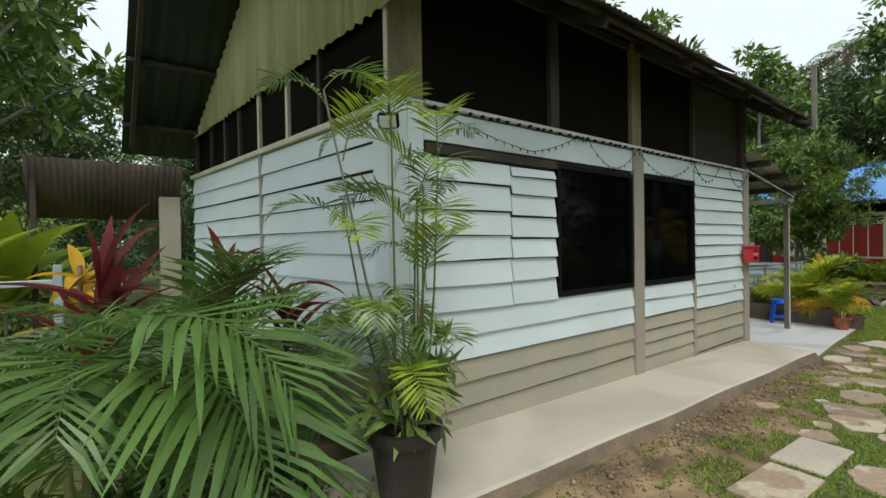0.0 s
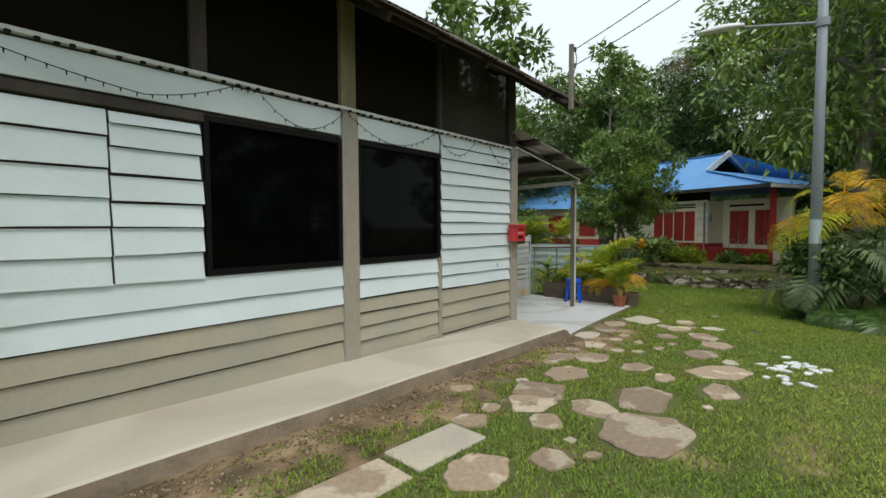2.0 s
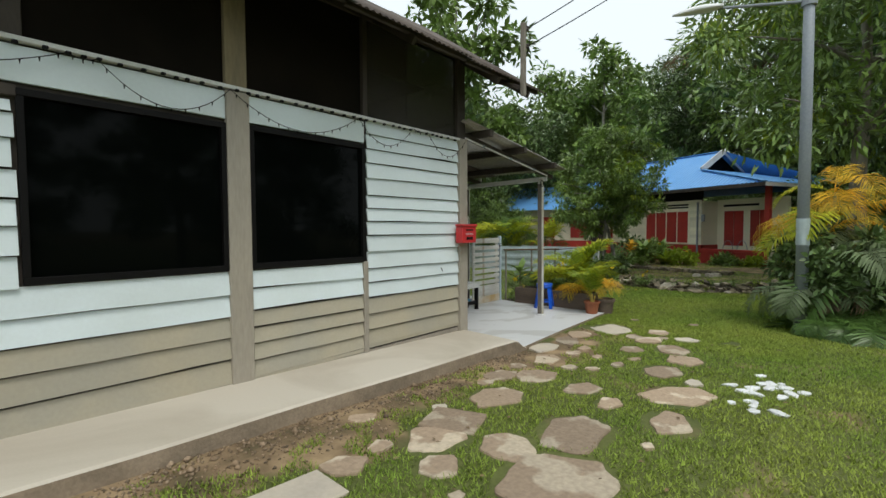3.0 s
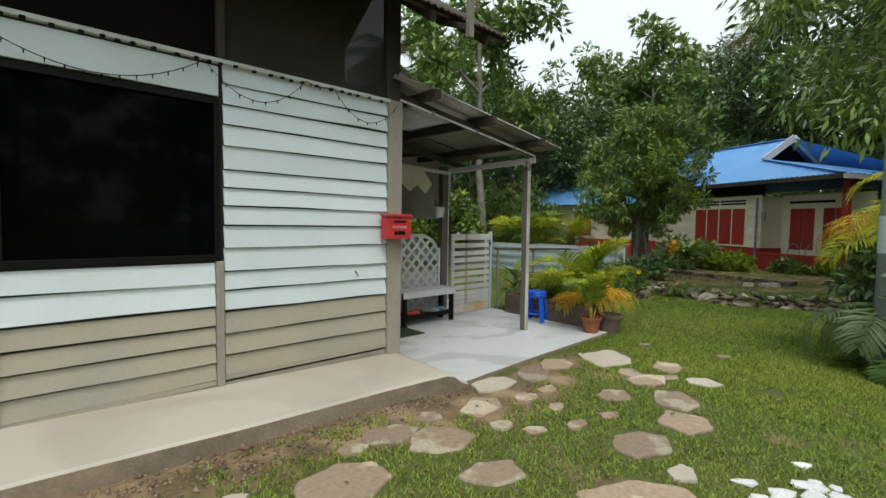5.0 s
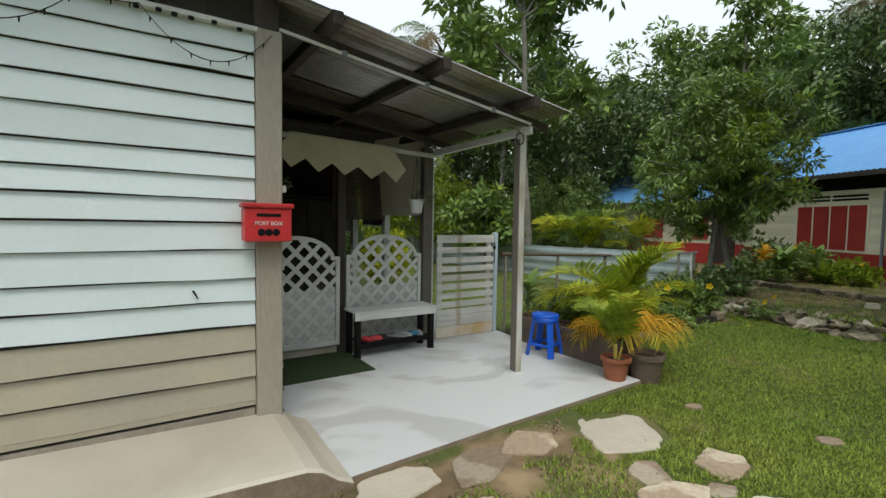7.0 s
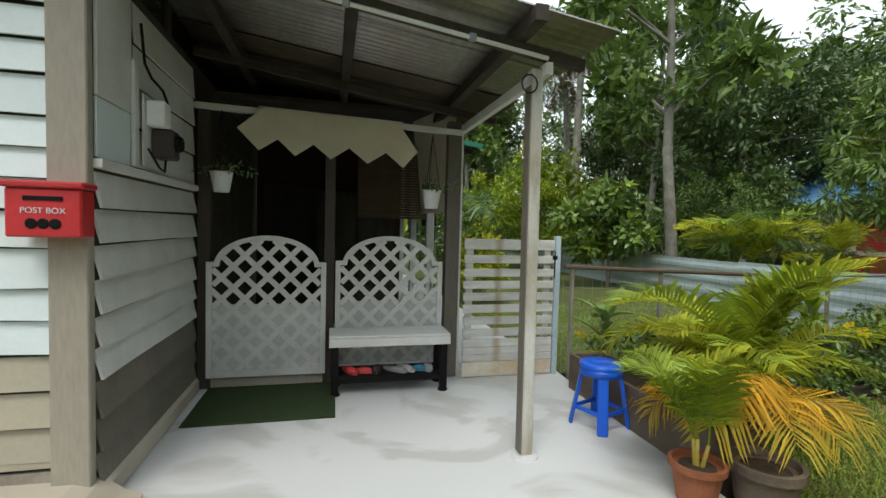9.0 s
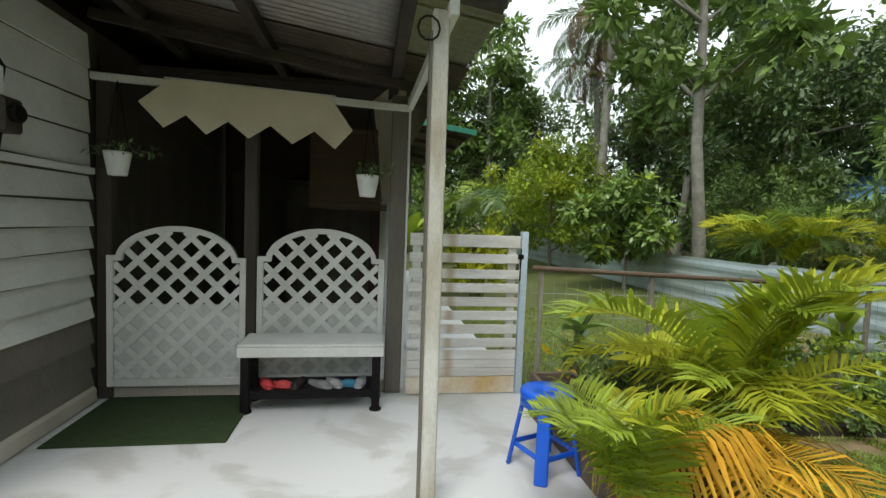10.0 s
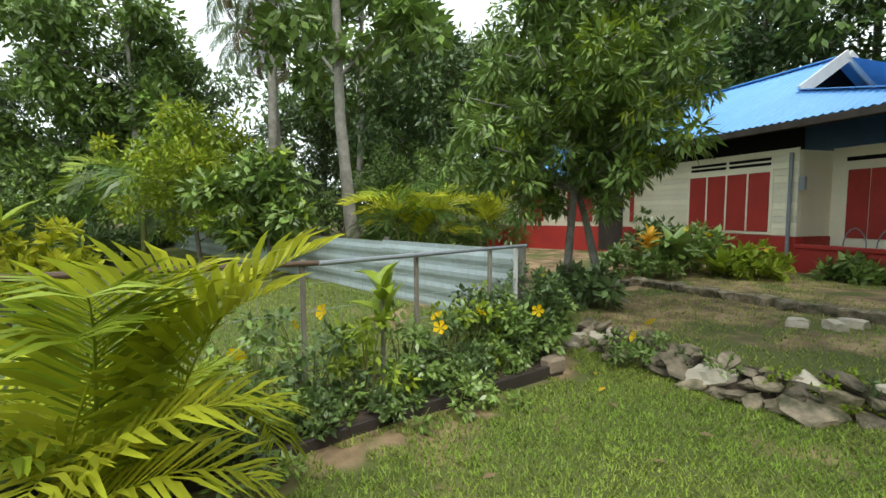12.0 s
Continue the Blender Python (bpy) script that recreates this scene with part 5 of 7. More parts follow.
def fence():
    t = thing("fence", "wire garden fence with a bamboo top rail overgrown by plants", "fence")
    p0, p1 = Vector((11.2, 4.55, 0)), Vector((15.55, 4.22, 0))
    for k in (0.02, 0.24, 0.47, 0.70, 0.90, 0.985):
        p = p0.lerp(p1, k)
        part("post", beam((p.x, p.y, -0.45), (p.x, p.y, 0.83), 0.034, 0.034), M_LATTICE if k > 0.95 else M_BARK, t)
    part("top_rail", rod((11.2, 4.53, 0.86), (13.4, 4.36, 0.80), 0.022, 0.02, 8), M_BAMBOO, t, "weathered bamboo rail")
    part("top_rail", rod((13.35, 4.34, 0.80), (15.6, 4.18, 0.82), 0.02, 0.016, 8), M_METAL, t, "thin grey pipe rail")
    for i in range(5):
        part("wire", rod((11.2, 4.55, -0.15 + i * 0.2), (15.55, 4.22, -0.15 + i * 0.2), 0.002, None, 4), M_METAL, t)
    for i in range(44):
        p = p0.lerp(p1, i / 43)
        part("wire", rod((p.x, p.y, -0.35), (p.x, p.y, 0.75), 0.0015, None, 4), M_METAL, t)
    k = thing("timber_edging", "dark timber edging of the flower bed", "edging")
    part("plank", beam((11.45, 3.98, -0.32), (13.6, 3.86, -0.30), 0.05, 0.12), M_DARKPOT, k)
    part("plank", beam((13.62, 3.855, -0.30), (15.35, 3.58, -0.27), 0.05, 0.12), M_DARKPOT, k)
    bed = [(11.45, 4.0, -0.28), (13.6, 3.9, -0.27), (15.3, 3.62, -0.25), (15.6, 4.5, -0.27), (13.5, 4.65, -0.27), (11.3, 4.7, -0.27)]
    so = raw("flower_bed", [(x, y, z + 0.02) for x, y, z in bed] + [(x, y, -0.5) for x, y, z in bed], [tuple(range(6))] + [(i, 6 + i, 6 + (i + 1) % 6, (i + 1) % 6) for i in range(6)], M_SOIL)
    tagged(so, "dark soil of the flower bed", "soil", kind="structure")
    b = thing("brick_block", "worn pale block at the end of the edging", "block", (15.28, 3.62, -0.30), -10)
    part("block", boxbm(-0.11, 0.11, -0.07, 0.07, 0, 0.15, 0.025), M_CONCEDGE).parent = b
    s = thing("sheet_fence", "pale blue-grey metal sheet fence", "fence")
    # ribs run level along the yard boundary
    for i in range(9):
        y = 4.3 + i * 2.5
        corrugated("fence_sheet", (15.62 + 0.012 * (y - 4.3), y, 0.77 - 0.02 * (i % 2)), (0, 0, -1), (0.012, 1, 0), 0.88, 2.52, M_FENCE, s, wave=0.22, amp=0.008, box=True)
        part("post", boxbm(15.66 + 0.012 * (y - 4.3), 15.72 + 0.012 * (y - 4.3), y - 0.03, y + 0.03, -0.5, 0.80, 0.004), M_PALEBARK, s)


fence()


# flagstones: centre and half-width
BIG_STONES = [(4.62, 1.36, .17), (4.05, .86, .27), (5.31, 1.22, .29), (5.02, .94, .17), (4.50, .61, .16), (5.54, .76, .22), (5.31, .30, .42), (6.06, .53, .33), (6.69, .05, .26), (7.39, .18, .32),
       (6.28, 1.36, .27), (7.03, .91, .20), (8.12, .50, .25), (8.72, .42, .25), (9.16, .66, .26), (9.54, 1.05, .22), (7.07, 1.43, .23), (7.78, 1.66, .24), (8.26, 1.97, .24), (9.29, 1.96, .22), (10.04, 1.77, .36), (9.64, 1.30, .15), (10.19, 1.12, .19), (9.94, .68, .18), (8.85, 1.93, .28), (8.87, 1.07, .18), (6.84, 1.70, .2)]
BIG_STONES = BIG_STONES[:2] + [(x, y, r * 1.12) for x, y, r in BIG_STONES[2:]]
SLABS = [(4.15, 1.27, 0.325, 0.165), (3.43, 1.28, 0.33, 0.16), (5.63, 1.32, 0.20, 0.22)]
SMALL_STONES = [(4.85, .65, .07), (6.80, .58, .16), (4.73, .44, .07), (4.94, 1.39, .1), (5.76, 1.58, .08), (5.19, 1.87, .14), (8.53, 1.55, .12), (8.18, 1.55, .13), (7.57, 1.30, .11), (8.03, .94, .11), (8.40, .88, .1), (7.92, .16, .12), (6.14, .05, .06), (7.27, 1.75, .15), (6.52, 1.66, .11), (7.71, 1.1, .1), (9.85, .98, .13), (8.22, 1.25, .11), (11.25, .9, .12), (3.1, .82, .26), (3.4, .35, .25), (2.6, 1.1, .28), (11.0, 1.75, .11)]


def stones():
    """Irregular flagstones: centre, half-width; each a thin block with a broken outline."""
    for i, (x, y, r) in enumerate(BIG_STONES + SMALL_STONES):
        rnd = random.Random(100 + i)
        n = rnd.randint(5, 7)
        ph, sx = rnd.uniform(0, 6), rnd.uniform(0.60, 0.82)
        th = rnd.uniform(-0.5, 0.5)
        cor = []
        for k in range(n):
            a = ph + 2 * math.pi * k / n + rnd.uniform(-0.30, 0.30)
            q = r * rnd.uniform(0.80, 1.16)
            u, w = q * math.cos(a), q * sx * math.sin(a)
            cor.append(Vector((u * math.cos(th) - w * math.sin(th), u * math.sin(th) + w * math.cos(th), 0)))
        # corners chipped off, edges slightly broken
        out = []
        for k in range(n):
            p, c, q = cor[k - 1], cor[k], cor[(k + 1) % n]
            f0, f1 = rnd.uniform(0.05, 0.13), rnd.uniform(0.05, 0.13)
            for w in (c.lerp(p, f0), c.lerp(p, f0 * 0.4).lerp(q, f1 * 0.4), c.lerp(q, f1)):
                out.append((w.x, w.y))
            for u in (0.3, 0.5, 0.7):
                m = c.lerp(q, u) * rnd.uniform(0.94, 1.04)
                out.append((m.x, m.y))
        n = len(out)
        z = gz(x, y)
        lift = rnd.uniform(0.010, 0.020)
        bm = bmesh.new()
        a = [bm.verts.new((u * 0.97, w * 0.97, lift + 0.006 * noise.noise(Vector((u * 5, w * 5, i))))) for u, w in out]
        m = [bm.verts.new((u, w, lift - 0.010)) for u, w in out]
        b = [bm.verts.new((u * 0.98, w * 0.98, -0.05)) for u, w in out]
        bm.faces.new(a)
        for k in range(n):
            j = (k + 1) % n
            bm.faces.new((a[k], m[k], m[j], a[j]))
            bm.faces.new((m[k], b[k], b[j], m[j]))
        pale = i in (18, 20, 23) or rnd.random() < 0.12
        ob = part("stepping_stone", bm, M_PALESTONE if pale else M_STONE)
        slope = math.degrees(math.atan(-0.024))
        ob.matrix_basis = pose(x, y, z, rnd.uniform(-1, 1), -slope + rnd.uniform(-1, 1), 0)
        tagged(ob, "pale irregular flagstone set in the lawn" if pale else "brown irregular flagstone set in the lawn", "stepping stone", "stepping stones")
    # sawn rectangular slabs at the near end
    for x, y, a, b, rz, m, lab in ((4.15, 1.27, 0.325, 0.165, -2, M_PALESTONE, "pale rectangular slab set in the lawn"), (3.43, 1.28, 0.33, 0.16, -3, M_STONE, "brown rectangular slab set in the lawn"), (5.63, 1.32, 0.20, 0.22, 20, M_STONE, "brown rectangular slab set in the lawn")):
        ob = part("stepping_stone", boxbm(-a, a, -b, b, -0.05, 0.017, 0.008), m)
        ob.matrix_basis = pose(x, y, gz(x, y), 0.6, 1.6, rz)
        tagged(ob, lab, "stepping stone", "stepping stones")
    # a scatter of white stone chips
    rnd = random.Random(4)
    for i in range(22):
        x, y = 7.95 + rnd.gauss(0, 0.36), -0.33 + rnd.gauss(0, 0.15)
        bm = bmesh.new()
        bmesh.ops.create_icosphere(bm, subdivisions=1, radius=1)
        for q in bm.verts:
            q.co *= rnd.uniform(0.8, 1.15)
        move(bm, pose(0, 0, 0, 0, 0, rnd.uniform(0, 360)) @ Matrix.Diagonal((rnd.uniform(0.04, 0.11), rnd.uniform(0.03, 0.06), 0.022, 1)))
        ob = part("white_stone", bm, M_LAMP)
        ob.matrix_basis = pose(x, y, gz(x, y) + 0.012)
        tagged(ob, "small white stone chip lying on the lawn", "stone", "white stone chips")


stones()


def rock_wall():
    """Dry-laid edging: three uneven courses of broken stones on an earth bank."""
    v, f = [], []
    ys = [4.1 - 0.15 * i for i in range(30)]
    for y in ys:
        x, z = rock_x(y), gz(15.5, y)
        w = 0.04 * noise.noise(Vector((y * 2.0, 3, 1)))
        v += [(x - 0.20 + w, y, z - 0.05), (x - 0.10 + w, y, z + 0.10), (x + 0.08, y, z + 0.17 + w), (x + 0.5, y, z + 0.12)]
    for i in range(len(ys) - 1):
        f += [(i * 4 + k, i * 4 + k + 1, i * 4 + k + 5, i * 4 + k + 4) for k in range(3)]
    tagged(raw("earth_bank", v, f, M_SOIL, smooth=True), "dark earth bank behind the edging rocks", "soil", kind="structure")
    rnd = random.Random(77)
    n = 0
    for row, (zz, sc, dx) in enumerate(((0.02, 1.1, -0.17), (0.11, 0.95, -0.09), (0.20, 0.85, 0.03))):
        y = 4.0
        while y > -0.2:
            s = (0.05 + 0.10 * rnd.random() ** 1.5) * sc * 1.15
            x = rock_x(y) + rnd.uniform(-0.05, 0.05) + dx
            bm = bmesh.new()
            bmesh.ops.create_icosphere(bm, subdivisions=3, radius=1)
            cut = [Vector((rnd.gauss(0, 1), rnd.gauss(0, 1), rnd.gauss(0, 1))).normalized() for _ in range(9)]
            for q in bm.verts:
                for c in cut:
                    d = q.co.dot(c) - 0.50
                    if d > 0:
                        q.co -= c * d
                q.co *= 1 + 0.25 * noise.noise(q.co * 1.6 + Vector((n * 3.1, row, 0))) + 0.12 * noise.noise(q.co * 5.0 + Vector((row, n * 1.7, 0)))
            move(bm, pose(0, 0, 0, rnd.uniform(-25, 25), rnd.uniform(-25, 25), rnd.uniform(0, 360)) @ Matrix.Diagonal((s * rnd.uniform(1.1, 1.8), s * rnd.uniform(1.0, 1.3), s * rnd.uniform(0.55, 0.9), 1)))
            pale = rnd.random() < 0.10
            ob = part("rock", bm, M_PALESTONE if pale else M_ROCK)
            ob.matrix_basis = pose(x, y, zz + gz(15.5, y) + rnd.uniform(-0.025, 0.025))
            tagged(ob, "pale broken stone of the low terrace edging" if pale else "grey mossy stone of the low terrace edging", "rock", "terrace edging rocks")
            y -= s * (1.45 if x < 17 else 1.0)
            n += 1


rock_wall()


def bed_edging():
    """Low grey stones before the neighbour's flower bed, and three loose ones."""
    rnd = random.Random(21)
    a, b = Vector((19.65, 5.04)), Vector((18.97, 1.67))
    n = 15
    places = [(a.lerp(b, i / (n - 1)), 0.15) for i in range(n)] + [(Vector(p), 0.10) for p in ((18.18, 2.32), (18.25, 2.01), (18.50, 1.88))]
    for i, (p, r) in enumerate(places):
        bm = bmesh.new()
        bmesh.ops.create_icosphere(bm, subdivisions=2, radius=1)
        for q in bm.verts:
            q.co = Vector([max(-0.6, min(0.6, c)) for c in q.co]) * 1.3 * (1 + 0.4 * noise.noise(q.co + Vector((i * 2.7, 9, 0))))
        move(bm, pose(0, 0, 0, 0, 0, rnd.uniform(0, 360)) @ Matrix.Diagonal((r * rnd.uniform(1, 1.5), r, r * rnd.uniform(0.45, 0.75), 1)))
        ob = part("rock", bm, M_PALESTONE if i >= n else M_ROCK)
        ob.matrix_basis = pose(p.x, p.y, gz(p.x, p.y) + 0.04)
        tagged(ob, "pale loose stone on the terrace" if i >= n else "grey stone edging the neighbour's flower bed", "rock", "bed edging stones")


bed_edging()


# ---- the neighbour's house ----
def neighbour_house():
    at, turn = (23.05, 3.25, -0.10), -25.0
    # own frame: y runs along the front towards the far end, x goes into the house
    t = thing("house", "cream boarded house with red base, red shutters and blue roof", "house", at, turn)
    rnd = random.Random(3)

    def add(name, bm, m, label=""):
        ob = part(name, bm, m)
        ob.parent = t
        if label:
            ob["label"] = label
        return ob

    add("base_wall", boxbm(0, 0.15, 0.0, 6.5, -0.2, 0.74, 0.01), M_RED, "red painted base wall")
    add("wall_core", boxbm(0.03, 0.13, 0.0, 6.5, 0.742, 2.45, 0), M_WALLCREAM)
    add("side_wall", boxbm(0.13, 3.2, -0.001, 0.12, 0.742, 2.45, 0), M_WALLCREAM)
    add("side_base", boxbm(0.152, 3.2, -0.03, 0.12, -0.2, 0.738, 0.01), M_RED)
    z = 0.75
    while z < 2.42:
        for y0, y1 in ((0.0, 0.50), (2.66, 6.5)) if 0.78 < z < 2.05 else ((0.0, 6.5),):
            add("siding", boxbm(0.004, 0.028, y0, y1, z, z + 0.128, 0.006), M_WALLCREAM)
        z += 0.135
    # four red shutters in a cream frame
    w = part("window_frame", boxbm(-0.012, 0.026, 0.50, 2.66, 0.76, 2.12, 0.004), M_WALLCREAM)
    w.parent = t
    for i in range(4):
        y = 0.56 + i * 0.52
        s = part("shutter", boxbm(-0.034, -0.014, y, y + 0.465, 0.82, 2.06, 0.006), M_RED)
        s.parent = w
    for i in range(2):
        y = 0.56 + i * 1.05
        for k in range(2):
            # closed black bars; the slots' inner shade is their colour
            add("vent_slot", boxbm(-0.004, 0.003, y, y + 0.97, 2.20 + k * 0.10, 2.26 + k * 0.10, 0), M_BLACK)
    # solid black strip: the shade under the eave is put into its colour
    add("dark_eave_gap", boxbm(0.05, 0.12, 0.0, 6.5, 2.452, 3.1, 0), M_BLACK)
    add("downpipe", rod((-0.07, 0.10, -0.1), (-0.07, 0.10, 2.4), 0.035, None, 10), M_METAL, "grey plastic downpipe")
    add("meter_box", boxbm(-0.06, 0.02, -0.16, -0.04, 1.65, 1.92, 0.01), M_METAL)
    # verandah: low red wall, posts, inner doors
    add("verandah_wall", boxbm(0.0, 0.12, -2.35, -0.002, -0.2, 0.52, 0.01), M_RED)
    add("verandah_rail", boxbm(-0.03, 0.15, -2.35, -0.002, 0.522, 0.60, 0.01), M_RED)
    add("verandah_floor", boxbm(0.12, 3.2, -2.35, -0.032, -0.2, 0.05, 0.01), M_CONCEDGE)
    add("verandah_post", boxbm(-0.02, 0.14, -2.52, -2.36, -0.2, 2.88, 0.01), M_RED, "red painted verandah post")
    add("pillar", boxbm(-0.06, 0.20, -2.80, -2.53, -0.25, 0.62, 0.03), M_PALESTONE, "rough stone gate pillar")
    add("back_wall", boxbm(0.95, 1.05, -2.6, -0.002, 0.05, 2.5, 0), M_WALLCREAM)
    # another black bar with the slot's shade as its colour
    add("vent_slot", boxbm(0.945, 0.949, -1.6, -0.25, 2.22, 2.30, 0), M_BLACK)
    for y0, y1 in ((-0.66, -0.30), (-1.04, -0.68), (-1.62, -1.30), (-1.96, -1.64)):
        add("shutter", boxbm(0.915, 0.947, y0, y1, 0.72, 2.05, 0.008), M_RED, "dark red closed shutter")
    for y in (-1.7, -1.15, -0.6):
        c = part("verandah_chair", lathe([(0.2, 0.42), (0.22, 0.45), (0.2, 0.47)], 12), M_METAL)
        c.parent, c.matrix_basis = t, pose(0.52, y, 0.05)
        for a in range(8):
            b0, b1 = math.pi * a / 8, math.pi * (a + 1) / 8
            q = part("back_hoop", rod((0.2, 0.2 * math.cos(b0), 0.45 + 0.42 * math.sin(b0)), (0.2, 0.2 * math.cos(b1), 0.45 + 0.42 * math.sin(b1)), 0.012, None, 6), M_METAL)
            q.parent = c
        for sx in (-0.15, 0.15):
            for sy in (-0.15, 0.15):
                q = part("chair_leg", rod((sx, sy, 0), (sx, sy, 0.43), 0.012, None, 6), M_METAL)
                q.parent = c
    # hipped roof with a small gable at the ridge's near end
    e, R, zE, zR = -0.65, 2.02, 2.92, 4.57
    y0, y1, yp = -2.75, 7.1, 0.52
    sl = Vector((R - e, 0, zR - zE))
    n = 66
    v, f = [], []
    for i in range(n * 4 + 1):
        y = y0 + (y1 - y0) * i / (n * 4)
        h = 0.018 if i % 4 in (0, 1) else -0.006
        k = 1.0 if y > yp else max(0.02, (y - y0) / (yp - y0) * 0.50)
        p0, p1 = Vector((e, y, zE + h)), Vector((e, y, zE + h)) + sl * k
        v += [p0, p1, p0 - Vector((0, 0, 0.012)), p1 - Vector((0, 0, 0.012))]
    for i in range(n * 4):
        a = i * 4
        f += [(a, a + 1, a + 5, a + 4), (a + 2, a + 6, a + 7, a + 3), (a, a + 4, a + 6, a + 2)]
    raw("roof_slope", v, f, M_BLUEROOF).parent = t
    far = 2 * R - e
    raw("roof_back", [(R, yp, zR), (R, y1, zR), (far, y1, zE), (far, y0, zE)], [(0, 1, 2, 3)], M_BLUEROOF).parent = t
    # near hip, up to the foot of the gablet
    kz = 0.50
    hx0, hz = e + sl.x * kz, zE + sl.z * kz
    v, f = [], []
    m = 80
    for i in range(m + 1):
        u = i / m
        x = e + (far - e) * u
        side = min((x - e), (far - x)) / sl.x
        k = min(1.0, side / kz)
        h = 0.018 if i % 4 in (0, 1) else -0.006
        v += [(x, y0, zE + h), (x, y0 + (yp - y0) * k, zE + h + (hz - zE) * k)]
    for i in range(m):
        a = i * 2
        f.append((a, a + 2, a + 3, a + 1))
    raw("roof_hip", v, f, M_BLUEROOF).parent = t
    gx1 = far - sl.x * kz
    # flat black triangle: the shade inside the vent is put into its colour
    raw("gable_vent", [(hx0, yp + 0.3, hz), (gx1, yp + 0.3, hz), (R, yp + 0.3, zR)], [(0, 1, 2)], M_BLACK, None, "gable vent as a flat black panel").parent = t
    for a, b in (((hx0 - 0.05, yp - 0.02, hz - 0.02), (R, yp - 0.02, zR + 0.02)), ((gx1 + 0.05, yp - 0.02, hz - 0.02), (R, yp - 0.02, zR + 0.02))):
        add("barge_board", beam(a, b, 0.05, 0.24), M_LAMP, "white barge board")
    add("hip_flashing", beam((e, y0, zE + 0.03), (hx0, yp, hz + 0.03), 0.20, 0.02), M_BLUEROOF)
    add("ridge_cap", beam((R, yp, zR + 0.02), (R, y1, zR + 0.02), 0.22, 0.03), M_BLUEROOF)
    add("fascia", boxbm(e - 0.02, e + 0.01, y0, y1, zE - 0.14, zE - 0.015, 0.003), M_DARKWOOD)
    add("fascia", boxbm(e, far, y0 - 0.02, y0 + 0.01, zE - 0.14, zE - 0.015, 0.003), M_LATTICE)
    add("soffit", boxbm(e + 0.02, 0.0, y0 + 0.05, y1, zE - 0.05, zE - 0.03, 0), M_DARKWOOD)
    add("far_wall", boxbm(4.9, 5.0, -2.4, 6.5, -0.2, 2.6, 0), M_WALLCREAM)
    add("roof_antenna", rod((0.3, 6.0, 3.0), (0.35, 6.0, 3.7), 0.015, None, 6), M_METAL)


neighbour_house()


def far_house():
    t = thing("house", "distant cream house with red base, red windows and blue roof", "house", (24.6, 9.4, -0.1), 12)
    for nm, b, m in (("base_wall", (0, 4, -3.2, 3, -0.2, 0.8), M_RED), ("wall", (0.03, 3.97, -3.17, 2.97, 0.802, 2.4), M_WALLCREAM)):
        part(nm, boxbm(*b, 0.01), m).parent = t
    for y in (-2.3, -0.4, 1.2):
        part("window", boxbm(-0.02, 0.02, y - 0.4, y + 0.4, 0.95, 2.0, 0.01), M_RED).parent = t
    for y in (-1.35,):
        part("door", boxbm(-0.02, 0.02, y - 0.35, y + 0.35, 0.1, 2.0, 0.01), M_DARKWOOD).parent = t
    v = [(-0.6, -3.7, 2.35), (-0.6, 3.6, 2.35), (2, 3.6, 3.7), (2, -3.7, 3.7), (4.6, 3.6, 2.35), (4.6, -3.7, 2.35)]
    raw("roof", v, [(0, 1, 2, 3), (3, 2, 4, 5), (0, 3, 5), (1, 4, 2)], M_BLUEROOF).parent = t


far_house()


# ---- street lamp, pole and wires ----
def street_lamp():
    z0 = gz(11.87, -0.45)
    t = thing("street_lamp", "grey steel street lamp with a long side arm", "street lamp", (11.87, -0.45, z0))
    bm = rod((0, 0, -0.05), (0, 0, 7.7), 0.085, 0.062, 16)
    part("pole", bm, M_METAL, smooth=True).parent = t
    part("notice_band", rod((0, 0, 1.35), (0, 0, 1.75), 0.088, 0.087, 16), M_FENCE, None, "faded paper notice").parent = t
    part("clamp", rod((0, 0, 4.93), (0, 0, 5.06), 0.10, None, 16), M_METAL).parent = t
    part("arm", rod((0, 0, 5.0), (-0.43, 1.12, 5.09), 0.025, 0.022, 10), M_METAL).parent = t
    v, f = [], []
    n, k = 8, 12
    for i in range(n + 1):
        u = i / n
        w = 0.10 * math.sin(math.pi * (0.18 + 0.78 * u)) + 0.012
        h = 0.075 * math.sin(math.pi * (0.15 + 0.8 * u)) + 0.01
        for j in range(k):
            a = 2 * math.pi * j / k
            v.append((w * math.cos(a), u * 0.72, (h if math.sin(a) > 0 else h * 0.35) * math.sin(a)))
    for i in range(n):
        for j in range(k):
            f.append((i * k + j, i * k + (j + 1) % k, (i + 1) * k + (j + 1) % k, (i + 1) * k + j))
    f += [tuple(range(k))[::-1], tuple(n * k + j for j in range(k))]
    ob = raw("lamp_head", v, f, M_LAMP, None, "white lamp head with a clear lens", smooth=True)
    ob.parent = t
    ob.matrix_basis = pose(-0.41, 1.05, 5.10, -2, 0, 20)


street_lamp()


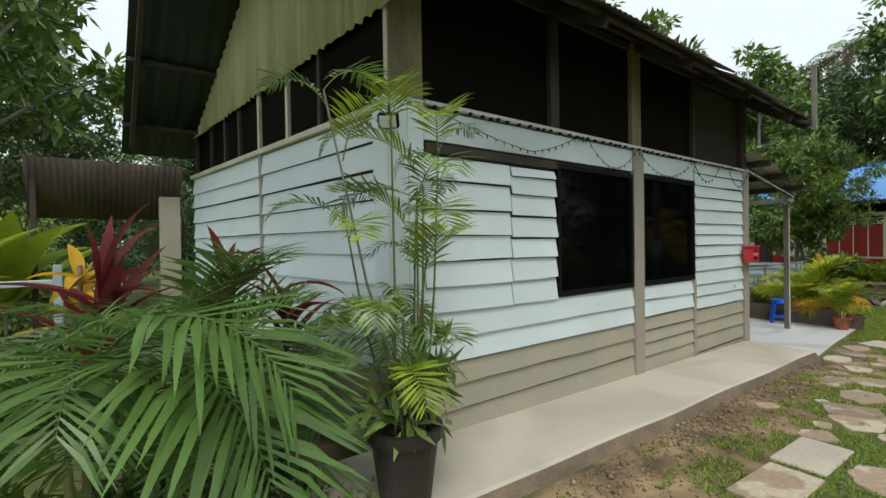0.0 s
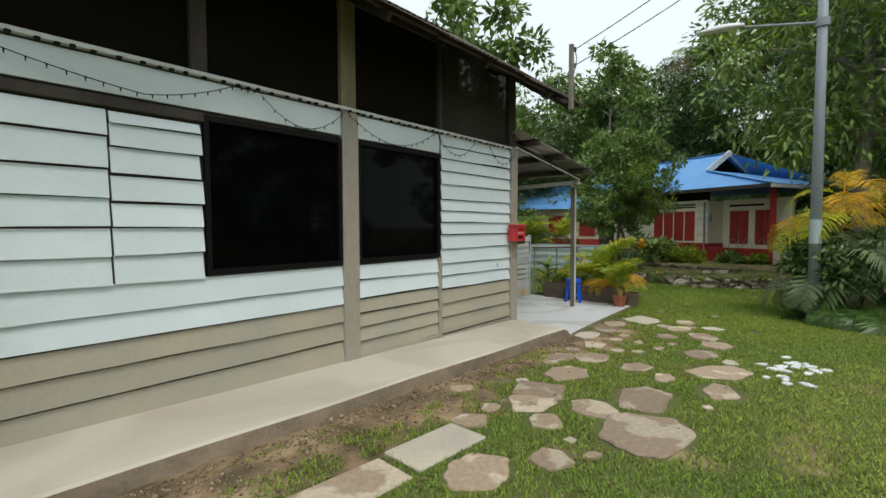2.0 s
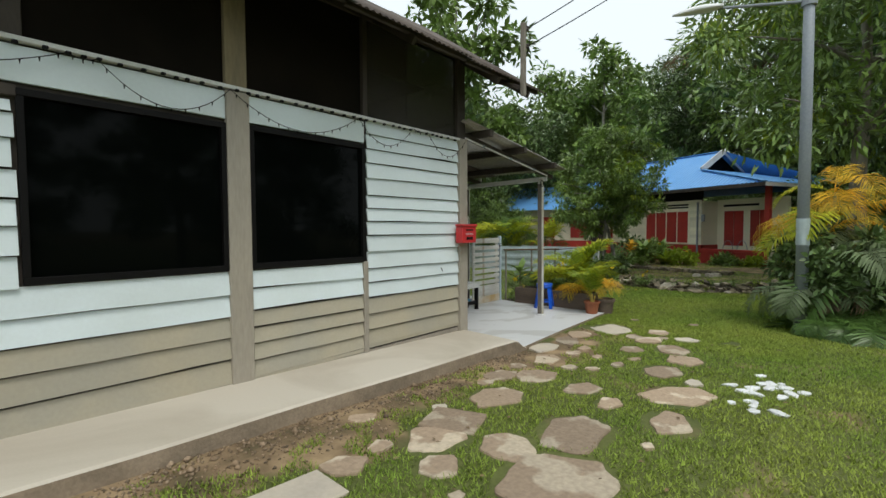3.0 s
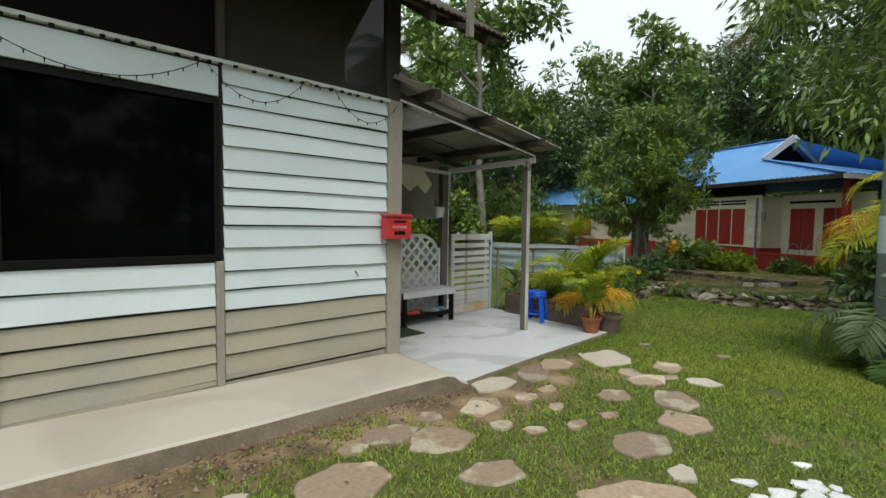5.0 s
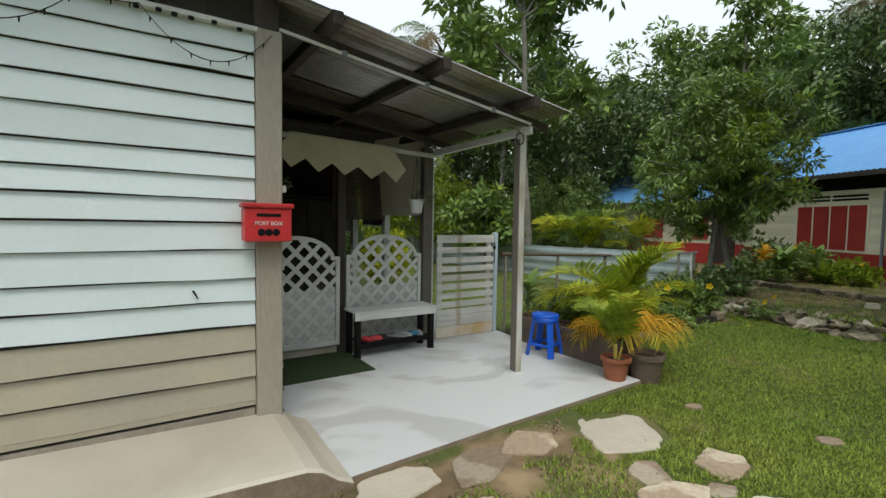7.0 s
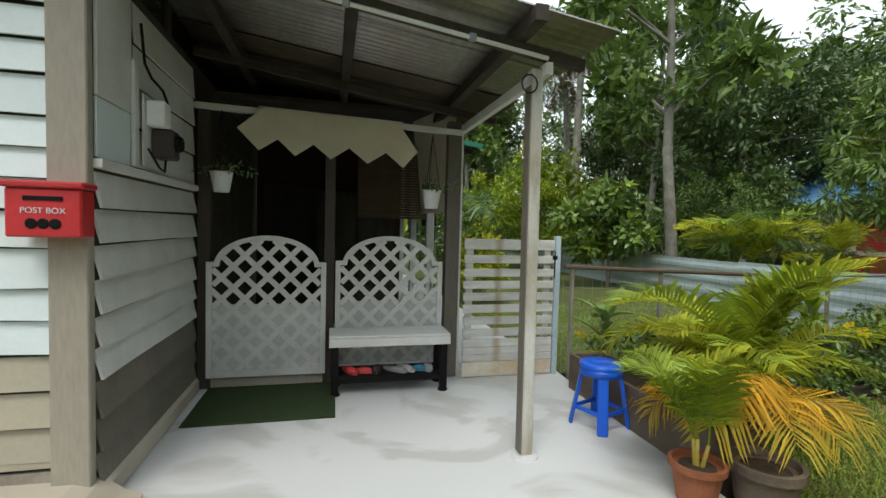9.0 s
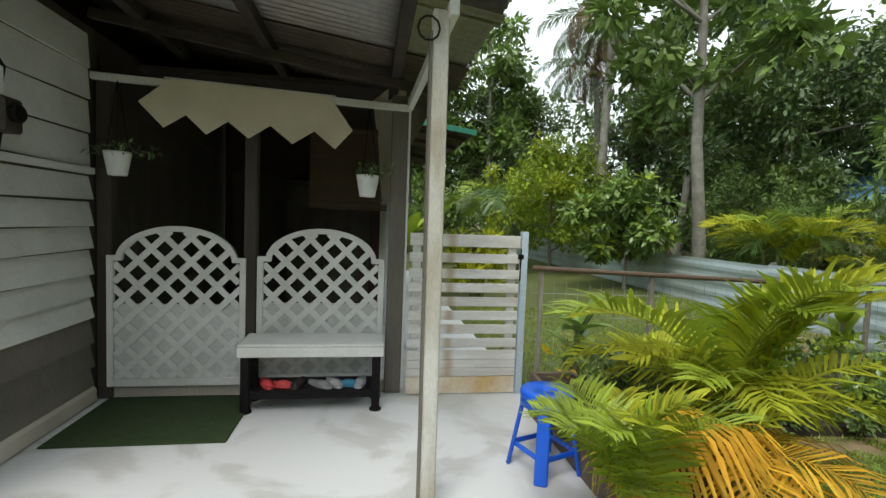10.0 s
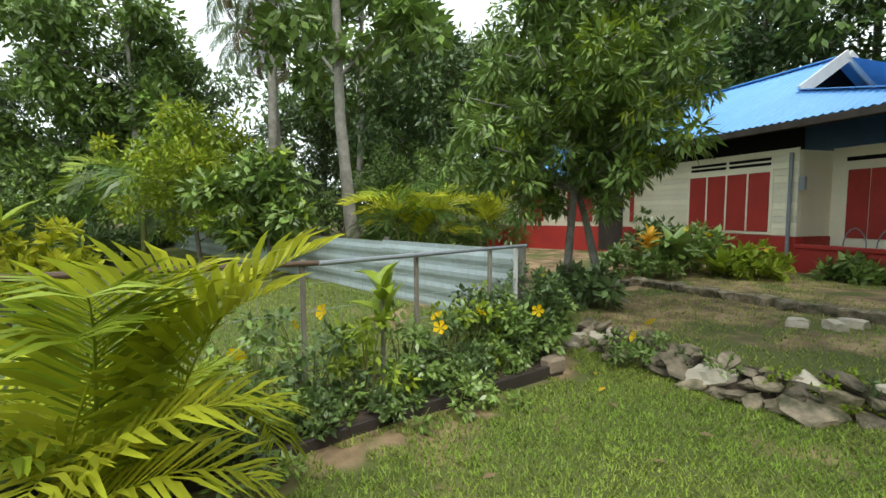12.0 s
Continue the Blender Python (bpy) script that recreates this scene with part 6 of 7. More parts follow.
def wire_line(name, p0, p1, sag, r, label, bulbs=0):
    t = thing(name, label, "cable")
    p0, p1 = Vector(p0), Vector(p1)
    pts = [p0.lerp(p1, i / 14) - Vector((0, 0, sag * 4 * (i / 14) * (1 - i / 14))) for i in range(15)]
    side = (p1 - p0).cross(Vector((0, 0, 1))).normalized()
    v, f = [], []
    for q in pts:
        v += [q + (side * math.cos(a) + Vector((0, 0, 1)) * math.sin(a)) * r for a in (0, 1.571, 3.142, 4.712)]
    for i in range(14):
        for k in range(4):
            f.append((i * 4 + k, i * 4 + (k + 1) % 4, i * 4 + 4 + (k + 1) % 4, i * 4 + 4 + k))
    raw("cable", v, f, M_BLACK, t)
    for i in range(bulbs):
        k = (i + 0.5) / bulbs
        p = p0.lerp(p1, k) - Vector((0, 0, sag * 4 * k * (1 - k)))
        part("bulb", rod(p, p - Vector((0, 0, 0.028)), 0.006, 0.003, 6), M_BLACK, t)
    return t


def power_pole():
    """Short service post bolted to the eave end; two lines go over to the lamp pole."""
    t = thing("service_post", "weathered timber service post with insulators at the eave", "post", (8.05, 2.17, 2.98))
    part("post_body", beam((0, 0, 0), (0.0, 0.0, 0.90), 0.06, 0.055), M_BARK).parent = t
    part("brace", beam((0, 0.03, 0.10), (0, 0.45, 0.28), 0.05, 0.05), M_DARKWOOD).parent = t
    for z in (0.84, 0.62):
        ins = part("insulator", lathe([(0.018, 0), (0.03, 0.015), (0.022, 0.03), (0.03, 0.045), (0.018, 0.06)], 12), M_DARKPOT)
        ins.parent, ins.matrix_basis = t, pose(0.055, -0.02, z - 0.03)
        part("bracket", rod((0.0, -0.02, z), (0.07, -0.02, z), 0.008, None, 6), M_METAL).parent = t
    bm = bmesh.new()
    limb(bm, [Vector(p) for p in ((0.06, -0.02, 0.85), (0.13, -0.02, 0.74), (0.09, -0.02, 0.60), (0.04, 0.0, 0.45), (0.03, 0.05, 0.20))], 0.007, 0.007, 6)
    part("cable", bm, M_BLACK).parent = t
    for z, zl in ((3.82, 7.2), (3.60, 6.75)):
        wire_line("power_line", (8.11, 2.15, z), (11.87, -0.45, zl), 0.10, 0.008, "black overhead power line")


power_pole()

# fairy lights in swags below the ledge
SW = [(1.88, 2.47), (3.0, 2.25), (3.65, 2.46), (3.81, 2.46), (4.70, 2.46), (6.02, 2.46), (6.82, 2.48), (7.08, 2.475), (7.80, 2.46)]
for (xa, za), (xb, zb) in zip(SW, SW[1:]):
    wire_line("string_light", (xa, WY - 0.062, za), (xb, WY - 0.062, zb), (0.24 if xb - xa > 0.5 else 0.02) if xa > 3.2 else 0.03, 0.0035, "thin black string of unlit fairy lights on the wall", max(3, int((xb - xa) / 0.09)))


_h = thing("hook", "small black hook on the white boards", "hook", (7.345, WY - 0.034, 0.79), 0)
part("hook_body", rod((-0.012, 0, 0.028), (0.016, -0.012, -0.024), 0.007, 0.004, 6), M_BLACK).parent = _h


def flood_lamp():
    t = thing("flood_lamp", "small black solar flood lamp on the house corner", "lamp", (1.58, 2.90, 2.30), -40)
    part("body", move(boxbm(-0.07, 0.07, -0.03, 0.03, -0.05, 0.05, 0.01), pose(0, 0, 0, 30, 0, 0)), M_BLACK).parent = t
    part("lens", move(boxbm(-0.055, 0.055, -0.036, -0.031, -0.04, 0.04, 0.002), pose(0, 0, 0, 30, 0, 0)), M_LAMP).parent = t
    part("bracket", rod((0, 0.02, 0.03), (0, 0.05, 0.16), 0.008, None, 6), M_BLACK).parent = t


flood_lamp()

# ---- palms and garden plants ----
G1 = frond_mesh("areca_frond", L_PALM, 1.15, 36, 0.46, 0.026, 95, 1, vee=0.45, droop=0.25)
G2 = frond_mesh("areca_frond", L_PALM, 1.0, 32, 0.42, 0.025, 120, 2, vee=0.35, droop=0.4)
G3 = frond_mesh("areca_frond", L_SILVER, 1.05, 30, 0.42, 0.030, 110, 3, vee=0.35, droop=0.45)
B1 = frond_mesh("areca_frond", L_BRIGHT, 1.15, 32, 0.42, 0.032, 80, 4, vee=0.5, droop=0.3)
Y1 = frond_mesh("areca_frond", L_YELLOW, 1.15, 30, 0.42, 0.034, 75, 5, vee=0.5, droop=0.3)
Y2 = frond_mesh("areca_frond", L_YELLOW, 1.0, 32, 0.40, 0.025, 105, 6, vee=0.35, droop=0.4)
O1 = frond_mesh("areca_frond", L_ORANGE, 0.95, 30, 0.38, 0.019, 115, 7, vee=0.2, droop=0.5)
S1 = frond_mesh("slim_frond", L_BRIGHT, 0.58, 17, 0.25, 0.022, 85, 8, vee=0.45, droop=0.2, start=0.25, stem=0.005)
S2 = frond_mesh("slim_frond", L_MID, 0.55, 16, 0.24, 0.021, 95, 9, vee=0.35, droop=0.4, start=0.25, stem=0.005)
S3 = frond_mesh("slim_frond", L_PALM, 0.50, 14, 0.22, 0.014, 115, 10, vee=0.3, droop=0.45, start=0.25, stem=0.005)
G5 = frond_mesh("areca_frond", L_PALM, 1.25, 30, 0.46, 0.026, 135, 15, vee=0.16, droop=0.30, start=0.34)
G4 = frond_mesh("areca_frond", L_PALM, 1.2, 27, 0.52, 0.028, 85, 14, vee=0.16, droop=0.28, start=0.18)
C1 = frond_mesh("coconut_frond", L_MID, 3.4, 48, 0.80, 0.06, 95, 11, vee=0.15, droop=0.45, start=0.2, stem=0.04)
C2 = frond_mesh("coconut_frond", L_SILVER, 3.2, 44, 0.75, 0.06, 120, 12, vee=0.05, droop=0.7, start=0.2, stem=0.04)
C3 = frond_mesh("coconut_frond", L_DEAD, 3.0, 36, 0.6, 0.05, 165, 13, vee=-0.1, droop=1.2, start=0.2, stem=0.04)

# big green clump beside the first steps
palm("lush green areca palm clump at the house corner", (0.42, 2.42, gz(0.4, 2.1)), [G1, G1, G4], 12, 4, 0.55, 0.02, 0.80, 11, 0.10, (-10, 55))
palm("dark green areca palm behind the clump", (0.50, 2.75, gz(0.7, 2.7)), [G1, G4, G3], 13, 4, 1.0, 0.02, 0.85, 12, 0.14, (-18, 50))
palm("green areca palm with broad fronds at the path edge", (-0.35, 2.6, gz(-0.3, 2.4)), [G4, G1, B1], 13, 3, 0.85, 0.02, 0.85, 13, 0.14, (0, 65))
palm("yellowing areca palm beside the gable wall", (1.0, 3.5, gz(1, 3.5)), [G3, G1, Y2], 9, 3, 0.7, 0.02, 0.9, 14, 0.1, (10, 60))
palm("broad areca frond arching over the path edge", (-0.02, 2.30, gz(0, 2.1)), [G5], 3, 2, 0.72, 0.018, 1.0, 17, 0.05, (4, 22), rz0=-95, arc=60)
strap_plant("red-leaved cordyline beside the gable wall", (0.05, 3.45, gz(0, 4)), 34, 0.62, 0.085, 1, L_RED, stem_h=1.42, tilt=(0, 65))
strap_plant("red-leaved cordyline beside the gable wall", (0.64, 3.32, gz(0, 4)), 22, 0.50, 0.07, 2, L_RED, stem_h=1.45, tilt=(0, 65))
strap_plant("dark red cordyline low in the bed", (0.95, 3.12, gz(0, 3)), 16, 0.5, 0.06, 3, L_RED, stem_h=1.38)
strap_plant("orange croton in the flower bed", (-0.06, 3.75, gz(0, 4)), 18, 0.36, 0.07, 4, L_ORANGE, name="croton", stem_h=1.55, tilt=(10, 95))
bush("leafy dark undergrowth in the corner bed", (0.5, 2.9, gz(0.5, 3)), 0.55, 0.75, 31, L_DARK, 0.09, 40, 60)
bush("leafy green undergrowth in the corner bed", (-0.6, 3.0, gz(-0.6, 3)), 0.7, 0.7, 32, L_MID, 0.10, 40, 60)
bush("low green undergrowth at the pot", (1.0, 2.55, gz(1.0, 2.5)), 0.3, 0.4, 33, L_MID, 0.08, 24, 40)


def slim_palm():
    pot((1.36, 2.42, 0.055), 0.20, 0.42, M_DARKPOT, "dark brown pot on the walkway corner")
    t = thing("bamboo_palm", "tall slim bamboo palm with thin canes in the pot", "palm", (1.36, 2.42, 0.40))
    rnd = random.Random(8)
    for i in range(13):
        a, r = rnd.uniform(0, 6.28), rnd.uniform(0.02, 0.13)
        h = rnd.uniform(1.2, 1.85) if i < 6 else rnd.uniform(0.4, 1.4)
        lx, ly = (-0.25 if i % 3 == 0 else 0.06) * h + rnd.gauss(0, 0.06) * h, rnd.gauss(0, 0.08) * h
        b0 = Vector((r * math.cos(a), r * math.sin(a), -0.04))
        b2 = Vector((b0.x + lx, b0.y + ly, h))
        b1 = b0.lerp(b2, 0.5) + Vector((lx * 0.1, 0, 0))
        bm = bmesh.new()
        limb(bm, [b0, b1, b2], 0.008, 0.005, 6)
        part("cane", bm, M_STEM if i % 3 else M_BARK).parent = t
        for k in range(3):
            q = b0.lerp(b2, 1 - 0.13 * k * rnd.random())
            put("frond", rnd.choice((S1, S1, S2, S2, S3)), t, Matrix.Translation(q) @ pose(0, 0, 0, 0, rnd.uniform(-10, 45), k * 110 + rnd.uniform(0, 60)) @ Matrix.Scale(rnd.uniform(0.6, 1.05), 4))
    v, f = leaf_cloud([(rnd.gauss(0, 0.13), rnd.gauss(0, 0.13), rnd.uniform(0.05, 0.55)) for _ in range(34)], [0.09] * 34, 10, 0.14, np.random.default_rng(5), 0.2, 0.28)
    put("foliage", np_mesh("foliage", v, f, L_MID), t)


slim_palm()

# yellow areca at the porch edge, in terracotta
pot((10.90, 2.46, -0.216), 0.135, 0.22, M_TERRA, "terracotta pot at the porch edge")
pot((11.24, 2.36, -0.30), 0.17, 0.32, M_PLANTER, "large brown pot at the end of the planter")
palm("green areca palm in a terracotta pot", (10.90, 2.46, -0.03), [B1, Y1, B1, B1], 14, 5, 0.16, 0.012, 0.54, 21, 0.05, (-20, 26), stem_mat=M_YSTEM)
palm("large yellow-green areca palm beside the planter", (11.96, 3.20, -0.31), [Y1, B1, Y1, Y1, Y2], 20, 6, 0.62, 0.018, 0.98, 22, 0.12, (-14, 62), stem_mat=M_YSTEM)
palm("orange dying areca fronds at the planter", (11.56, 2.82, -0.31), [O1, O1, O1, Y2], 13, 4, 0.46, 0.012, 0.90, 23, 0.08, (10, 60), stem_mat=M_YSTEM)

# flower bed along the wire fence
rnd_bed = random.Random(15)
for i in range(10):
    x = 11.7 + i * 0.38
    bush("straggly green shrub with yellow trumpet flowers at the fence", (x, 4.26 - 0.02 * i + rnd_bed.uniform(-0.1, 0.1), gz(x, 4.2)), 0.34, rnd_bed.uniform(0.7, 1.15), 50 + i, (L_MID, L_DARK, L_BRIGHT)[i % 3], 0.070, 22, 24, flowers=(2, 1, 0)[i % 3])
for i in range(5):
    x = 15.0 + 0.2 * i
    bush("dense green shrub at the fence corner", (x, 4.2 + rnd_bed.uniform(-0.25, 0.15), gz(x, 4.2)), 0.40, rnd_bed.uniform(0.7, 1.1), 70 + i, L_MID if i % 2 else L_DARK, 0.07, 30, 44)
strap_plant("broad-leaved green plant at the fence", (11.55, 4.35, gz(11.5, 4.3)), 14, 0.42, 0.11, 41, L_MID, name="broadleaf_plant", stem_h=0.75)
strap_plant("broad-leaved green plant at the fence", (13.75, 4.12, gz(13.7, 4.1)), 14, 0.34, 0.12, 42, L_BRIGHT, name="broadleaf_plant", stem_h=0.95)
strap_plant("red and yellow croton by the gate", (11.45, 4.1, gz(11.5, 4.1)), 12, 0.3, 0.06, 43, L_ORANGE, name="croton", stem_h=0.25)
bush("low weeds behind the timber edging", (12.4, 4.1, gz(12.4, 4.1)), 0.6, 0.25, 80, L_MID, 0.06, 40, 30)
bush("low weeds behind the timber edging", (14.2, 4.0, gz(14.2, 4.0)), 0.7, 0.25, 81, L_MID, 0.06, 40, 30)
for i in range(16):
    x = 11.75 + i * 0.235
    y = 4.02 - 0.085 * max(0, x - 12.3) + rnd_bed.uniform(0.02, 0.22)
    bush("low dark green weeds in the flower bed", (x, y, gz(x, y) + 0.03), 0.24, rnd_bed.uniform(0.22, 0.55), 120 + i, (L_DARK, L_MID)[i % 2], 0.055, 18, 30, name="weed")
# behind the gate and fence
bush("bright yellow-green shrub inside the yard", (11.9, 9.5, -0.3), 0.55, 1.6, 82, L_YELLOW, 0.16, 30, 40)
bush("dark clipped shrub in the yard", (13.2, 18.0, -0.3), 1.1, 1.3, 83, L_DARK, 0.16, 50, 60)
palm("arching areca palm behind the sheet fence", (17.6, 8.6, -0.2), [Y1, B1, G2, G2], 18, 5, 1.0, 0.03, 1.5, 26, 0.3, (0, 60))
palm("arching areca palm behind the sheet fence", (18.9, 7.6, -0.2), [Y1, G3, G2], 14, 4, 0.9, 0.03, 1.3, 27, 0.3, (0, 60))
palm("green fan-like palm in the yard", (14.2, 16.0, -0.3), [G2, B1, G3], 14, 2, 2.4, 0.06, 2.1, 28, 0.2, (10, 80))
# neighbour's front bed
for i, (x, y, r, h, m, fl) in enumerate(((21.7, 4.6, 0.6, 1.1, L_MID, 2), (21.6, 3.6, 0.5, 0.6, L_BRIGHT, 2), (21.9, 5.6, 0.6, 1.3, L_DARK, 0), (22.3, 2.3, 0.4, 0.4, L_MID, 1), (22.2, 1.4, 0.35, 0.35, L_BRIGHT, 0), (20.6, 5.2, 0.7, 0.7, L_MID, 2), (17.3, 4.6, 0.5, 0.6, L_DARK, 1))):
    bush("leafy garden shrub before the neighbour's wall", (x, y, gz(x, y)), r, h, 90 + i, m, 0.16, 26, 34, flowers=fl)
for i in range(6):
    strap_plant("small strap-leaved border plant by the red wall", (22.3 - 0.08 * i, 2.6 - 0.42 * i, gz(22, 2)), 12, 0.4, 0.06, 60 + i, L_MID, name="border_plant", stem_h=0.05)
strap_plant("yellow and orange croton before the neighbour's wall", (20.6, 5.05, gz(20.6, 5.0)), 20, 0.40, 0.10, 71, L_ORANGE, name="croton", stem_h=0.85, tilt=(5, 90))
strap_plant("broad-leaved green plant before the neighbour's wall", (20.7, 4.62, gz(20.7, 4.6)), 18, 0.62, 0.24, 72, L_MID, name="broadleaf_plant", stem_h=0.55, tilt=(15, 95))
strap_plant("large green bird's nest fern", (21.3, 4.0, gz(21, 4)), 18, 0.75, 0.14, 68, L_BRIGHT, name="fern", stem_h=0.1)
bush("low weeds with a yellow flower among the edging rocks", (16.05, 3.2, gz(15.9, 3.2)), 0.32, 0.38, 110, L_MID, 0.06, 22, 26, flowers=2)
bush("low weeds among the edging rocks", (16.2, 1.75, gz(15.9, 1.75)), 0.22, 0.34, 111, L_BRIGHT, 0.06, 16, 24)
for i, (x, y) in enumerate(((15.21, 3.10), (14.97, 2.88), (14.42, 2.32), (15.5, 3.32), (14.97, 2.24), (13.6, 2.9))):
    _v = [(-0.05, 0, 0.004), (-0.01, -0.022, 0.016), (0.05, 0, 0.006), (-0.01, 0.022, 0.016), (0.0, 0, 0.006)]
    _l = new("fallen_leaf", np_mesh("fallen_leaf", np.array(_v), np.array([(0, 1, 4), (1, 2, 4), (2, 3, 4), (3, 0, 4)]), L_DEAD if i % 3 else L_ORANGE))
    _l.matrix_basis = pose(x, y, gz(x, y) + 0.022, 8, -6, i * 67)
    tagged(_l, "dry fallen leaf lying on the lawn", "leaf", "fallen leaves")
rnd_w = random.Random(31)
for i in range(9):
    y = 3.7 - 0.42 * i
    x = rock_x(y) + rnd_w.uniform(-0.15, 0.2)
    bush("small green weeds growing between the edging rocks", (x, y, gz(15.5, y) + 0.06), 0.13, rnd_w.uniform(0.16, 0.34), 300 + i, (L_MID, L_BRIGHT, L_DARK)[i % 3], 0.05, 9, 12, name="weed")
# clump beside the street lamp
palm("areca palm with orange upper fronds by the street lamp", (13.0, -0.75, gz(12.9, -0.7)), [O1, O1, O1, Y2], 16, 6, 2.15, 0.03, 1.2, 29, 0.2, (10, 72))
palm("dull green areca palm by the street lamp", (12.7, -1.0, gz(12.9, -0.7)), [G2, G3, G2], 16, 5, 0.9, 0.03, 1.25, 30, 0.25, (10, 75))
palm("low dark palm by the street lamp", (11.9, -1.1, gz(12, -1.1)), [G2, G1], 12, 3, 0.25, 0.02, 0.9, 31, 0.2, (30, 85))
for i in range(8):
    palm("dark green fern at the foot of the street lamp", (11.65 + 0.22 * i, -0.72 - 0.14 * (i % 3), gz(12, -0.8)), [S3, G2, G2], 12, 2, 0.22, 0.012, 0.62, 32 + i, 0.08, (30, 85), name="fern")
DEAD = frond_mesh("areca_frond", L_DEAD, 0.95, 26, 0.34, 0.022, 160, 16, vee=0.0, droop=0.9)
palm("withered grey-brown palm fronds by the street lamp", (12.35, -0.70, gz(12.4, -0.7)), [DEAD, DEAD, G3], 11, 3, 1.0, 0.025, 1.0, 45, 0.2, (30, 80))
bush("dark leafy shrub around the street lamp", (12.6, -0.95, gz(12.3, -0.9)), 0.95, 1.9, 99, L_DARK, 0.13, 70, 70)
bush("tall leafy shrub beside the neighbour's steps", (20.8, -0.9, gz(20.8, -0.9)), 1.2, 2.6, 101, L_MID, 0.18, 60, 60)

# ---- trees ----
tB = tree("young broad tree with drooping leaf tufts before the neighbour's house", 4.9, 1.6, 200, 0.15, 270, 110, L_MID, M_PALEBARK, 0.07, 0.36, 0.5, 0.26, name="garden_tree", puff=0.58, patchy=L_BRIGHT)
_b = bmesh.new()
limb(_b, [Vector(p) for p in ((0.32, -0.22, -0.1), (0.36, -0.24, 0.6), (0.28, -0.1, 1.3), (0.1, 0.1, 2.2))], 0.075, 0.035, 9)
part("trunk", _b, M_PALEBARK, smooth=True).parent = tB
tB.matrix_basis = pose(17.6, 4.95, -0.2)
tC = tree("small yellow-green tree in the back yard", 4.1, 1.6, 201, 0.15, 110, 75, L_BRIGHT, M_BARK, 0.06, 0.30, 0.3, 0.4, name="garden_tree", patchy=L_YELLOW)
tC.matrix_basis = pose(14.9, 13.2, -0.3)
tD = tree("small bright green tree in the back yard", 2.8, 1.05, 202, 0.20, 70, 60, L_MID, M_BARK, 0.05, 0.42, 0.3, 0.4, name="garden_tree", patchy=L_BRIGHT)
tD.matrix_basis = pose(15.2, 9.9, -0.3)


def coconut(at, h, seed, lean=0.4, n=20):
    rnd = random.Random(seed)
    t = thing("coconut_palm", "tall coconut palm with drooping grey-green fronds", "palm", at)
    bm = bmesh.new()
    pts = [Vector((lean * (i / 6) ** 2, 0, h * i / 6)) for i in range(7)]
    limb(bm, pts, 0.19, 0.13, 10)
    part("trunk", bm, M_PALEBARK, smooth=True).parent = t
    for i in range(n):
        m = Matrix.Translation(pts[-1]) @ pose(0, 0, 0, 0, 0, i * 137.5) @ pose(0, 0, 0, rnd.uniform(-8, 8), -15 + 75 * ((i * 0.618) % 1), 0) @ Matrix.Scale(rnd.uniform(0.75, 1.0), 4)
        put("frond", rnd.choice((C1, C1, C2, C3)), t, m)
    bm = bmesh.new()
    for i in range(7):
        a = i * 0.9
        own = bmesh.new()
        bmesh.ops.create_icosphere(own, subdivisions=2, radius=0.13, matrix=Matrix.Translation((pts[-1].x + 0.22 * math.cos(a), 0.22 * math.sin(a), h - 0.15 - 0.1 * (i % 2))))
        merge(bm, own)
    part("fruit_cluster", bm, M_STEM, smooth=True).parent = t


coconut((18.55, 17.6, -0.3), 9.3, 1, 0.15)
coconut((21.0, 22.5, -0.3), 9.2, 2, -0.5)
coconut((40.0, 8.0, 0.5), 13.0, 3, 0.6)
coconut((38.0, 3.5, 0.5), 10.5, 4, -0.4)

tE = tree("broad-leaved mango tree beyond the street lamp", 10.5, 3.2, 205, 0.24, 150, 110, L_MID, M_BARK, 0.20, 0.34, 0.6, 0.26, name="garden_tree", patchy=L_BRIGHT)
tE.matrix_basis = pose(16.6, -1.2, gz(16.6, -1.2))

# forest: a few trees, set again and again at other sizes and turns
F = [tree("broad dark green forest tree", 10, 3.6, 210, 0.25, 150, 130, L_DARK, M_BARK, 0.22, 0.10, name="forest_tree", patchy=L_MID),
     tree("green forest tree with a loose crown", 10, 3.2, 211, 0.26, 130, 130, L_MID, M_PALEBARK, 0.20, 0.12, name="forest_tree", patchy=L_DARK),
     tree("dense forest tree with small dark leaves", 10, 3.4, 212, 0.21, 150, 140, L_DARK, M_BARK, 0.22, 0.08, name="forest_tree", puff=0.9),
     tree("tall forest tree with a high thin crown", 10, 2.4, 213, 0.30, 80, 55, L_MID, M_PALEBARK, 0.13, 0.42, name="forest_tree", puff=0.8),
     tree("dense green thicket of young trees", 5, 2.6, 214, 0.21, 130, 110, L_MID, M_BARK, 0.10, 0.04, name="thicket", patchy=L_DARK)]
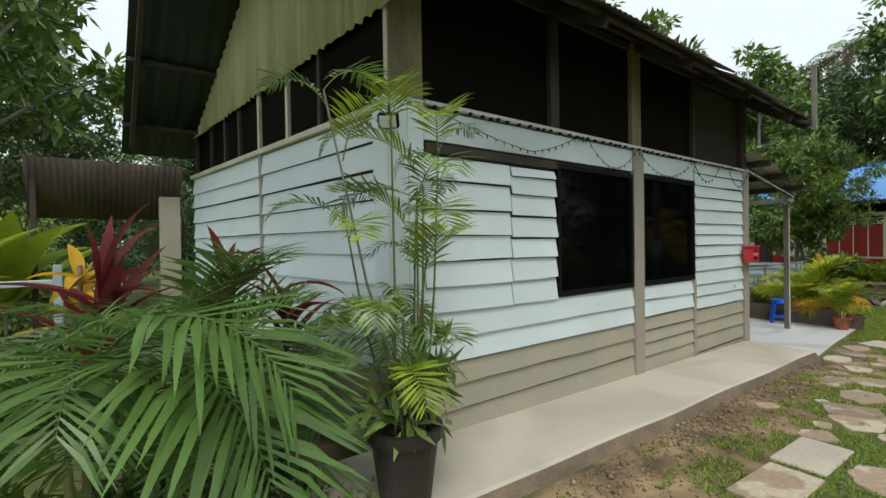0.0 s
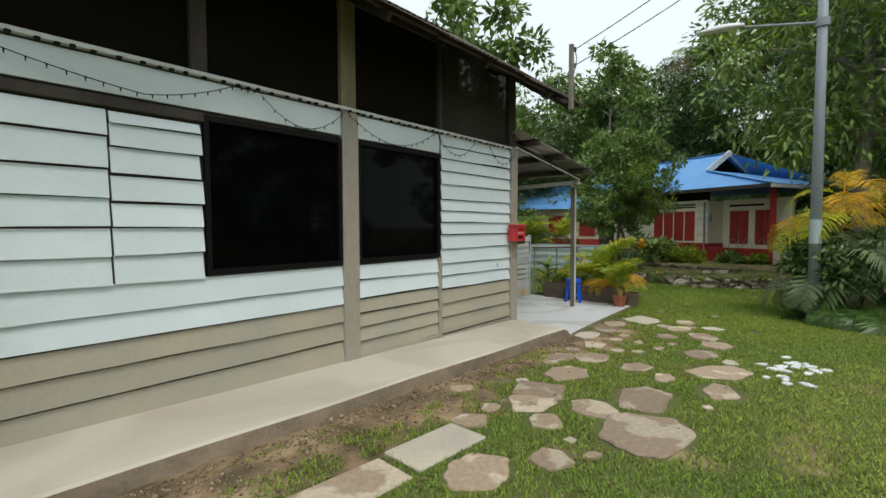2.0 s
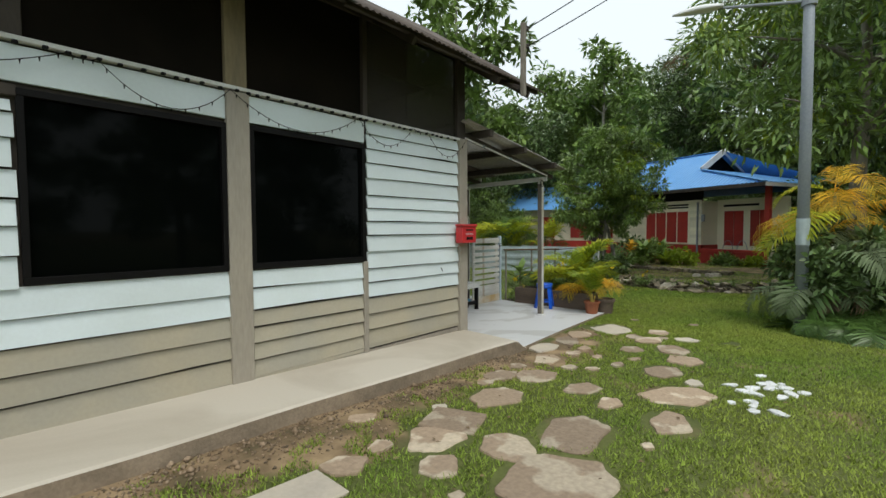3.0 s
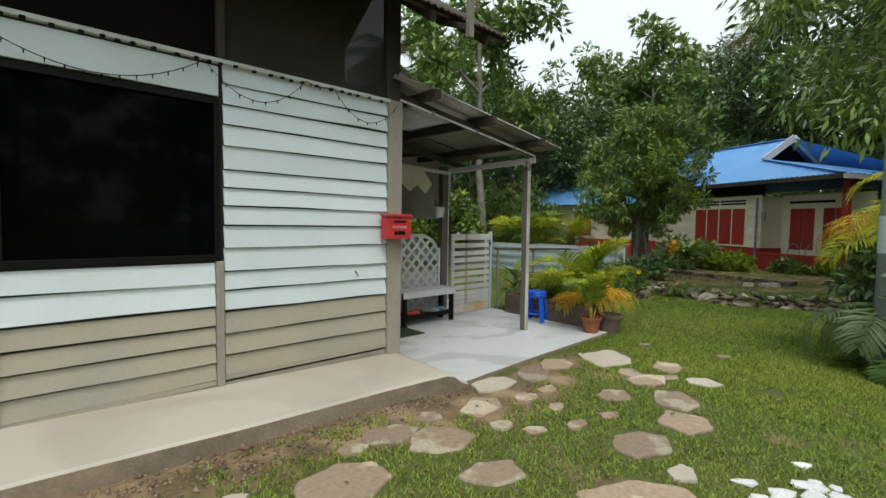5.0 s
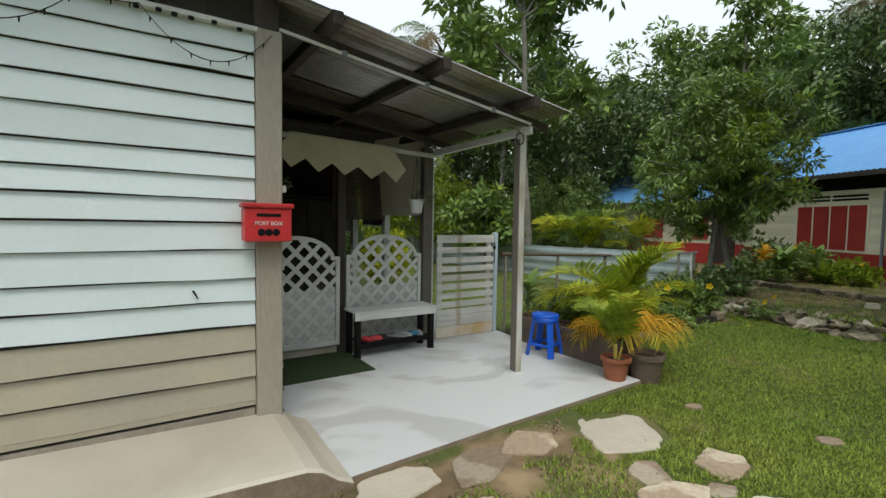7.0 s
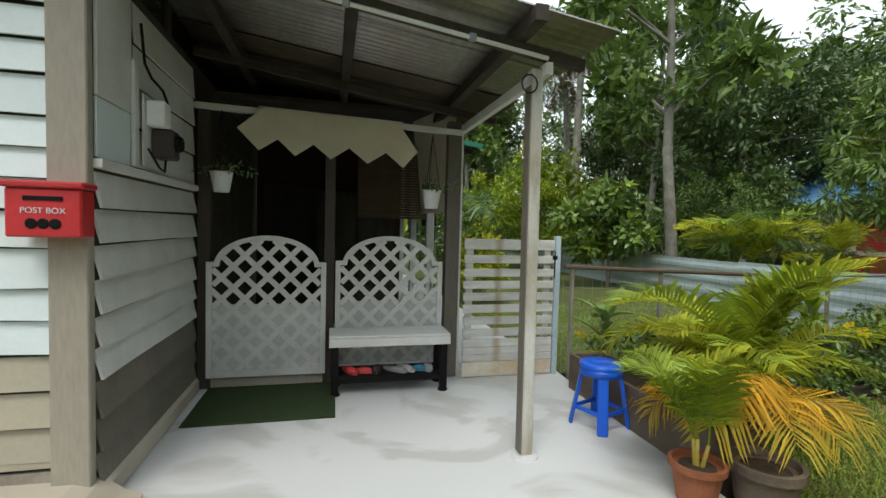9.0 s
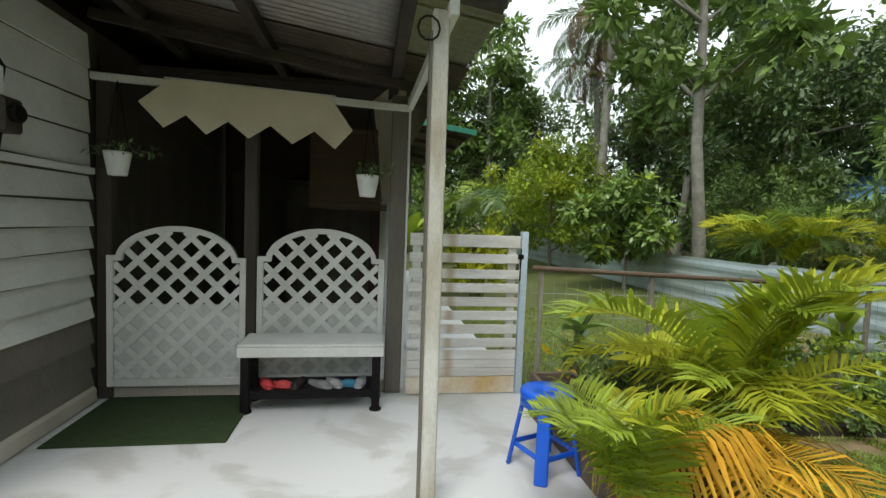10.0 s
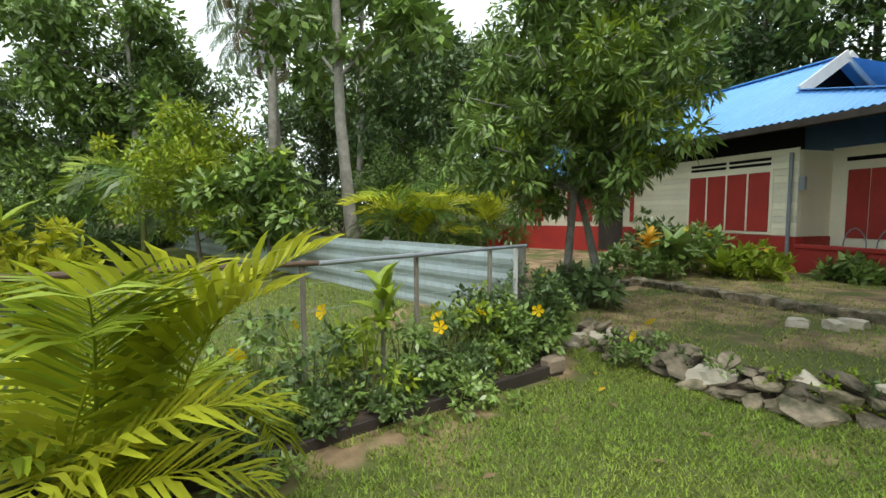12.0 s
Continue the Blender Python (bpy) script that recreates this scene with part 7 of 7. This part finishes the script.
SPOTS = [(0, 22.8, 13.6, 0.92), (1, 25.5, 18.5, 1.05), (2, 30.5, 10.5, 0.95), (0, 26.0, 12.0, 0.95), (2, 28.0, 16.0, 1.08), (0, 16.3, 22.0, 0.92), (1, 13.6, 24.0, 1.0), (2, 11.2, 27.0, 0.9),
         (0, 24.0, 24.0, 1.05), (1, 30.0, 13.5, 1.0), (2, 33.0, 10.5, 1.3), (0, 35.0, 6.5, 1.55), (1, 34.0, 2.0, 1.65), (2, 31.5, -2.0, 1.4), (0, 27.0, -4.8, 1.4), (1, 22.5, -5.8, 1.25),
         (2, 37.0, -3.0, 1.5), (0, 18.0, -5.2, 1.0), (1, 38.5, 12.0, 1.2), (2, 28.5, 23.0, 1.25), (0, 8.5, 29.0, 0.95), (1, 4.5, 27.0, 0.9), (3, 17.4, 10.4, 1.22), (3, 21.5, 17.0, 1.1), (3, 29.0, 9.8, 1.15), (3, 15.2, 21.0, 0.95)]
LOW = [(23.5, -1.8, 0.8), (19.6, 12.0, 0.7), (17.2, 17.5, 0.7), (15.4, 20.0, 0.75), (12.8, 22.5, 0.7), (22.0, 12.4, 0.8), (10.3, 24.0, 0.7), (24.5, 14.5, 0.9), (28.5, 12.5, 0.95), (31.0, 8.5, 1.0), (31.0, 5.0, 1.0), (32.0, 0.0, 1.1), (27.5, -2.8, 0.9), (24.0, -3.9, 0.8), (20.5, -3.8, 0.7), (16.8, -3.8, 0.65), (34, 12, 1.1)]
WEST = [(2, -0.9, 17.0, 0.85), (1, -2.6, 22.0, 0.95), (1, -6.5, 17.0, 0.85), (3, -1.6, 12.5, 0.95), (3, -4.2, 12.0, 0.9), (2, 3.5, 24.0, 0.9)]
rnd_f = random.Random(6)
used = set()
SPOTS = [(k, x, y, s * (0.95 if 20 < x < 27 and 9 < y < 15 else 0.88 if x > 28 and 1 < y < 12 else 1.08 if x > 17 and k != 3 else 1.0)) for k, x, y, s in SPOTS]
SOUTH = [(0, -1.0, -14.5, 1.0), (2, 5.0, -15.0, 1.05), (1, 10.5, -14.5, 0.95), (0, 16.0, -15.0, 1.1)]
for k, x, y, s in SPOTS + SOUTH + WEST + [(4, x, y, s) for x, y, s in LOW] + [(4, -3.5, 9.0, 0.55), (4, -1.2, 11.5, 0.6)]:
    m = pose(x, y, gz(x, y) - 0.05, 0, 0, rnd_f.uniform(0, 360)) @ Matrix.Scale(s, 4)
    if k in used:
        copy_thing(F[k], m)
    else:
        F[k].matrix_basis = m
        used.add(k)


def far_woods():
    rng = np.random.default_rng(77)
    ang = np.radians(rng.uniform(-40, 125, 980))
    r = rng.uniform(36, 56, 980)
    c = np.stack([8 + r * np.cos(ang), 4 + r * np.sin(ang), rng.uniform(0, 1, 980) ** 0.8 * (9 + 4 * np.sin(ang * 7))], 1)
    v, f = leaf_cloud(c, rng.uniform(1.2, 2.2, 980), 60, 0.7, rng)
    ob = new("far_woods", np_mesh("far_woods", v, f, L_DARK))
    tagged(ob, "dense dark green woods in the distance", "woods", kind="stuff")


far_woods()


def banana(at, seed):
    t = strap_plant("banana plant with broad green leaves", at, 9, 1.5, 0.42, seed, L_BRIGHT, name="banana_plant", stem_h=1.0, tilt=(5, 50))
    return t


banana((-1.6, 7.6, 0.05), 1)
banana((-0.9, 8.6, 0.05), 2)
banana((11.2, 16.8, -0.3), 3)
_f = thing("fence", "white steel garden fence by the house bed", "fence", (-0.55, 5.2, 0.0))
part("post", boxbm(0.3, 0.36, -0.03, 0.03, 0, 1.35, 0.005), M_FENCE).parent = _f
part("rail", boxbm(-2.2, 0.3, -0.02, 0.02, 1.18, 1.23, 0.004), M_FENCE).parent = _f
part("rail", boxbm(-2.2, 0.3, -0.02, 0.02, 0.3, 0.35, 0.004), M_FENCE).parent = _f
for i in range(6):
    part("bar", rod((-2.1 + i * 0.4, 0, 0.3), (-2.1 + i * 0.4, 0, 1.2), 0.01, None, 6), M_FENCE).parent = _f
_s = thing("lean_to", "old brown corrugated lean-to beyond the gable", "shed", (0.2, 8.6, 0.0))
corrugated("sheet", (-0.9, 0.0, 2.75), (1, 0, 0), (0, 0.5, -0.7), 1.9, 1.0, M_RUSTROOF).parent = _s
part("wall", boxbm(0.7, 1.0, 0.3, 0.4, 0, 2.3, 0.01), M_TAUPE).parent = _s
part("post", boxbm(-0.85, -0.78, 0.2, 0.27, 0, 2.6, 0.005), M_DARKWOOD).parent = _s


# ---- grass ----
def grass():
    rng = np.random.default_rng(12)

    def field(n, x0, x1, y0, y1, h, keep):
        x, y = rng.uniform(x0, x1, n), rng.uniform(y0, y1, n)
        ok = np.array([keep(a, b) for a, b in zip(x, y)])
        x, y = x[ok], y[ok]
        z = np.array([gz(a, b) for a, b in zip(x, y)])
        m = len(x)
        a = rng.uniform(0, 6.28, m)
        ln = h * rng.uniform(0.5, 1.3, m)
        lean = rng.uniform(0.4, 1.9, m)
        w = 0.0032 + 0.0038 * rng.random(m)
        base = np.stack([x, y, z - 0.004], 1)
        d = np.stack([np.cos(a) * lean, np.sin(a) * lean, np.ones(m)], 1)
        d /= np.linalg.norm(d, axis=1)[:, None]
        s = np.stack([-np.sin(a), np.cos(a), np.zeros(m)], 1) * w[:, None]
        tip = base + d * ln[:, None]
        v = np.stack([base - s, base + s, tip], 1).reshape(-1, 3)
        return v

    def bare(x, y):
        n1 = noise.noise(Vector((x * 0.55, y * 0.55, 3.0)))
        strip = max(0.0, 1 - abs(y - 1.95) / 0.7) * (1 if x < 10 else 0)
        if 11.3 < x < 15.5:
            strip = max(strip, 0.75 * max(0.0, 1 - abs(y - 3.78 + 0.1 * max(0, x - 12.6)) / 0.45))
        return n1 * 0.9 + strip * 1.25 + 0.25 * noise.noise(Vector((x * 2.5, y * 2.5, 1)))

    def lawn(x, y):
        if y > (2.05 if x < 7.8 else 2.12 + 0.045 * (x - 7.8)) and x < 11.3:
            return False
        if y > 3.93 - 0.10 * max(0, x - 12.3) and x < 15.8:
            return False
        for u, w, r in BIG_STONES + SMALL_STONES:
            if abs(x - u) < r and abs(y - w) < r and ((x - u) ** 2 + ((y - w) * 1.25) ** 2) < (r * 0.93) ** 2:
                return False
        for u, w, a, b in SLABS:
            if abs(x - u) < a and abs(y - w) < b:
                return False
        k = bare(x, y)
        return k < 0.42 or (k < 1.1 and noise.noise(Vector((x * 4, y * 4, 9))) > -0.06)

    vs = [field(170000, 2.2, 11.5, -1.8, 2.26, 0.042, lawn), field(160000, 9.5, 16.2, -0.6, 3.9, 0.044, lawn), field(40000, 11, 20, -4, 0.6, 0.05, lawn), field(26000, 16.3, 22.5, -1.0, 4.6, 0.05, lambda x, y: bare(x, y) < 0.25),
          field(26000, 11.4, 15.5, 4.6, 9.0, 0.06, lambda x, y: True), field(12000, -3.0, 2.2, -1.5, 2.0, 0.04, lambda x, y: bare(x, y) < 0.42)]
    v = np.concatenate(vs)
    f = np.arange(len(v)).reshape(-1, 3)
    ob = new("grass", np_mesh("grass", v, f, L_GRASS))
    tagged(ob, "short broad-bladed green lawn grass", "grass", kind="stuff")


grass()


def litter():
    rng = random.Random(5)
    v, f = [], []
    for i in range(260):
        x, y = rng.uniform(3, 15.5), rng.uniform(-1.2, 3.4)
        if y > 2.0 and x < 11.4:
            y -= 2.0
        z = gz(x, y) + 0.02
        a, r = rng.uniform(0, 6.28), rng.uniform(0.012, 0.03)
        k = len(v)
        v += [(x + r * math.cos(a), y + r * math.sin(a), z), (x - r * 0.4 * math.sin(a), y + r * 0.4 * math.cos(a), z + 0.008), (x - r * math.cos(a), y - r * math.sin(a), z), (x + r * 0.4 * math.sin(a), y - r * 0.4 * math.cos(a), z + 0.004)]
        f += [(k, k + 1, k + 2), (k, k + 2, k + 3)]
    ob = new("leaf_litter", np_mesh("leaf_litter", np.array(v), np.array(f), L_DEAD))
    tagged(ob, "fallen brown leaves scattered on the lawn", "leaves", kind="stuff")


litter()


def pebbles():
    """Loose grit and clods on the worn strip along the walkway."""
    rng = np.random.default_rng(9)
    n = 4200
    x = rng.uniform(2.2, 10.2, n)
    y = np.clip(2.16 - np.abs(rng.normal(0, 0.28, n)), 1.2, 2.14)
    ok = np.array([all((a - u) ** 2 + (b - w) ** 2 > (q * 1.1) ** 2 for u, w, q in BIG_STONES + SMALL_STONES) and all(abs(a - u) > q + 0.02 or abs(b - w) > r0 + 0.02 for u, w, q, r0 in SLABS) for a, b in zip(x, y)])
    x, y = x[ok], y[ok]
    n = len(x)
    r = rng.uniform(0.004, 0.016, n) * (1 + (rng.random(n) > 0.97) * 1.2)
    z = np.array([gz(a, b) for a, b in zip(x, y)])
    octa = np.array([(1, 0, 0), (0, 1, 0), (-1, 0, 0), (0, -1, 0), (0, 0, 0.8), (0, 0, -0.6)])
    jit = rng.uniform(0.6, 1.3, (n, 6, 1))
    v = (np.stack([x, y, z + r * 0.3], 1)[:, None, :] + octa[None] * jit * r[:, None, None]).reshape(-1, 3)
    tri = np.array([(0, 1, 4), (1, 2, 4), (2, 3, 4), (3, 0, 4), (1, 0, 5), (2, 1, 5), (3, 2, 5), (0, 3, 5)])
    f = (np.arange(n)[:, None, None] * 6 + tri[None]).reshape(-1, 3)
    ob = new("grit", np_mesh("grit", v, f, mat("grit", (0.22, 0.155, 0.095), 0.95, 0.3, 3, (0.28, 0.21, 0.14), 30, 0, rand=0.5, island=True)))
    tagged(ob, "loose brown grit and clods beside the walkway", "gravel", kind="stuff")


pebbles()
